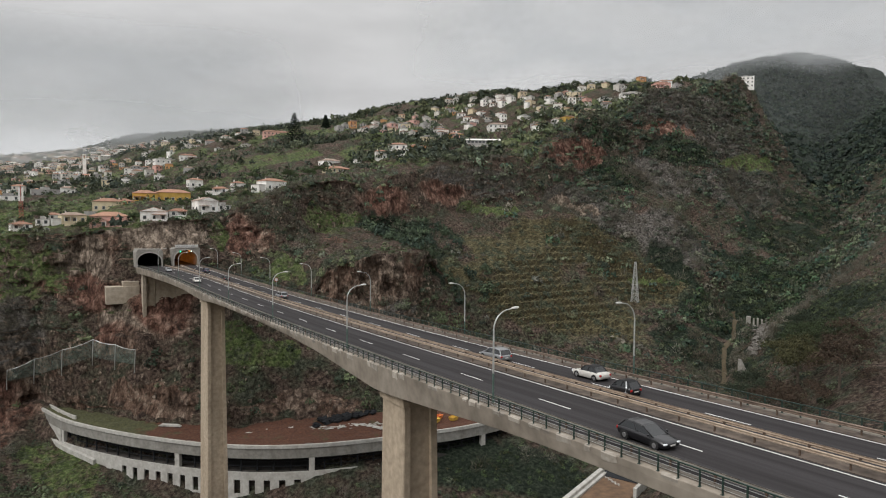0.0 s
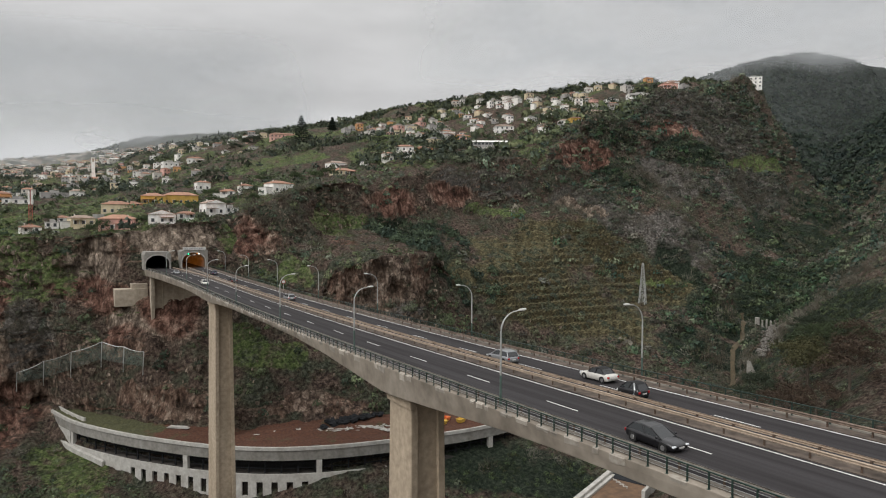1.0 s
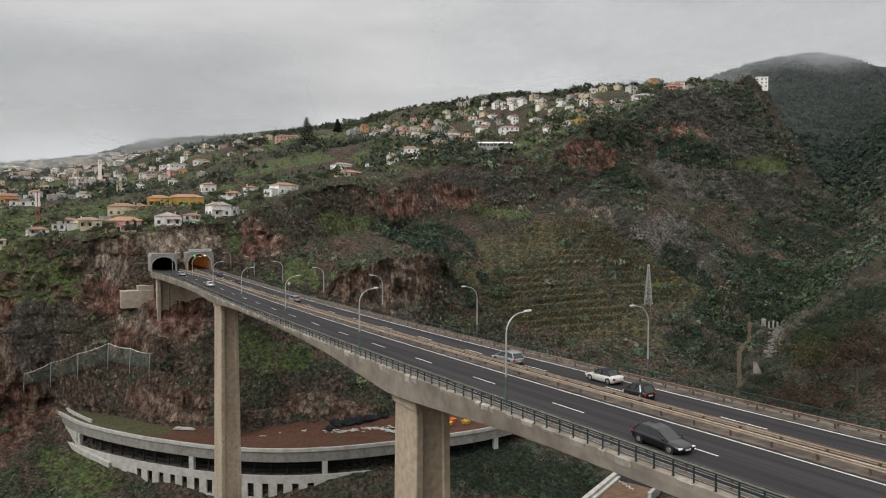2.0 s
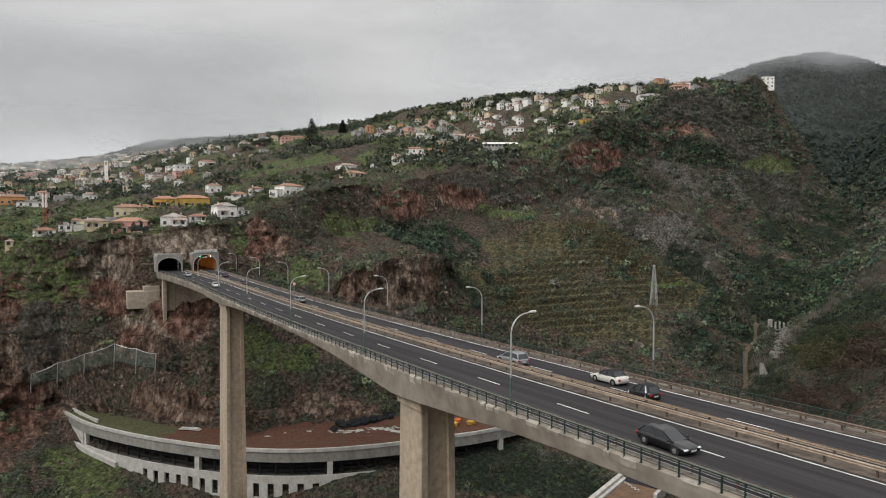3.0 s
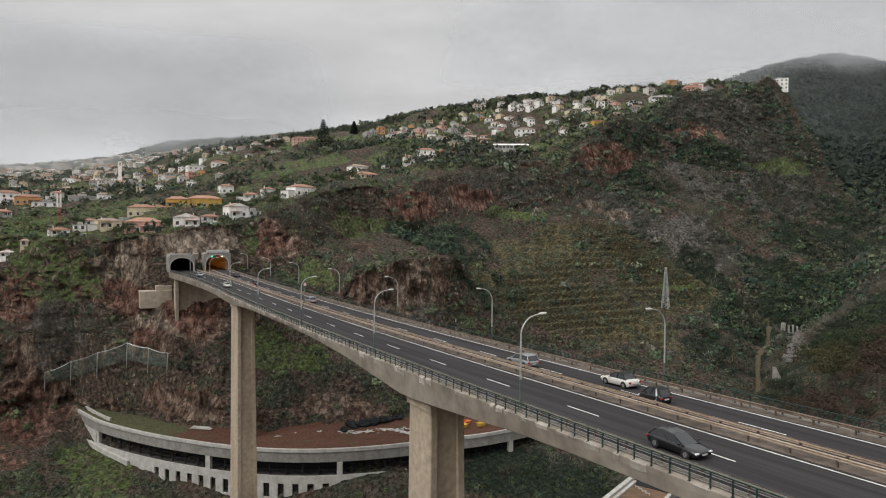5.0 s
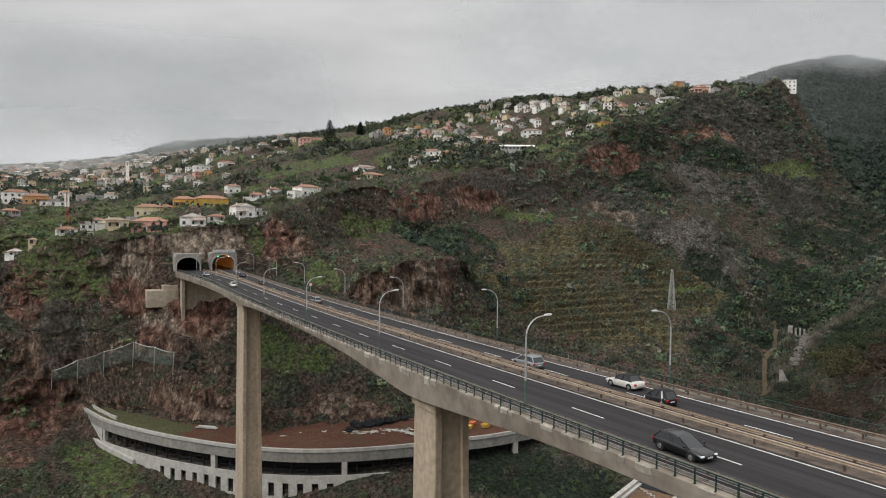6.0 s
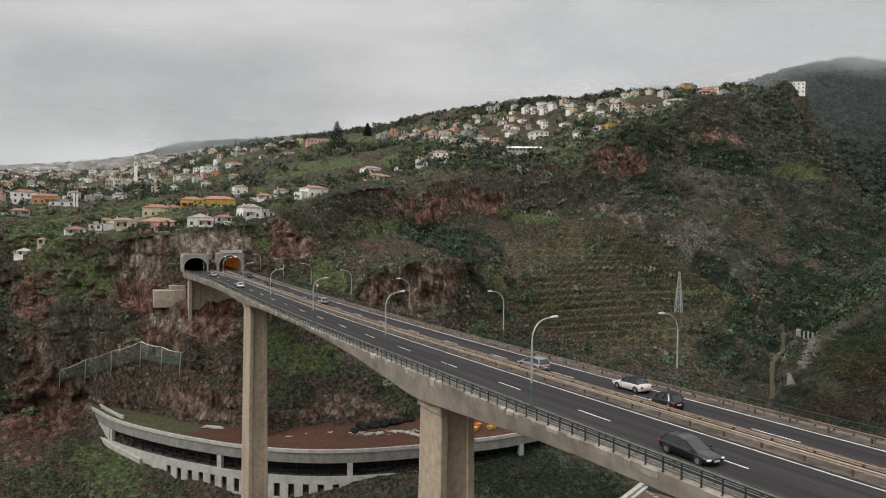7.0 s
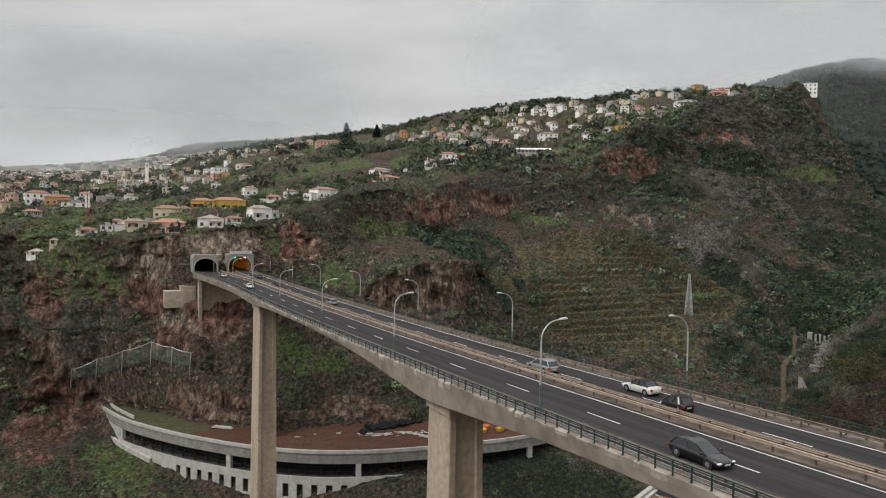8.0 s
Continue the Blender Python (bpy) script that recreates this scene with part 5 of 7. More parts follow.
size = rng.lognormal(1.3, 0.4, len(p)).clip(2, 7)
plant_mass("hill_woods", TINY, p, size, GREENS[rng.integers(0, 3, len(p))] * rng.uniform(0.6, 1.1, (len(p), 1)), "dark woods on the hills behind the town", "woods", stretch=rng.uniform(0.9, 1.4, len(p)))

p, n = land_samples(4600, lambda c, n: upland(c, n) * np.clip(wave_noise(c, 0.022, 57) * 2.2, 0.05, 2))
size = rng.lognormal(1.15, 0.3, len(p)).clip(2.0, 6.0)
plant_mass("upland_trees", LIGHT, p + np.array([0, 0, 0.4]) * size[:, None], size, GREENS[rng.integers(0, 3, len(p))] * rng.uniform(0.7, 1.5, (len(p), 1)), "dark trees between the fields and houses", "trees", stretch=rng.uniform(0.9, 1.4, len(p)))


# ---- rock outcrops on the steep ground ----
def rock_template(n_lat=4, n_lon=7):
    pts, faces = [], []
    for i in range(n_lat + 1):
        th = math.pi * i / n_lat
        for j in range(n_lon):
            ph = 2 * math.pi * (j + 0.5 * (i % 2)) / n_lon
            r = rng.uniform(0.65, 1.15)
            pts.append((r * math.sin(th) * math.cos(ph), r * math.sin(th) * math.sin(ph), r * math.cos(th)))
    for i in range(n_lat):
        for j in range(n_lon):
            a, b = i * n_lon + j, i * n_lon + (j + 1) % n_lon
            faces += [(a, b, a + n_lon), (b, b + n_lon, a + n_lon)]
    v = np.array(pts)
    return v[np.array(faces)]


ROCKS = [rock_template() for _ in range(8)]


def rock_mass(name, count, weight, lo, hi, label, material):
    p, nrm = land_samples(count, weight)
    size = rng.uniform(lo, hi, count) * rng.uniform(0.6, 1.2, count)
    parts_v = []
    pick = rng.integers(0, len(ROCKS), count)
    for k, tpl in enumerate(ROCKS):
        idx = np.nonzero(pick == k)[0]
        ang = rng.uniform(0, 6.28, len(idx))
        v = tpl.reshape(-1, 3)
        c, s = np.cos(ang)[:, None], np.sin(ang)[:, None]
        st = np.stack([rng.uniform(0.7, 1.5, len(idx)), rng.uniform(0.5, 0.9, len(idx)), rng.uniform(0.6, 1.5, len(idx))], 1) * size[idx][:, None]
        x, y, z = v[None, :, 0] * st[:, :1], v[None, :, 1] * st[:, 1:2], v[None, :, 2] * st[:, 2:]
        q = np.stack([x * c - y * s, x * s + y * c, z], 2) + (p[idx] - nrm[idx] * size[idx][:, None] * 0.35)[:, None, :]
        parts_v.append(q.reshape(-1, 3))
    v = np.concatenate(parts_v).astype(np.float32)
    n = len(v) // 3
    me = bpy.data.meshes.new(name)
    me.vertices.add(len(v))
    me.vertices.foreach_set("co", v.ravel())
    me.loops.add(3 * n)
    me.loops.foreach_set("vertex_index", np.arange(3 * n, dtype=np.int32))
    me.polygons.add(n)
    me.polygons.foreach_set("loop_start", np.arange(0, 3 * n, 3, dtype=np.int32))
    me.update()
    zone = me.attributes.new("zone", "FLOAT_COLOR", "POINT")
    red = np.clip(1.6 * patches(v.astype(float), RED), 0, 1)
    zone.data.foreach_set("color", np.stack([red, 0 * red, 0 * red, 0 * red + 1], 1).astype(np.float32).ravel())
    bare = me.attributes.new("cover", "FLOAT_COLOR", "POINT")
    bare.data.foreach_set("color", np.stack([0 * red + 1, 0 * red, 0 * red, 0 * red + 1], 1).astype(np.float32).ravel())
    me.materials.append(material)
    return tagged(new(name, me), label, "rocks", kind="stuff")


def on_cliffs(c, n):
    w = (c[:, 0] > -110) & (c[:, 0] < 480) & (c[:, 1] > 140) & (c[:, 1] < edge_y(c[:, 0]) + 3)
    steep = np.clip((0.72 - n[:, 2]) / 0.35, 0, 1)
    return w * steep * reach(c) * clear_of_built(c) * np.where(c[:, 0] > 110, 0.06, 1.0) * np.clip(0.7 + wave_noise(c, 0.08, 31), 0.05, 2)


rock_mass("rock_outcrops", 1300, on_cliffs, 0.4, 1.35, "broken reddish-brown and grey volcanic rock on the cliffs", M["land"])


# ---- houses ----
def plaster(name, col):
    return weathered(name, tuple(0.9 * c for c in col), col, 1.5, 0.35, 0.85, relief=0.0, vary=0.12)


M["white_wall"] = plaster("white_render", (0.90, 0.885, 0.85))
M["old_white_wall"] = plaster("weathered_white_render", (0.64, 0.615, 0.57))
M["cream_wall"] = plaster("cream_render", (0.70, 0.60, 0.42))
M["pink_wall"] = plaster("pink_render", (0.70, 0.42, 0.36))
M["yellow_wall"] = plaster("yellow_render", (0.62, 0.40, 0.10))
M["orange_wall"] = plaster("orange_render", (0.66, 0.36, 0.16))
M["grey_wall"] = plaster("grey_render", (0.42, 0.41, 0.40))
M["tile_roof"] = weathered("terracotta_roof", (0.30, 0.155, 0.10), (0.43, 0.25, 0.175), 2.0, 0.3, 0.85, relief=0.03, vary=0.35)
M["old_roof"] = weathered("faded_roof", (0.30, 0.22, 0.17), (0.42, 0.33, 0.27), 2.0, 0.3, 0.85, relief=0.03, vary=0.3)
M["flat_roof"] = weathered("flat_roof", (0.36, 0.35, 0.34), (0.5, 0.49, 0.47), 1.5, 0.3, 0.9, relief=0.0, vary=0.3)
M["window"] = weathered("window_glass", (0.05, 0.055, 0.06), (0.09, 0.095, 0.10), 2.0, 0.5, 0.15, relief=0.0)
M["frame"] = weathered("window_frame", (0.55, 0.54, 0.5), (0.66, 0.65, 0.62), 4.0, 0.8, 0.7, relief=0.0)


def window_mesh(w, h):
    bm = bmesh.new()
    box(bm, (-w / 2, -0.05, 0), (w / 2, 0.12, h))
    return mesh_of("window_pane", bm, M["window"])


def frame_mesh(w, h):
    bm = bmesh.new()
    for lo, hi in (((-w / 2 - 0.12, -0.09, -0.14), (w / 2 + 0.12, 0.1, 0.0)), ((-w / 2 - 0.12, -0.09, h), (w / 2 + 0.12, 0.1, h + 0.12)),
                   ((-w / 2 - 0.12, -0.09, 0), (-w / 2, 0.1, h)), ((w / 2, -0.09, 0), (w / 2 + 0.12, 0.1, h))):
        box(bm, lo, hi)
    return mesh_of("window_frame", bm, M["frame"])


WIN, WINF = window_mesh(1.15, 1.4), frame_mesh(1.15, 1.4)
HOUSES = []


def house(x, y, w, h, wall, roof, turn, label, form="hip", depth=None, framed=False, name="house", lift=0.0):
    """A house with its front towards -y before the turn (degrees)."""
    w, h = (0.92 * w, 0.88 * h) if framed else (0.85 * w, 0.86 * h)
    d = depth or max(5.5, min(11.0, 0.7 * w))
    z = min(surface(x + a * w * 0.4, y + b * d * 0.4) for a in (-1, 1) for b in (-1, 0, 1)) + lift
    HOUSES.append((x, y, max(w, d)))
    ob = group(name, pose(x, y, z, 0, 0, turn), label, "house", grp="hillside houses")
    bm = bmesh.new()
    box(bm, (-w / 2, -d / 2, -2.5 - lift), (w / 2, d / 2, h))
    part("wall", bm, M[wall], ob)
    bm = bmesh.new()
    o = 0.32
    if form == "flat":
        box(bm, (-w / 2 - 0.2, -d / 2 - 0.2, h), (w / 2 + 0.2, d / 2 + 0.2, h + 0.35))
        box(bm, (-w / 6, -d / 5, h + 0.35), (w / 6, d / 4, h + 1.6))
        part("roof", bm, M[roof], ob)
    else:
        rise = min(2.2, 0.18 * d + 0.2)
        lo = [bm.verts.new(p) for p in ((-w / 2 - o, -d / 2 - o, h), (w / 2 + o, -d / 2 - o, h), (w / 2 + o, d / 2 + o, h), (-w / 2 - o, d / 2 + o, h))]
        hi = [bm.verts.new((v.co.x, v.co.y, h + 0.18)) for v in lo]
        if form == "gable":
            r = [bm.verts.new((0, -d / 2 - o, h + rise * 1.25)), bm.verts.new((0, d / 2 + o, h + rise * 1.25))]
            bm.faces.new((hi[0], hi[1], r[0]))
            bm.faces.new((hi[2], hi[3], r[1]))
            bm.faces.new((hi[1], hi[2], r[1], r[0]))
            bm.faces.new((hi[3], hi[0], r[0], r[1]))
        else:
            k = max(0.0, w / 2 - d * 0.45)
            r = [bm.verts.new((-k, 0, h + rise)), bm.verts.new((k + 0.01, 0, h + rise))]
            bm.faces.new((hi[0], hi[1], r[1], r[0]))
            bm.faces.new((hi[2], hi[3], r[0], r[1]))
            bm.faces.new((hi[1], hi[2], r[1]))
            bm.faces.new((hi[3], hi[0], r[0]))
        for i in range(4):
            j = (i + 1) % 4
            bm.faces.new((lo[i], lo[j], hi[j], hi[i]))
        bm.faces.new(list(reversed(lo)))
        part("roof", bm, M[roof], ob)
        if form == "gable":
            bm = bmesh.new()
            v = [bm.verts.new(p) for p in ((-w / 2, -d / 2 - 0.46, h + 0.1), (w / 2, -d / 2 - 0.46, h + 0.1), (0, -d / 2 - 0.46, h + rise * 1.12))]
            v2 = [bm.verts.new((q.co.x, q.co.y + 0.4, q.co.z)) for q in v]
            bm.faces.new(v)
            bm.faces.new(list(reversed(v2)))
            part("gable", bm, M[wall], ob)
    if form == "hip" and w > 7 and int(x * 7 + y) % 3 == 0:
        # a lower wing to one side
        side = 1 if int(x + y) % 2 else -1
        a, b = (w / 2, w / 2 + 3.6) if side > 0 else (-w / 2 - 3.6, -w / 2)
        bm = bmesh.new()
        box(bm, (a, -d / 2 + 1.0, -2.5), (b, d / 2 - 0.8, h * 0.55))
        wing = part("wing", bm, M["white_wall"], ob, "lower flat-roofed wing")
        bm = bmesh.new()
        box(bm, (a - 0.15, -d / 2 + 0.8, h * 0.55), (b + 0.15, d / 2 - 0.6, h * 0.55 + 0.25))
        part("wing_roof", bm, M["flat_roof"], wing)
    if w > 6 and h < 8 and y < 620:
        side = 1 if int(x * 3 + y) % 2 else -1
        bm = bmesh.new()
        box(bm, (side * w * 0.26 - 0.25, 0.3, h + 0.2), (side * w * 0.26 + 0.25, 0.8, h + (0.9 if form == "flat" else 1.9)), 0.03)
        part("chimney", bm, M["old_white_wall"], ob)
        if int(x * 5 + y) % 3:
            # a shaded veranda along part of the front, with posts and a low wall
            a, b, top = (-0.05 * w, 0.46 * w, min(h - 0.4, 2.7)) if side > 0 else (-0.46 * w, 0.05 * w, min(h - 0.4, 2.7))
            bm = bmesh.new()
            box(bm, (a, -d / 2 - 2.2, top), (b, -d / 2 + 0.05, top + 0.2), 0.03)
            ver = part("veranda_roof", bm, M[roof], ob, "low roof over a veranda")
            for px in (a + 0.15, (a + b) / 2, b - 0.15):
                bm = bmesh.new()
                box(bm, (px - 0.12, -d / 2 - 2.1, -1.5), (px + 0.12, -d / 2 - 1.86, top))
                part("veranda_post", bm, M["white_wall"], ver)
            bm = bmesh.new()
            box(bm, (a, -d / 2 - 2.15, -1.5), (b, -d / 2 - 1.95, 0.9))
            part("veranda_wall", bm, M[wall], ob)
        else:
            bm = bmesh.new()
            box(bm, (-w * 0.75, -d / 2 - 3.4, -3.2), (w * 0.7, -d / 2 - 3.0, -0.2), 0.04)
            part("garden_wall", bm, M["flat_roof"], ob, "pale garden wall below the house")
    storeys = max(1, int(h / 2.7))
    cols = max(2, int(w / 3.2)) if y < 900 else 2
    for s in range(storeys):
        sz = 0.9 + s * (h / storeys)
        for c in range(cols):
            wx = -w / 2 + w * (c + 0.5) / cols
            win = piece("window", WIN, ob, pose(wx, -d / 2, sz))
            if framed:
                piece("frame", WINF, win, pose(0, 0, 0))
        if framed or (w > 11 and y < 800):
            for side in (-1, 1):
                for c in range(2):
                    piece("window", WIN, ob, pose(side * w / 2, -d / 4 + c * d / 2, sz, 0, 0, 90 * side))
    return ob


# houses at the cliff edge and on the first fields: x, y, width, wall height, turn
house(-13, 274, 15, 5.4, "pink_wall", "tile_roof", -14, "pink two-storey house with a terracotta hip roof at the cliff edge", framed=True)
house(-10, 320, 14, 5.2, "cream_wall", "tile_roof", -8, "cream two-storey house with a balcony row and tiled roof", framed=True)
house(-26, 296, 10.5, 4.0, "cream_wall", "old_roof", 12, "cream cottage with a pale hipped roof among gardens", framed=True)
house(-33, 309, 6.5, 3.0, "white_wall", "tile_roof", 20, "small white cottage with an orange tiled roof", framed=True)
house(23, 344, 19, 5.6, "yellow_wall", "tile_roof", -6, "long ochre-yellow building with a tiled hip roof", depth=10, framed=True)
house(9, 341, 13, 5.2, "yellow_wall", "tile_roof", -6, "ochre-yellow wing with a tiled hip roof", depth=9, framed=True)
house(-1, 339, 10, 2.6, "orange_wall", "tile_roof", -6, "low orange annexe with a tiled roof", depth=8, framed=True)
house(3, 266, 11.5, 4.6, "white_wall", "tile_roof", -10, "white gabled house on the cliff above the tunnels", "gable", framed=True)
house(12.5, 266, 8, 3.0, "white_wall", "tile_roof", -10, "low white annexe with an orange tiled roof", framed=True)
house(24, 268, 10, 5.6, "white_wall", "old_roof", 15, "white two-storey house with a pale gable", "gable", framed=True)
house(32, 270, 7, 2.8, "white_wall", "flat_roof", 5, "low white outbuilding with a flat roof", "flat")
house(40, 373, 8.5, 5.2, "white_wall", "tile_roof", 10, "white tower-like house with a tiled roof", framed=True)
house(60, 288, 13, 5.2, "white_wall", "tile_roof", 18, "white two-storey house with a bright tiled roof", framed=True)
house(48, 306, 7, 4.0, "white_wall", "tile_roof", 0, "small white house with a tiled roof", framed=True)
house(40, 308, 8.5, 3.0, "white_wall", "tile_roof", -20, "low white house with a tiled roof")
house(111, 328, 15, 3.2, "cream_wall", "tile_roof", 15, "low cream house with a bright orange tiled roof", framed=True)
house(124, 370, 14, 4.2, "white_wall", "old_roof", 8, "white house with a red base and pale roof", framed=True)
house(132, 340, 9, 2.8, "white_wall", "flat_roof", 0, "low white house with a flat roof", "flat")
house(-45, 293, 9, 3.0, "white_wall", "tile_roof", 10, "low white farmhouse with a lean-to")
house(-37, 296, 6, 3.0, "white_wall", "flat_roof", -5, "small white flat-roofed shed", "flat")
house(-56, 285, 5.5, 2.8, "cream_wall", "old_roof", 0, "small cream hut beside a field")
house(-62, 288, 8, 2.6, "white_wall", "old_roof", -20, "low white shed with a pale roof", "gable")
house(-63, 416, 14, 5.2, "orange_wall", "tile_roof", 6, "orange two-storey house with a tiled roof", framed=True)
house(-52, 377, 15, 3.2, "white_wall", "flat_roof", -8, "long white flat-roofed house", "flat")
house(-35, 448, 18, 5.6, "grey_wall", "flat_roof", 4, "grey flat-roofed apartment block", "flat")
house(-22, 452, 11, 4.8, "white_wall", "old_roof", 0, "white house with a faded roof")
house(-75, 440, 16, 8.0, "white_wall", "tile_roof", 10, "white three-storey house with a tiled roof")
house(2, 657, 26, 6.0, "cream_wall", "tile_roof", 0, "cream parish hall with a wide tiled roof", depth=14)
house(53, 580, 15, 8.6, "white_wall", "flat_roof", 8, "white stepped apartment house", "flat")
house(77, 594, 17, 5.0, "white_wall", "tile_roof", -6, "white house with a long tiled roof")

UPPER = [
    (140, 328, 8, 6.0, 4), (157, 338, 14, 7.4, -12), (192, 361, 12, 5.4, 12), (264, 377, 17, 7.0, -6), (237, 416, 13, 5.6, 5),
    (201, 432, 7, 4.6, 0), (288, 373, 11, 4.4, 12), (294, 339, 13, 3.6, -8), (314, 352, 10, 5.0, 10), (293, 489, 15, 4.0, 0), (366, 364, 12, 4.8, 0),
    (323, 341, 15, 5.2, -10), (281, 422, 9, 4.0, 20), (269, 425, 9, 4.2, -15), (225, 453, 8, 4.2, 5), (298, 366, 9, 4.0, 0), (286, 401, 10, 4.2, 12),
]
for i, (x, y, w, h, a) in enumerate(UPPER):
    roof = ("tile_roof", "tile_roof", "flat_roof", "old_roof")[i % 4]
    house(x, y, w, h, ("white_wall", "white_wall", "cream_wall")[i % 3], roof, a - 20, "white hillside house among terraced gardens" if i % 3 < 2 else "cream hillside house among terraced gardens", "flat" if roof == "flat_roof" else "hip")
house(177, 349, 12, 4.2, "orange_wall", "tile_roof", -15, "orange house with a tiled roof on the terraces", framed=True)
house(237, 395, 13, 3.8, "yellow_wall", "tile_roof", -15, "bright ochre house with a tiled roof", framed=True)
house(212, 497, 16, 4.6, "pink_wall", "tile_roof", 0, "long pinkish house under a red tiled roof")
house(201, 395, 11, 4.0, "white_wall", "tile_roof", -10, "white house with a tiled roof")
house(295, 330, 12, 4.6, "yellow_wall", "tile_roof", -15, "pale yellow house with a tiled roof")
house(156, 581, 33, 7.4, "pink_wall", "tile_roof", -10, "long low pink building under the ridge", depth=9)
house(384, 350, 24, 4.6, "white_wall", "flat_roof", -35, "long white flat-roofed building on the slope", "flat", depth=9, lift=3.5)
house(413, 345, 16, 5.4, "pink_wall", "tile_roof", -30, "pink house with a red tiled roof on the slope", lift=3.0)
house(424, 350, 12, 4.6, "white_wall", "tile_roof", -30, "white house with a tiled roof on the slope", lift=3.0)
house(531, 345, 17, 12.0, "white_wall", "flat_roof", -50, "tall white apartment building at the end of the spur", "flat", depth=11)
house(528, 360, 11, 5.0, "white_wall", "flat_roof", -42, "white flat-roofed house on the spur", "flat")


# the town behind, looser towards the hills
def quarter(count, x0, x1, y0, y1, lo, hi, seed):
    r = random.Random(seed)
    made = tries = 0
    while made < count and tries < count * 30:
        tries += 1
        x, y = r.uniform(x0, x1), y0 + (y1 - y0) * r.random() ** 1.3
        w = r.uniform(lo, hi)
        if any(math.hypot(x - a, y - b) < 0.7 * (w + c) for a, b, c in HOUSES):
            continue
        kind = r.random()
        roof, form = ("tile_roof", "hip") if kind < 0.34 else ("old_roof", "hip") if kind < 0.6 else ("flat_roof", "flat")
        wall = r.choice(("white_wall", "white_wall", "old_white_wall", "old_white_wall", "old_white_wall", "cream_wall", "grey_wall", "orange_wall" if r.random() < 0.4 else "pink_wall"))
        label = {"white_wall": "white", "old_white_wall": "weathered off-white", "pink_wall": "pale pink", "cream_wall": "cream", "grey_wall": "grey", "orange_wall": "orange"}[wall] + " town house with a " + {"tile_roof": "terracotta roof", "old_roof": "faded tiled roof", "flat_roof": "flat roof"}[roof]
        house(x, y, w, r.choice((3.0, 3.4, 5.2, 5.6, 6.8)), wall, roof, r.uniform(-35, 25), label, form)
        made += 1


quarter(110, -150, 60, 470, 1000, 5.5, 10, 1)
quarter(36, 30, 150, 560, 860, 6, 11, 3)
quarter(84, 185, 330, 380, 520, 5, 9, 4)
quarter(22, 270, 400, 338, 430, 5.5, 9.5, 5)
quarter(4, 400, 470, 350, 420, 7, 11, 6)
quarter(7, 560, 612, 455, 520, 8, 13, 8)
quarter(6, -110, -30, 340, 450, 7, 11, 7)


def far_town(count, x0, x1, y0, y1, seed):
    """Hundreds of small houses too far off to pick apart, in one mesh."""
    r = random.Random(seed)
    mats = [M["old_white_wall"], M["cream_wall"], M["tile_roof"], M["old_roof"], M["window"]]
    bm = bmesh.new()
    for _ in range(count):
        x, y = r.uniform(x0, x1), y0 + (y1 - y0) * r.random() ** 1.2
        w, d, h = r.uniform(7, 14), r.uniform(6, 10), r.choice((3.0, 3.4, 5.4, 6.0))
        z, a = surface(x, y), r.uniform(-0.6, 0.5)
        rot = Matrix.Translation((x, y, z)) @ Matrix.Rotation(a, 4, "Z")
        first = len(bm.verts)
        f0 = len(bm.faces)
        box(bm, (-w / 2, -d / 2, -2), (w / 2, d / 2, h))
        bm.faces.ensure_lookup_table()
        wall = 0 if r.random() < 0.8 else 1
        for f in bm.faces[f0:]:
            f.material_index = wall
        f0 = len(bm.faces)
        lo = [bm.verts.new(q) for q in ((-w / 2 - 0.4, -d / 2 - 0.4, h), (w / 2 + 0.4, -d / 2 - 0.4, h), (w / 2 + 0.4, d / 2 + 0.4, h), (-w / 2 - 0.4, d / 2 + 0.4, h))]
        k = 0.25 * w
        hi = [bm.verts.new((-k, 0, h + 1.7)), bm.verts.new((k, 0, h + 1.7))]
        for q in ((lo[0], lo[1], hi[1], hi[0]), (lo[2], lo[3], hi[0], hi[1]), (lo[1], lo[2], hi[1]), (lo[3], lo[0], hi[0])):
            bm.faces.new(q)
        bm.faces.ensure_lookup_table()
        for f in bm.faces[f0:]:
            f.material_index = r.choice((2, 3, 3, 0))
        f0 = len(bm.faces)
        for c in range(3):
            cx = -w / 2 + w * (c + 0.5) / 3
            box(bm, (cx - 0.6, -d / 2 - 0.06, h - 2.1), (cx + 0.6, -d / 2 + 0.1, h - 0.8))
        bm.faces.ensure_lookup_table()
        for f in bm.faces[f0:]:
            f.material_index = 4
        bm.verts.ensure_lookup_table()
        for v in bm.verts[first:]:
            v.co = rot @ v.co
    ob = mesh_object("far_town", bm, mats)
    return tagged(ob, "white and cream houses of the distant town under low cloud", "houses", kind="stuff")


far_town(300, -230, 140, 1000, 2000, 2)


def church_tower():
    x, y = -1.5, 668
    z = surface(x, y) - 1
    ob = group("church_tower", pose(x, y, z), "slender white church tower with an open belfry", "church")
    bm = bmesh.new()
    box(bm, (-1.45, -1.45, -2), (1.45, 1.45, 18.5), 0.1)
    part("shaft", bm, M["white_wall"], ob)
    for sx in (-1, 1):
        for sy in (-1, 1):
            bm = bmesh.new()
            box(bm, (sx * 1.15 - 0.3, sy * 1.15 - 0.3, 18.5), (sx * 1.15 + 0.3, sy * 1.15 + 0.3, 22.0))
            part("belfry_post", bm, M["white_wall"], ob)
    bm = bmesh.new()
    box(bm, (-1.6, -1.6, 22.0), (1.6, 1.6, 23.0), 0.1)
    part("cap", bm, M["white_wall"], ob)
    return ob


church_tower()


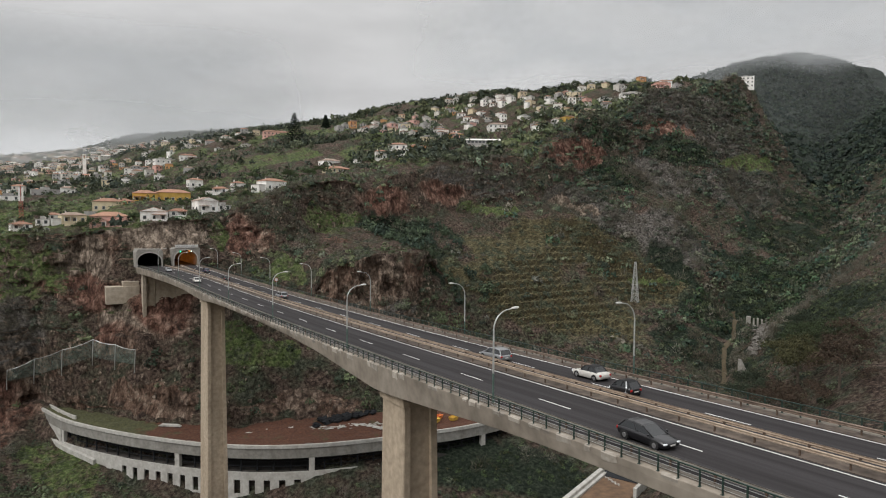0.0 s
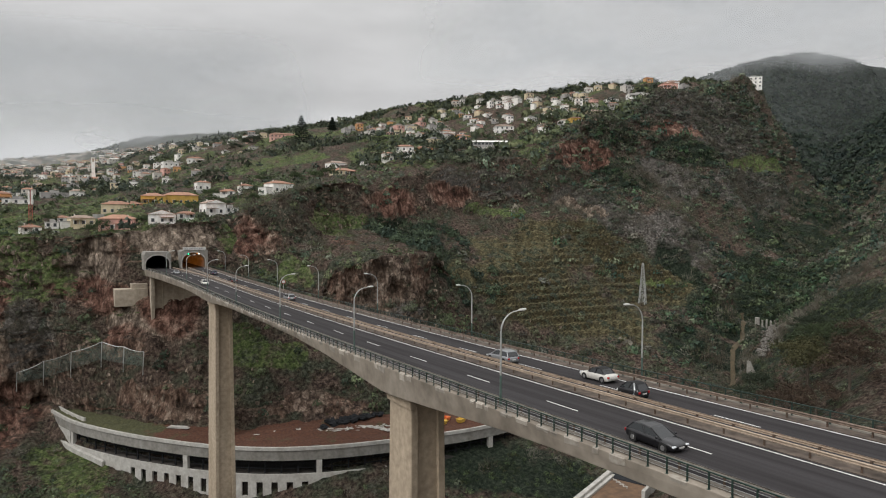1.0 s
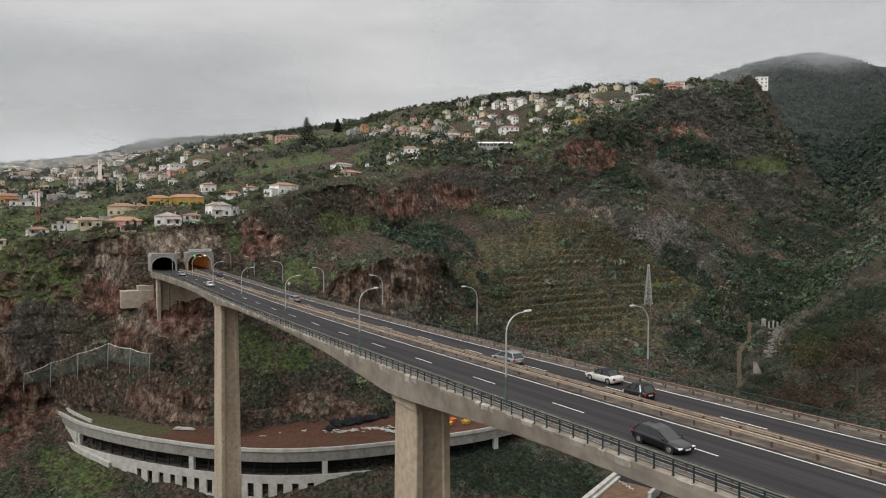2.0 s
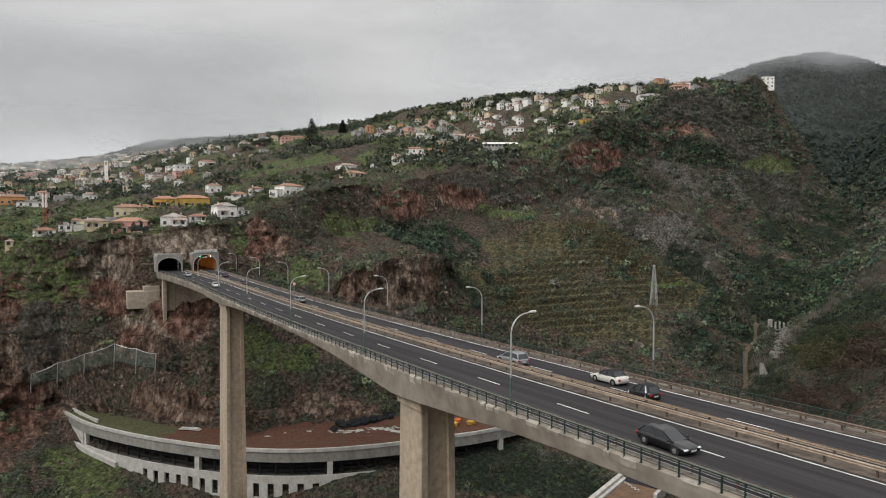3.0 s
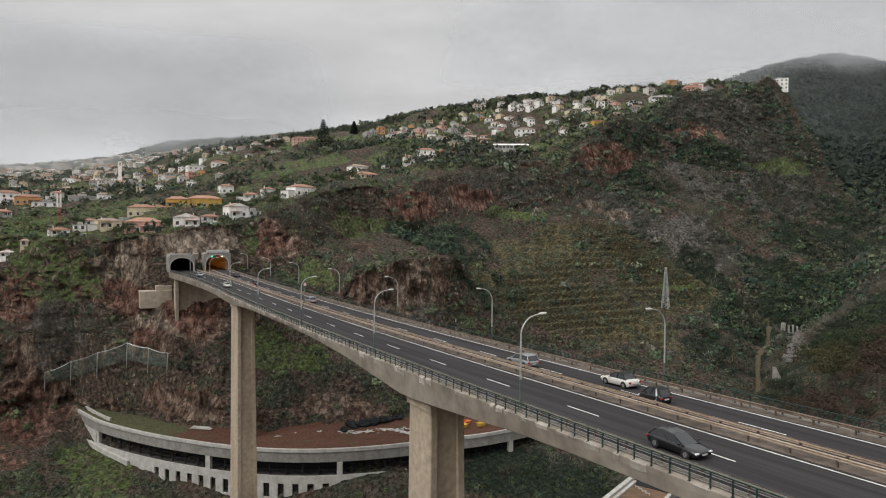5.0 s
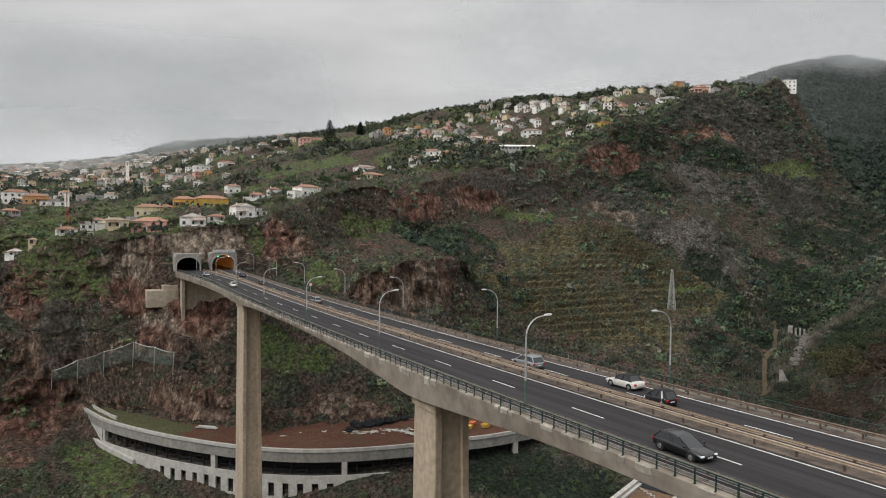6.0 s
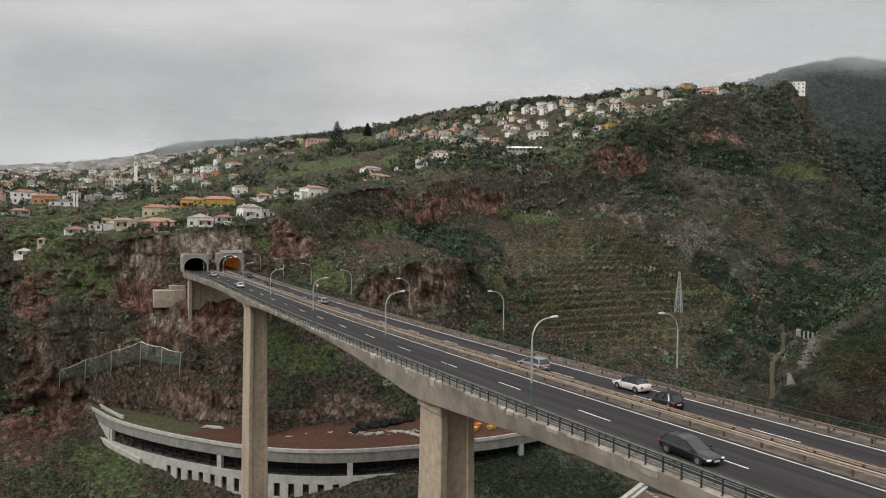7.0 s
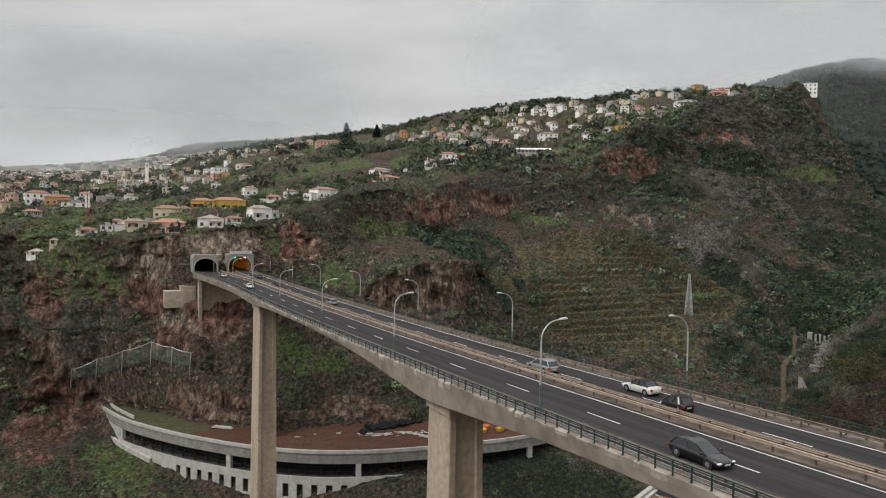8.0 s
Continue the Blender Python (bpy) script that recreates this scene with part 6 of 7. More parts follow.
def greenhouse():
    """A long pale shed on a retaining wall."""
    x, y = 229, 346
    z = surface(x, y - 4) + 1.0
    ob = group("long_shed", pose(x, y, z, 0, 0, -30), "long pale shed with a light metal roof on a stone wall", "shed")
    bm = bmesh.new()
    box(bm, (-12, -3.5, -4), (12, 3.5, 2.4), 0.05)
    part("wall", bm, M["grey_wall"], ob)
    bm = bmesh.new()
    rows = [[(xx, -4, 2.4), (xx, -2.5, 3.4), (xx, 0, 3.9), (xx, 2.5, 3.4), (xx, 4, 2.4)] for xx in (-12.4, 12.4)]
    vs = loft(bm, rows)
    bm.faces.new(vs[0])
    bm.faces.new(list(reversed(vs[1])))
    part("roof", bm, M["white_wall"], ob, "pale metal roof")
    for k in range(9):
        bm = bmesh.new()
        box(bm, (-11 + k * 2.6, -3.56, 0.6), (-9.2 + k * 2.6, -3.4, 2.0))
        part("window", bm, M["window"], ob)
    bm = bmesh.new()
    box(bm, (-18, -5.5, -6), (20, -4.6, -1.4), 0.1)
    part("terrace_wall", bm, M["pale_concrete"], ob, "pale stone terrace wall")
    return ob


greenhouse()


# ---- trees that stand alone ----
M["bark"] = weathered("bark", (0.07, 0.055, 0.042), (0.14, 0.115, 0.09), 3.0, 0.6, 0.95, relief=0.03)


def leafy(name, tris, tint, parent):
    me = bpy.data.meshes.new(name)
    v = np.concatenate(tris).reshape(-1, 3)
    n = len(v) // 3
    me.from_pydata(v.tolist(), [], np.arange(3 * n).reshape(-1, 3).tolist())
    at = me.attributes.new("tint", "FLOAT_COLOR", "FACE")
    at.data.foreach_set("color", np.tile(np.array([*tint, 1.0], dtype=np.float32), n))
    me.materials.append(M["leaves"])
    ob = new(name, me)
    ob.parent = parent
    return ob


def crown_tree(x, y, height, spread, tint, label, seed):
    r = np.random.default_rng(seed)
    z = surface(x, y) - 0.3
    ob = group("tree", pose(x, y, z), label, "tree")
    bm = bmesh.new()
    tube(bm, [(0, 0, -0.5), (0.1, 0.05, height * 0.3), (0.0, 0.2, height * 0.7)], [0.05 * spread + 0.1, 0.04 * spread + 0.07, 0.06], 8)
    limbs = []
    for k in range(7):
        a, u = 0.9 * k + r.uniform(-0.3, 0.3), r.uniform(0.25, 0.6)
        tip = (spread * 0.75 * math.cos(a), spread * 0.75 * math.sin(a), height * r.uniform(0.5, 0.85))
        tube(bm, [(0, 0.1, height * u * 0.8), (tip[0] * 0.5, tip[1] * 0.5, (height * u + tip[2]) / 2), tip], [0.09, 0.06, 0.03], 5)
        limbs.append(tip)
    part("trunk", bm, M["bark"], ob)
    tris = []
    for tip in limbs + [(0, 0, height * 0.85), (spread * 0.3, -spread * 0.3, height * 0.75), (-spread * 0.3, spread * 0.2, height * 0.7)]:
        for _ in range(2):
            t = bush_template(270, 0.75, 0.09) * spread * r.uniform(0.34, 0.52)
            tris.append(t + np.array(tip) + r.normal(0, spread * 0.12, 3))
    leafy("crown", tris, tint, ob)
    return ob


def tiered_pine(x, y, height, label):
    """A tall conifer with separate level tiers of branches."""
    z = surface(x, y) - 0.5
    ob = group("pine_tree", pose(x, y, z), label, "tree")
    bm = bmesh.new()
    tube(bm, [(0, 0, 0), (0, 0, height * 0.5), (0, 0, height)], [0.4, 0.25, 0.04], 8)
    part("trunk", bm, M["bark"], ob)
    for k in range(13):
        u = 0.16 + 0.83 * k / 12
        reach_r = (1.06 - u) * height * 0.36 * (0.85 + 0.15 * (k % 2)) + 0.3
        tris = []
        for b in range(8):
            a = b * math.pi / 4 + 0.4 * k
            for s in np.linspace(0.3, 1.0, 7):
                c = np.array([[reach_r * s * math.cos(a), reach_r * s * math.sin(a), u * height + 0.22 * reach_r * s * s]]) + rng.normal(0, 0.12, (5, 3))
                tris.append(leaves_at(c, np.tile([[0, 0, 1.0]], (5, 1)) + rng.normal(0, 0.4, (5, 3)), 0.75))
        leafy("branch_tier", tris, (0.026, 0.04, 0.026), ob)
    return ob


tiered_pine(148, 510, 26, "tall tiered Norfolk pine standing above the fields")
tiered_pine(196, 560, 14, "smaller tiered conifer under the ridge")
DARK, OLIVE, RUST, FRESH = (0.036, 0.047, 0.030), (0.062, 0.060, 0.028), (0.060, 0.042, 0.030), (0.045, 0.060, 0.030)
BANK = {DARK: "dark green tree", OLIVE: "olive-green tree", RUST: "rusty-brown leafed tree", FRESH: "fresh green tree"}
crown_tree(124, 575, 14, 10, DARK, "broad dark evergreen tree on the upland", 1)
crown_tree(112, 590, 9, 6, DARK, "round dark evergreen tree on the upland", 2)
for i, (x, y, h, s, c) in enumerate((
    (148, 80, 12, 7, RUST), (163, 92, 9, 6, DARK), (172, 86, 15, 9, OLIVE), (190, 96, 13, 8, OLIVE), (141, 66, 11, 6, RUST),
    (208, 106, 12, 7, FRESH), (186, 112, 9, 6, DARK), (170, 106, 9, 5, DARK), (222, 112, 12, 7, FRESH), (240, 122, 11, 6, DARK), (152, 63, 15, 8, RUST), (196, 86, 14, 8, FRESH), (176, 72, 15, 7, RUST))):
    crown_tree(x, y, h, s, c, BANK[c] + " on the near bank of the ravine", 10 + i)
for i, (x, y, h, s) in enumerate(((-20, 268, 5, 3.5), (-4, 268, 4, 3), (17, 272, 5, 4), (29, 284, 6, 4.5), (45, 278, 4, 3), (72, 296, 6, 4), (84, 300, 5, 4), (-38, 304, 5, 3.5), (96, 318, 6, 4), (36, 330, 6, 4.5), (-24, 282, 4, 3), (60, 318, 6, 4))):
    crown_tree(x, y, h, s, (0.05, 0.072, 0.03), "garden tree beside the cliff-edge houses", 40 + i)


# ---- power line pylon, radio mast ----
def lattice(bm, base, top, height, bays, r):
    prev = None
    for k in range(bays + 1):
        u = k / bays
        w = base + (top - base) * u
        ring = [(-w, -w, height * u), (w, -w, height * u), (w, w, height * u), (-w, w, height * u)]
        if prev:
            for i in range(4):
                j = (i + 1) % 4
                tube(bm, [prev[i], ring[i]], r, 4, False)
                tube(bm, [prev[i], ring[j]], r * 0.6, 3, False)
                tube(bm, [prev[j], ring[i]], r * 0.6, 3, False)
                tube(bm, [ring[i], ring[j]], r * 0.6, 3, False)
        prev = ring


def pylon(x, y):
    z = surface(x, y) - 0.5
    ob = group("power_pylon", pose(x, y, z, 0, 0, 25), "grey steel lattice power pylon on the slope", "pylon")
    bm = bmesh.new()
    lattice(bm, 1.7, 0.35, 21.5, 9, 0.13)
    part("lattice_tower", bm, M["galvanised"], ob)
    tips = []
    for zz, w in ((16.5, 2.4), (18.6, 2.0), (20.6, 1.6)):
        bm = bmesh.new()
        tube(bm, [(-w, 0, zz), (0, 0, zz + 0.35), (w, 0, zz)], 0.1, 5)
        part("cross_arm", bm, M["galvanised"], ob)
        tips += [(-w, zz), (w, zz)]
    return ob, z, tips


pyl, pz, tips = pylon(227, 204)
for dx, zz in tips:
    ob = group("power_cable", pose(0, 0, 0), "thin dark power cable sagging across the ravine", "cable", grp="power cables")
    bm = bmesh.new()
    a, b = Vector((227 + dx * 0.9, 204 + dx * 0.4, pz + zz)), Vector((560 + dx, 250 - dx, 92 + zz))
    pts = [a.lerp(b, u) - Vector((0, 0, 18 * 4 * u * (1 - u))) for u in (k / 24 for k in range(25))]
    tube(bm, pts, 0.035, 3)
    part("wire", bm, M["dark_steel"], ob)


def radio_mast(x, y, height):
    z = surface(x, y) - 0.3
    ob = group("radio_mast", pose(x, y, z), "red and white lattice radio mast with white panels", "mast")
    bm = bmesh.new()
    lattice(bm, 0.8, 0.7, height * 0.6, 7, 0.1)
    part("lower_lattice", bm, M["red_paint"], ob, "red painted lattice")
    bm = bmesh.new()
    for a in (-0.6, 0.6):
        box(bm, (a - 0.35, -0.7, height * 0.6), (a + 0.35, -0.4, height * 0.95), 0.03)
    part("antenna_panel", bm, M["white_wall"], ob, "white antenna panels")
    bm = bmesh.new()
    tube(bm, [(0, 0, height * 0.6), (0, 0, height)], 0.14, 6)
    part("top_pole", bm, M["red_paint"], ob)


M["red_paint"] = weathered("red_mast_paint", (0.30, 0.07, 0.05), (0.42, 0.12, 0.09), 4.0, 0.6, 0.7, relief=0.0)
radio_mast(-45, 306, 17)


# ---- rockfall fence above the gallery ----
def rock_fence():
    ob = group("rockfall_fence", pose(0, 0, 0), "green wire-mesh rockfall fence on leaning steel posts", "fence")
    spots = [(-49.7, 259.9, -45.2), (-41.0, 259.1, -43.9), (-32.1, 248.5, -39.7), (-22.3, 241.0, -35.4), (-15.5, 233.7, -36.5), (-9.7, 226.2, -36.8)]
    tops, feet = [], []
    for i, (x, y, z) in enumerate(spots):
        h = (5.0, 7.2, 7.4, 7.3, 7.0, 6.2)[i]
        bm = bmesh.new()
        tube(bm, [(x, y + 0.5, z - 2.5), (x, y, z), (x + 0.3, y - 0.6, z + h)], 0.16, 6)
        part("post", bm, M["galvanised"], ob)
        tops.append(Vector((x + 0.3, y - 0.6, z + h)))
        feet.append(Vector((x, y, z + 0.8)))
    for i in range(len(spots) - 1):
        bm = bmesh.new()
        for k in range(29):
            u = k / 28
            sag = 0.5 * 4 * u * (1 - u)
            tube(bm, [feet[i].lerp(feet[i + 1], u), tops[i].lerp(tops[i + 1], u) - Vector((0, 0, sag))], 0.034, 3, False)
        for k in range(18):
            v = k / 17
            pts = [feet[i].lerp(feet[i + 1], u).lerp(tops[i].lerp(tops[i + 1], u) - Vector((0, 0, 2 * u * (1 - u))), v) for u in (0, 0.25, 0.5, 0.75, 1)]
            tube(bm, pts, 0.034, 3, False)
        part("wire_mesh", bm, M["net"], ob)
        bm = bmesh.new()
        tube(bm, [tops[i].lerp(tops[i + 1], u) - Vector((0, 0, 2 * u * (1 - u))) for u in (0, 0.2, 0.4, 0.6, 0.8, 1)], 0.1, 5)
        part("top_cable", bm, M["galvanised"], ob)
    return ob


M["net"] = weathered("green_wire_net", (0.10, 0.14, 0.12), (0.17, 0.21, 0.18), 4.0, 0.5, 0.7, relief=0.0)
rock_fence()


# ---- stream works, track, basin ----
def on_ground(points, step):
    out = []
    for (x0, y0), (x1, y1) in zip(points, points[1:]):
        n = max(1, int(math.hypot(x1 - x0, y1 - y0) / step))
        out += [(x0 + (x1 - x0) * k / n, y0 + (y1 - y0) * k / n) for k in range(n)]
    return out + [points[-1]]


def dirt_track():
    pts = on_ground([(300, 196), (286, 184), (268, 174), (256, 166), (240, 160), (231, 154), (222, 147), (214, 142), (205, 136)], 2.5)
    rows = []
    for i, (x, y) in enumerate(pts):
        a, b = pts[max(i - 1, 0)], pts[min(i + 1, len(pts) - 1)]
        t = Vector((b[0] - a[0], b[1] - a[1], 0)).normalized()
        n = Vector((-t.y, t.x, 0))
        w = 0.8 + 0.4 * noise.noise(Vector((x * 0.2, y * 0.2, 1)))
        mid = surface(x, y) + 0.25
        rows.append([(x + n.x * w * k, y + n.y * w * k, max(mid, surface(x + n.x * w * k, y + n.y * w * k) + 0.2) - (0.3 if abs(k) > 1 else 0)) for k in (-1.4, -0.8, 0, 0.8, 1.4)])
    bm = bmesh.new()
    loft(bm, rows)
    bmesh.ops.recalc_face_normals(bm, faces=bm.faces)
    return tagged(mesh_object("dirt_track", bm, M["track_earth"], True), "narrow brown dirt track down to the stream", "track", kind="structure")


M["track_earth"] = weathered("track_earth", (0.048, 0.042, 0.023), (0.092, 0.068, 0.040), 1.0, 0.2, 0.95, relief=0.05)
M["pale_rock"] = weathered("pale_stream_rock", (0.10, 0.093, 0.084), (0.21, 0.195, 0.175), 1.2, 0.2, 0.9, relief=0.1)
dirt_track()


M["weir_concrete"] = weathered("weathered_weir_concrete", (0.21, 0.20, 0.18), (0.34, 0.325, 0.295), 1.0, 0.3, 0.9, relief=0.02)


def comb_dam(x, y):
    z = surface(x, y)
    ob = group("comb_dam", pose(x, y, z, 0, 0, -60) @ Matrix.Scale(0.72, 4), "pale concrete comb dam with upright teeth in the stream bed", "dam", "structure")
    bm = bmesh.new()
    box(bm, (-7, -1.2, -3), (7, 1.2, 1.5), 0.15)
    part("sill", bm, M["weir_concrete"], ob)
    for k in range(5):
        bm = bmesh.new()
        box(bm, (-5.6 + k * 2.7, -0.7, 1.5), (-4.4 + k * 2.7, 0.7, 6.4 + 0.5 * (k % 2)), 0.1)
        part("tooth", bm, M["weir_concrete"], ob)
    bm = bmesh.new()
    box(bm, (-10, -1.4, -3), (-7, 1.4, 8.0), 0.2)
    part("wing_wall", bm, M["weir_concrete"], ob)


comb_dam(284, 169)


def stream_wall(x, y):
    z = surface(x, y)
    ob = group("stream_wall", pose(x, y, z, 0, 0, -50) @ Matrix.Scale(0.75, 4), "pale wedge-shaped concrete wall beside the stream", "wall", "structure")
    bm = bmesh.new()
    v = [bm.verts.new(p) for p in ((-3, -1, -3), (4, -1, -3), (4, 1, -3), (-3, 1, -3), (-3, -0.8, 8.5), (-1.2, -0.8, 8.2), (-1.2, 0.8, 8.2), (-3, 0.8, 8.5))]
    for f in ((0, 1, 5, 4), (1, 2, 6, 5), (2, 3, 7, 6), (3, 0, 4, 7), (4, 5, 6, 7), (3, 2, 1, 0)):
        bm.faces.new([v[i] for i in f])
    part("slab", bm, M["weir_concrete"], ob)


stream_wall(219, 136)


def boulders(name, spots, lo, hi, material, label, lift=0.0):
    tris = []
    for x, y, z in spots:
        t = ROCKS[int(rng.integers(0, len(ROCKS)))] * rng.uniform(lo, hi) * np.array([1.2, 0.9, 0.7])
        tris.append(t + np.array([x, y, z + lift]))
    v = np.concatenate(tris).reshape(-1, 3)
    me = bpy.data.meshes.new(name)
    me.from_pydata(v.tolist(), [], np.arange(len(v)).reshape(-1, 3).tolist())
    me.materials.append(material)
    return tagged(new(name, me), label, "rocks", kind="stuff")


bed = []
for x, y in on_ground([(282, 164), (270, 158), (258, 152), (246, 146), (236, 142)], 1.6):
    for _ in range(4):
        a, b = x + rng.normal(0, 2.2), y + rng.normal(0, 2.2)
        bed.append((a, b, surface(a, b)))
boulders("stream_boulders", bed, 0.6, 1.9, M["pale_rock"], "pale boulders in the steep stream bed", 0.3)


def basin():
    """Works in the valley: stepped concrete walls round a flooded muddy floor."""
    ob = group("settling_basin", pose(127, 127.5, -71, 0, 0, 203.2), "unfinished concrete basin with muddy floor below the bridge", "basin", "structure")
    bm = bmesh.new()
    box(bm, (0.2, 1.4, -4), (32, 14.6, 0.5))
    part("muddy_floor", bm, M["mud"], ob, "orange-brown muddy floor")
    for lo, hi, name in (((-1.2, -1.4, -5), (32, 0.2, 2.2), "basin_wall"), ((0.2, 0.2, -5), (32, 1.4, 1.3), "wall_step"), ((1.0, 14.6, -4), (13, 15.8, 3.0), "basin_wall")):
        bm = bmesh.new()
        box(bm, lo, hi, 0.12)
        part(name, bm, M["gallery_edge"], ob)
    # a dark sheet over the sloping end
    bm = bmesh.new()
    rows = []
    for k in range(15):
        y = 0.4 + k
        rows.append([(x, y, z + 0.22 * noise.noise(Vector((x, y * 0.7, 2)))) for x, z in ((-1.5, 1.9), (0.0, 1.6), (1.4, 1.1), (2.8, 0.62), (2.8, 0.0), (-1.5, 0.0))])
    vs = loft(bm, rows, closed=True)
    bm.faces.new(vs[0])
    bm.faces.new(vs[-1])
    bmesh.ops.recalc_face_normals(bm, faces=bm.faces)
    part("cover_sheet", bm, M["dark_steel"], ob, "dark sheet held down by stones")
    return ob.matrix_basis


M["mud"] = weathered("wet_mud", (0.105, 0.062, 0.036), (0.19, 0.115, 0.066), 0.5, 0.25, 0.35, relief=0.01)
at_basin = basin()
boulders("basin_stones", [tuple(at_basin @ Vector((-0.9 + 0.2 * math.sin(3 * k), 1.0 + 0.75 * k, 2.0))) for k in range(13)] + [tuple(at_basin @ Vector((3.6 + 0.5 * math.sin(2 * k) + 0.35 * k, 1.9 + 0.5 * k, 0.7))) for k in range(14)], 0.22, 0.42, M["gallery_edge"], "rows of pale stones in the basin")

# ---- leftovers on the gallery roof ----
def strips(name, spots, material, label):
    """Crumpled pale sheets and broken slabs, long and flat."""
    tris = []
    for x, y, z in spots:
        turn, k = rng.normal(-0.35, 0.5), rng.uniform(0.25, 0.6)
        t = ROCKS[int(rng.integers(0, len(ROCKS)))] * k * np.array([rng.uniform(1.5, 4.0), 0.8, 0.35])
        c, q = math.cos(turn), math.sin(turn)
        t = np.stack([t[..., 0] * c - t[..., 1] * q, t[..., 0] * q + t[..., 1] * c, t[..., 2]], -1)
        tris.append(t + np.array([x, y, z]))
    v = np.concatenate(tris).reshape(-1, 3)
    me = bpy.data.meshes.new(name)
    me.from_pydata(v.tolist(), [], np.arange(len(v)).reshape(-1, 3).tolist())
    me.materials.append(material)
    return tagged(new(name, me), label, "rubble", kind="stuff")


rub = []
for k in range(34):
    u = k / 33
    rub.append((40 + 24 * u + rng.normal(0, 0.9), 178.5 - 8 * u + rng.normal(0, 0.9), TOP + 0.35))
for k in range(26):
    u = k / 25
    rub.append((57 + 5 * u + rng.normal(0, 0.5), 174 - 10 * u + rng.normal(0, 0.6), TOP + 0.35))
for k in range(8):
    rub.append((rng.uniform(18, 40), rng.uniform(182, 190), TOP + 0.35))
strips("rubble", rub, M["gallery_edge"], "pale crumpled sheeting and broken concrete on the gallery roof")
boulders("rubble", [(52 + rng.normal(0, 4.5), 181 + rng.normal(0, 1.0), TOP + 0.6 + rng.uniform(0, 1.6)) for _ in range(60)], 0.7, 1.7, M["dark_steel"], "dark heap of tarpaulin and stones against the cliff")


def plank_stack(x, y, turn):
    ob = group("panel_stack", pose(x, y, TOP + 0.3, 0, 0, turn), "stack of pale boards lying on the gallery roof", "boards")
    for k in range(3):
        bm = bmesh.new()
        box(bm, (-4 + 0.4 * k, -0.8, 0.22 * k), (4 - 0.5 * k, 0.8, 0.22 * k + 0.18), 0.02)
        part("board", bm, M["gallery_edge"], ob)


plank_stack(-1, 206, -40)
plank_stack(70, 166, -5)


def work_bin(x, y, mat, label):
    ob = group("work_container", pose(x, y, TOP + 0.2, 0, 0, 20), label, "container")
    bm = bmesh.new()
    v = []
    for z, w, l in ((0, 0.8, 1.2), (1.3, 1.1, 1.7)):
        v.append([(-l, -w, z), (l, -w, z), (l, w, z), (-l, w, z)])
    vs = loft(bm, v, closed=True)
    bm.faces.new(list(reversed(vs[0])))
    part("tub", bm, M[mat], ob)
    bm = bmesh.new()
    tube(bm, [(-1.7, -1.1, 1.3), (1.7, -1.1, 1.3), (1.7, 1.1, 1.3), (-1.7, 1.1, 1.3), (-1.7, -1.1, 1.3)], 0.07, 5)
    part("rim", bm, M[mat], ob)


M["site_yellow"] = weathered("site_yellow", (0.55, 0.36, 0.06), (0.68, 0.46, 0.10), 3.0, 0.6, 0.6, relief=0.0)
M["site_orange"] = weathered("site_orange", (0.60, 0.16, 0.05), (0.72, 0.24, 0.08), 3.0, 0.6, 0.6, relief=0.0)
work_bin(80, 163, "site_yellow", "yellow work container on the gallery roof")
work_bin(83, 166, "site_orange", "orange work container on the gallery roof")
work_bin(87, 162, "site_yellow", "yellow work container on the gallery roof")


# ---- vehicles on the carriageways ----
def car_paint(name, col, rough=0.3, metal=0.0):
    m, t, b = nodes_of(name)
    dirt = ramp(t, noise_node(t, 3.0, 4.0), ((0.35, tuple(0.86 * c for c in col)), (0.65, col)))
    t.links.new(dirt, b.inputs["Base Color"])
    b.inputs["Roughness"].default_value, b.inputs["Metallic"].default_value = rough, metal
    b.inputs["Coat Weight"].default_value = 0.4
    b.inputs["Coat Roughness"].default_value = 0.12
    return m


M["car_black"] = car_paint("black_car_paint", (0.012, 0.012, 0.014))
M["car_silver"] = car_paint("silver_car_paint", (0.34, 0.35, 0.36), 0.35, 0.5)
M["car_white"] = car_paint("white_car_paint", (0.70, 0.68, 0.63))
M["car_blue"] = car_paint("dark_blue_car_paint", (0.03, 0.035, 0.08))
M["soft_top"] = weathered("black_fabric", (0.012, 0.012, 0.013), (0.022, 0.022, 0.023), 20.0, 1.0, 0.95, relief=0.003)
M["car_glass"] = car_paint("car_glass", (0.02, 0.023, 0.025), 0.06)
M["tyre"] = weathered("tyre_rubber", (0.012, 0.012, 0.012), (0.022, 0.022, 0.022), 10.0, 1.0, 0.9, relief=0.0)
M["rim"] = weathered("alloy_rim", (0.35, 0.35, 0.36), (0.5, 0.5, 0.5), 8.0, 1.0, 0.35, 0.8, relief=0.0)
M["headlight"] = glow("headlight", (0.75, 0.78, 0.8), 0.1)
M["tail_light"] = car_paint("tail_light", (0.45, 0.02, 0.02), 0.2)
M["plate"] = weathered("number_plate", (0.6, 0.6, 0.58), (0.7, 0.7, 0.68), 6.0, 1.0, 0.6, relief=0.0)


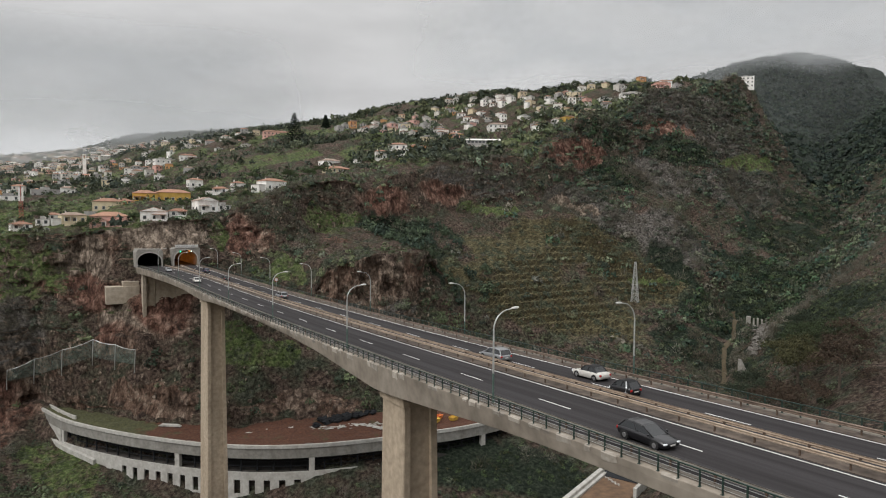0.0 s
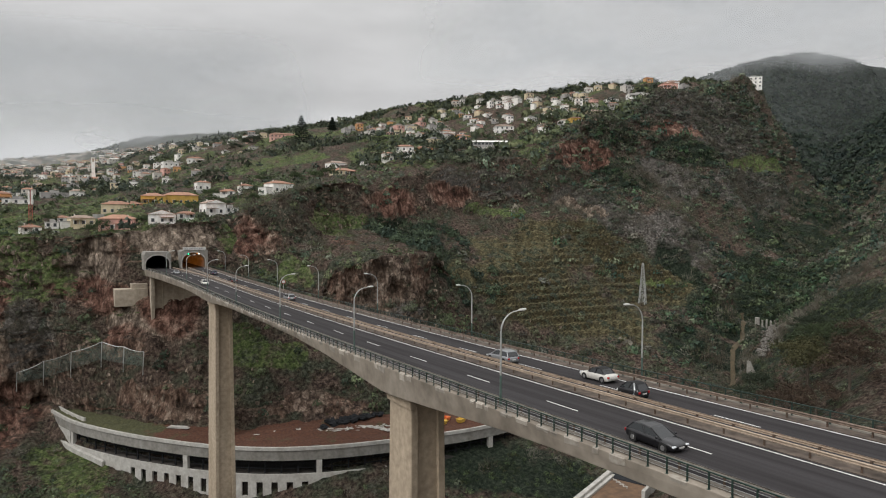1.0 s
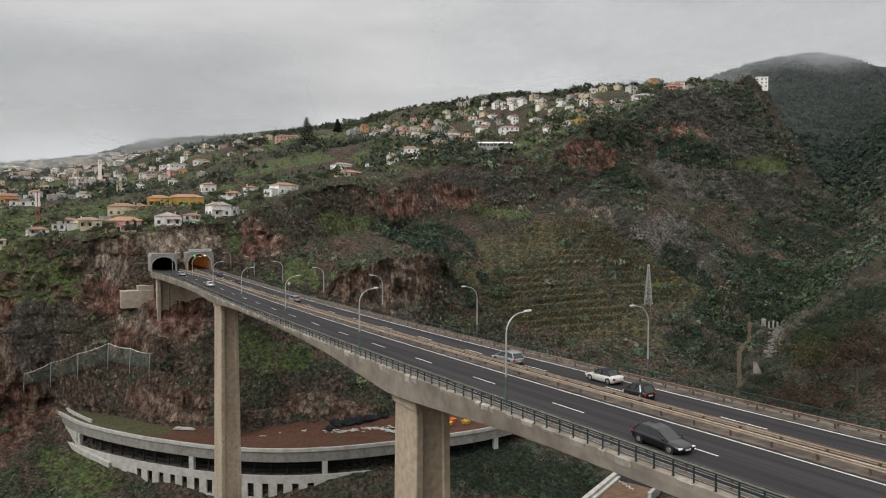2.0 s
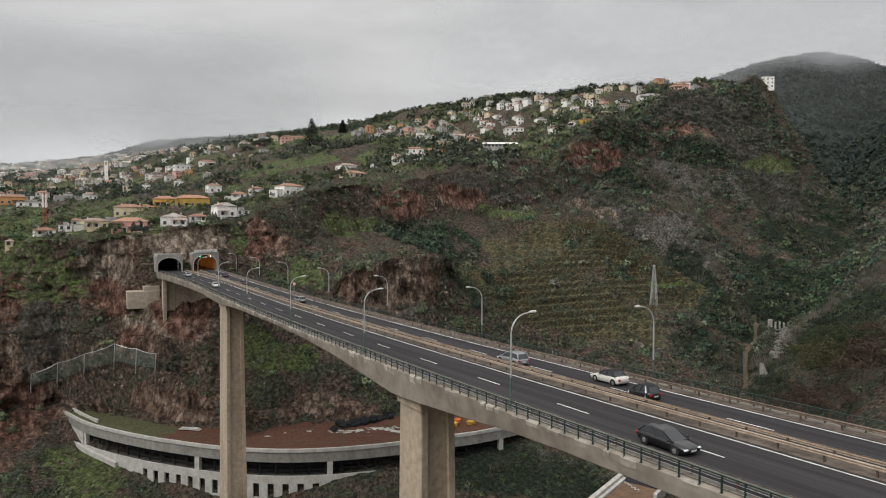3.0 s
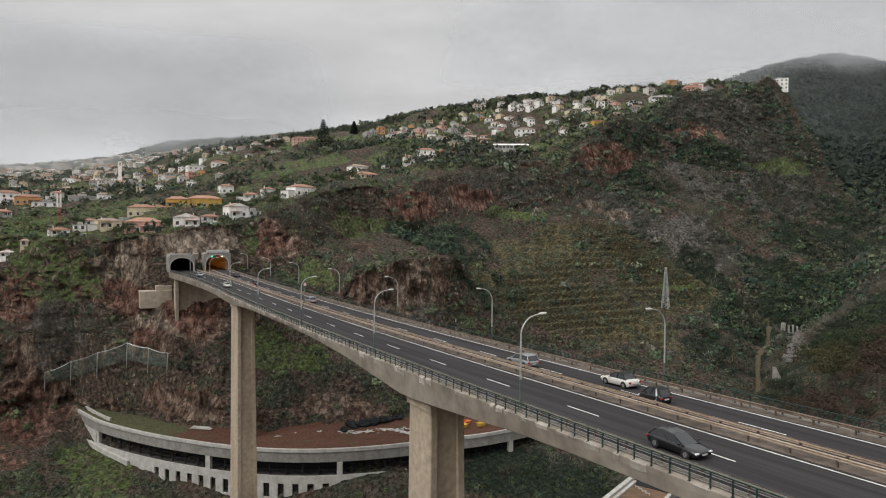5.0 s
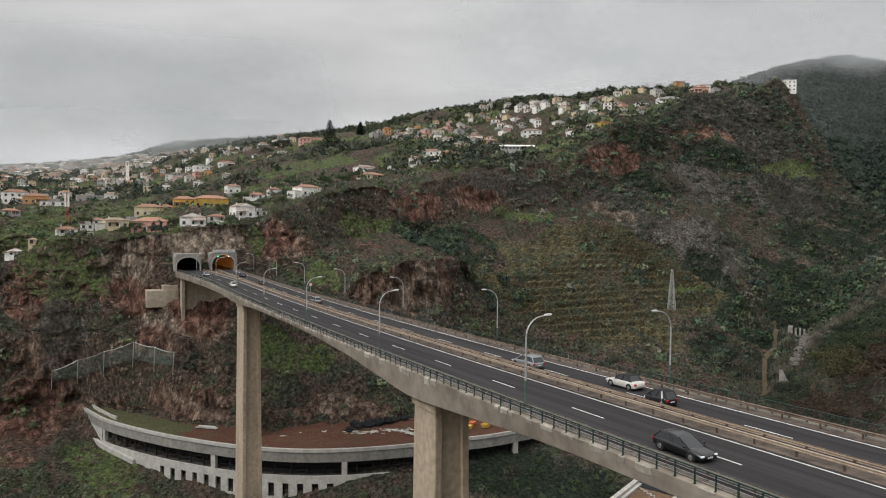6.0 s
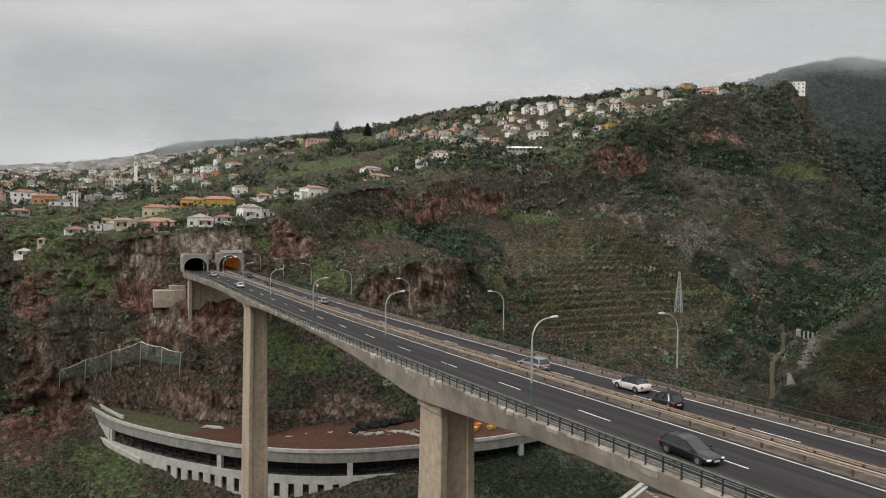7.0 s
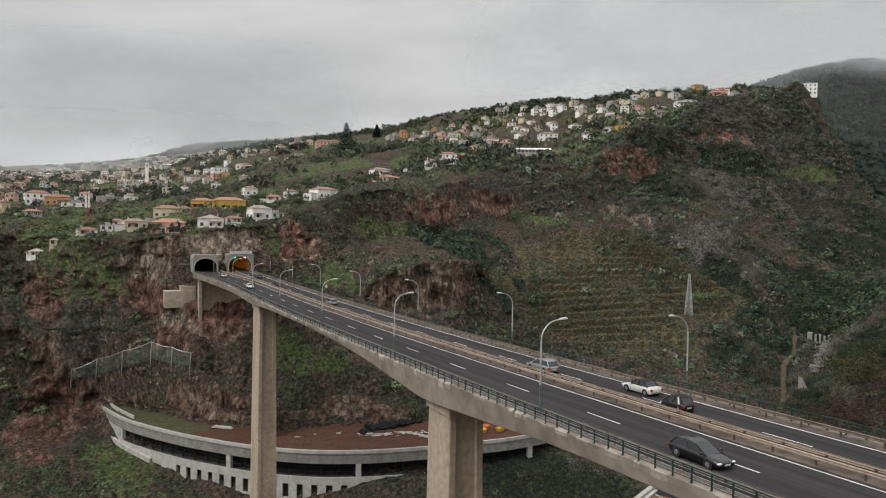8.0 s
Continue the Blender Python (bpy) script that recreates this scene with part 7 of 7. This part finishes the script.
def car(m, length, width, height, paint, roof_paint, label, cabin, nose=0.62, wheel=0.31, side_paint=None):
    """A car that faces +y. cabin: y of rear foot, rear top, front top and front foot, as parts of the length from the tail."""
    ob = group("car", m, label, "car", grp="cars on the bridge")
    l, w = length, width / 2
    belt = height * 0.60
    bm = bmesh.new()
    f = nose / 0.62
    st = [(0.0, 0.78, 0.40, 0.74), (0.012, 0.87, 0.30, 0.88), (0.045, 0.95, 0.23, 0.97), (0.12, 1.0, 0.19, 1.0), (0.3, 1.0, 0.18, 1.0), (0.5, 1.0, 0.18, 0.99), (0.68, 1.0, 0.18, 0.965),
          (0.78, 0.995, 0.19, 0.925), (0.87, 0.975, 0.20, 0.87 * f), (0.935, 0.93, 0.22, 0.79 * f), (0.975, 0.86, 0.26, 0.70 * f), (1.0, 0.72, 0.36, 0.58 * f)]
    rows = []
    for s, k, zb, zt in st:
        y, hw, zt = (s - 0.5) * l, w * k, belt * zt
        zm = zb + (zt - zb) * 0.55
        half = [(0.88, zb), (0.97, zb + 0.09), (1.0, zm), (0.985, zm + (zt - zm) * 0.45), (0.95, zt - 0.05), (0.87, zt), (0.5, zt + 0.025)]
        rows.append([(-hw * k, y, z) for k, z in half] + [(hw * k, y, z) for k, z in reversed(half)])
    vs = loft(bm, rows, closed=True)
    bm.faces.new(vs[0])
    bm.faces.new(vs[-1])
    bmesh.ops.recalc_face_normals(bm, faces=bm.faces)
    bmesh.ops.bevel(bm, geom=[e for e in bm.edges if e.calc_face_angle(0) > 0.5], offset=0.03, segments=2, affect="EDGES")
    part("body", bm, M[paint], ob, smooth=True)
    c = [(k - 0.5) * l for k in cabin]
    b0, b1 = w * 0.87, w * 0.68
    bm = bmesh.new()
    rows = [[(-b0, c[0], belt - 0.05), (b0, c[0], belt - 0.05), (b0, c[3], belt - 0.08), (-b0, c[3], belt - 0.08)],
            [(-b1 - 0.03, c[1] - 0.03, height - 0.1), (b1 + 0.03, c[1] - 0.03, height - 0.1), (b1 + 0.03, c[2] + 0.05, height - 0.1), (-b1 - 0.03, c[2] + 0.05, height - 0.1)]]
    for i, name in enumerate(("rear_window", "side_window", "windscreen", "side_window")):
        j = (i + 1) % 4
        bm = bmesh.new()
        quad = [Vector(q) for q in (rows[0][i], rows[0][j], rows[1][j], rows[1][i])]
        inward = (quad[1] - quad[0]).cross(quad[3] - quad[0]).normalized() * -0.04
        loft(bm, [[q for q in quad], [q + inward for q in quad]], closed=True)
        bm.faces.ensure_lookup_table()
        vv = list(bm.verts)
        bm.faces.new(vv[:4])
        bm.faces.new(list(reversed(vv[4:])))
        bmesh.ops.recalc_face_normals(bm, faces=bm.faces)
        part(name, bm, M["car_glass"], ob, "dark car glass")
    bm = bmesh.new()
    mid = (c[1] + c[2]) / 2
    rows = []
    for y, k, z in ((c[1] - 0.06, 0.94, height - 0.13), (c[1] + 0.1, 1.0, height - 0.06), (mid, 1.0, height - 0.01), (c[2] - 0.1, 1.0, height - 0.06), (c[2] + 0.06, 0.94, height - 0.13)):
        rows.append([(-b1 * k - 0.05, y, z - 0.07), (-b1 * k, y, z), (0, y, z + 0.02), (b1 * k, y, z), (b1 * k + 0.05, y, z - 0.07)])
    vs = loft(bm, rows)
    bm.faces.new(vs[0])
    bm.faces.new(vs[-1])
    bmesh.ops.recalc_face_normals(bm, faces=bm.faces)
    part("roof", bm, M[roof_paint], ob, smooth=False)
    # pillars
    for sx in (-1, 1):
        for a, b in ((c[0], c[1]), (c[3], c[2]), ((c[0] * 0.45 + c[3] * 0.55), mid)):
            bm = bmesh.new()
            tube(bm, [(sx * (b0 + 0.005), a, belt - 0.04), (sx * (b1 + 0.035), b, height - 0.09)], [0.055, 0.045], 5)
            part("pillar", bm, M[roof_paint], ob)
    for sx in (-1, 1):
        for s in (0.19, 0.80):
            bm = bmesh.new()
            tube(bm, [(sx * (w - 0.20), (s - 0.5) * l, wheel), (sx * (w - 0.02), (s - 0.5) * l, wheel), (sx * (w + 0.015), (s - 0.5) * l, wheel)], [wheel, wheel, wheel * 0.92], 18)
            wh = part("wheel", bm, M["tyre"], ob)
            bm = bmesh.new()
            tube(bm, [(sx * (w - 0.12), (s - 0.5) * l, wheel * 1.06), (sx * (w + 0.004), (s - 0.5) * l, wheel * 1.06)], wheel * 1.17, 18)
            part("wheel_arch", bm, M["tyre"], ob, "dark wheel arch")
            bm = bmesh.new()
            tube(bm, [(sx * (w + 0.005), (s - 0.5) * l, wheel), (sx * (w + 0.025), (s - 0.5) * l, wheel)], [wheel * 0.62, wheel * 0.55], 12)
            part("rim", bm, M["rim"], wh)
        bm = bmesh.new()
        box(bm, (sx * w * 0.72 - 0.17, 0.455 * l, belt * 0.58), (sx * w * 0.72 + 0.17, 0.492 * l, belt * 0.72), 0.03)
        part("headlight", bm, M["headlight"], ob)
        bm = bmesh.new()
        box(bm, (sx * w * 0.76 - 0.13, -0.505 * l, belt * 0.62), (sx * w * 0.76 + 0.13, -0.47 * l, belt * 0.86), 0.03)
        part("tail_light", bm, M["tail_light"], ob)
        bm = bmesh.new()
        box(bm, (sx * (w + 0.09) - 0.09, c[3] - 0.35, belt - 0.02), (sx * (w + 0.09) + 0.09, c[3] - 0.22, belt + 0.14), 0.03)
        part("wing_mirror", bm, M[paint], ob)
        if side_paint:
            bm = bmesh.new()
            tube(bm, [(sx * w * 0.985, c[0] + 0.5, 0.42), (sx * w * 0.96, c[0] + 0.42, belt * 0.95), (sx * b1 * 1.04, mid - 0.3, height - 0.08)], [0.13, 0.12, 0.09], 6)
            part("side_frame", bm, M[side_paint], ob, "silver safety frame round the door")
    for y, z in ((-0.508, 0.5), (0.5, 0.4)):
        bm = bmesh.new()
        box(bm, (-0.26, y * l - 0.012, z), (0.26, y * l + 0.012, z + 0.11))
        part("number_plate", bm, M["plate"], ob, "plain pale number plate bar")
    return ob


def on_lane(x, y, towards):
    return pose(x + bend(y), y, deck_z(y) + 0.01, -1.0 if y < 60 else 0, 0, 0 if towards > 0 else 180)


HATCH, ESTATE, SMALL_CAR, ROADSTER = (0.04, 0.16, 0.52, 0.76), (0.02, 0.10, 0.56, 0.76), (0.02, 0.16, 0.58, 0.86), (0.12, 0.26, 0.54, 0.72)
car(on_lane(-1.55, -0.7, -1), 4.4, 1.8, 1.42, "car_black", "car_black", "black hatchback car in the near lane", HATCH)
car(on_lane(7.6, 30.0, 1), 4.4, 1.8, 1.55, "car_silver", "car_silver", "silver-grey estate car beside the central reserve", ESTATE)
car(on_lane(10.0, 16.6, 1), 4.1, 1.75, 1.45, "car_white", "soft_top", "white convertible with a closed black fabric roof", ROADSTER)
car(on_lane(7.6, 9.8, 1), 2.7, 1.55, 1.52, "car_black", "soft_top", "tiny black and silver two-seat city car", SMALL_CAR, 0.7, 0.29, "car_silver")
car(on_lane(-1.2, 165, -1), 4.2, 1.75, 1.45, "car_white", "car_white", "white hatchback coming from the tunnel", HATCH)
car(on_lane(7.6, 168.5, 1), 4.3, 1.78, 1.45, "car_black", "car_black", "black car heading for the tunnel", HATCH)
car(on_lane(8.6, 203, 1), 4.3, 1.78, 1.45, "car_blue", "car_blue", "dark blue car heading for the tunnel", HATCH)
car(on_lane(-2.5, 211, -1), 4.2, 1.75, 1.45, "car_silver", "car_silver", "silver car just out of the tunnel", HATCH)
car(on_lane(8.0, 113.5, 1), 4.4, 1.8, 1.5, "car_silver", "car_silver", "silver estate car on the outer carriageway", ESTATE)


car(pose(-37, 285, surface(-37, 285) + 0.05, 0, 0, 75), 4.8, 1.9, 2.1, "car_white", "car_white", "white van parked beside the cliff-edge cottages", (0.01, 0.04, 0.72, 0.88))


# ---- a round sign and a small board on the far lamp posts ----
def road_sign(y):
    ob = group("road_sign", pose(across(13.5, y), y, deck_z(y)), "round white road sign on a thin grey post", "sign")
    bm = bmesh.new()
    tube(bm, [(0, 0, 0), (0, 0, 2.7)], 0.05, 8)
    part("post", bm, M["galvanised"], ob)
    bm = bmesh.new()
    tube(bm, [(0, -0.07, 2.4), (0, -0.03, 2.4)], 0.55, 20)
    part("disc", bm, M["red_paint"], ob, "red rim")
    bm = bmesh.new()
    tube(bm, [(0, -0.085, 2.4), (0, -0.06, 2.4)], 0.40, 20)
    part("face", bm, M["lamp_shell"], ob, "white face")


road_sign(136.0)


# ---- low cloud on the mountain and mist over the far town ----
def mist_material(name, most, scale, low, full, thin, high):
    """White vapour: none at the height low, dense from full to thin, none at high and at both ends."""
    m = bpy.data.materials.new(name)
    m.use_nodes = True
    t = m.node_tree
    t.nodes.clear()
    out = t.nodes.new("ShaderNodeOutputMaterial")
    clear, dif, tra = t.nodes.new("ShaderNodeBsdfTransparent"), t.nodes.new("ShaderNodeBsdfDiffuse"), t.nodes.new("ShaderNodeBsdfTranslucent")
    dif.inputs["Color"].default_value = tra.inputs["Color"].default_value = (0.93, 0.955, 0.985, 1)
    both, add = t.nodes.new("ShaderNodeMixShader"), t.nodes.new("ShaderNodeMixShader")
    t.links.new(dif.outputs[0], both.inputs[1])
    t.links.new(tra.outputs[0], both.inputs[2])
    co, sep = t.nodes.new("ShaderNodeTexCoord"), t.nodes.new("ShaderNodeSeparateXYZ")
    t.links.new(co.outputs["Generated"], sep.inputs[0])

    def step(value, lo, hi, by=None, amount=0.0):
        """0 at lo, 1 at hi, smooth between; by shifts it by noise."""
        if by:
            sh = t.nodes.new("ShaderNodeMath")
            sh.operation = "MULTIPLY_ADD"
            sh.inputs[1].default_value = amount
            t.links.new(by, sh.inputs[0])
            t.links.new(value, sh.inputs[2])
            value = sh.outputs[0]
        r = t.nodes.new("ShaderNodeMapRange")
        r.interpolation_type = "SMOOTHSTEP"
        r.inputs["From Min"].default_value, r.inputs["From Max"].default_value = lo, hi
        t.links.new(value, r.inputs["Value"])
        return r.outputs["Result"]

    def times(a, c):
        k = t.nodes.new("ShaderNodeMath")
        k.operation = "MULTIPLY"
        t.links.new(a, k.inputs[0])
        t.links.new(c, k.inputs[1])
        return k.outputs[0]

    up = (full - low) / (high - low)
    body = step(sep.outputs["Z"], 0.0 + 0.35 * up, up + 0.35 * up, noise_node(t, scale * 1.5, 5.0, 0.5, stretch=(1, 1, 1.4)), 0.7 * up)
    body = times(body, step(sep.outputs["Z"], 1.0, (thin - low) / (high - low)))
    body = times(body, times(step(sep.outputs["X"], 0.0, 0.22), step(sep.outputs["X"], 1.0, 0.78)))
    n = noise_node(t, scale, 5.0, 0.5, stretch=(1, 1, 1.8))
    thick = t.nodes.new("ShaderNodeMapRange")
    thick.interpolation_type = "SMOOTHSTEP"
    thick.inputs["From Min"].default_value, thick.inputs["From Max"].default_value = 0.3, 0.65
    thick.inputs["To Min"].default_value, thick.inputs["To Max"].default_value = 0.55 * most, most
    t.links.new(n, thick.inputs["Value"])
    mul = t.nodes.new("ShaderNodeMath")
    mul.operation = "MULTIPLY"
    t.links.new(thick.outputs["Result"], mul.inputs[0])
    t.links.new(body, mul.inputs[1])
    t.links.new(mul.outputs[0], add.inputs[0])
    t.links.new(clear.outputs[0], add.inputs[1])
    t.links.new(both.outputs[0], add.inputs[2])
    t.links.new(add.outputs[0], out.inputs["Surface"])
    return m


def mist_bank(name, x0, y0, x1, y1, heights, material, most, scale, label):
    """A long, billowing bank of vapour between two places."""
    low, high = heights[0], heights[-1]
    bm = bmesh.new()
    rows = []
    aside = Vector((y1 - y0, x0 - x1, 0)).normalized()
    for i in range(41):
        row = []
        for k in range(13):
            z = low + (high - low) * k / 12
            x, y = x0 + (x1 - x0) * i / 40, y0 + (y1 - y0) * i / 40
            d = 8 * noise.noise(Vector((x * 0.004, y * 0.004, z * 0.012)))
            row.append((x + aside.x * d, y + aside.y * d, z))
        rows.append(row)
    loft(bm, rows)
    ob = mesh_object(name, bm, mist_material(material, most, scale, *heights), True)
    ob.visible_shadow = False
    return tagged(ob, label, "low cloud", kind="structure")


mist_bank("backdrop_cloud", 560, 1220, 1420, 180, (272, 334, 440, 580), "summit_cloud", 1.0, 0.006, "grey low cloud hanging on the mountain top")
mist_bank("backdrop_cloud", 440, 640, 650, 400, (160, 180, 184, 202), "ridge_cloud", 0.35, 0.008, "wisp of low cloud on the ridge")
mist_bank("backdrop_mist", 440, 1000, 1130, 130, (40, 230, 290, 430), "valley_mist", 0.07, 0.004, "thin blue-grey mist in the upper ravine")
mist_bank("backdrop_cloud", -820, 2250, 760, 1850, (228, 330, 470, 640), "hill_cloud", 1.0, 0.003, "low cloud over the hills behind the town")
mist_bank("backdrop_mist", -620, 1500, 560, 1330, (30, 140, 200, 330), "town_mist", 0.42, 0.003, "thin mist over the far town")
mist_bank("backdrop_mist", -520, 1020, 380, 950, (30, 120, 160, 260), "near_town_mist", 0.14, 0.003, "thin mist over the town")
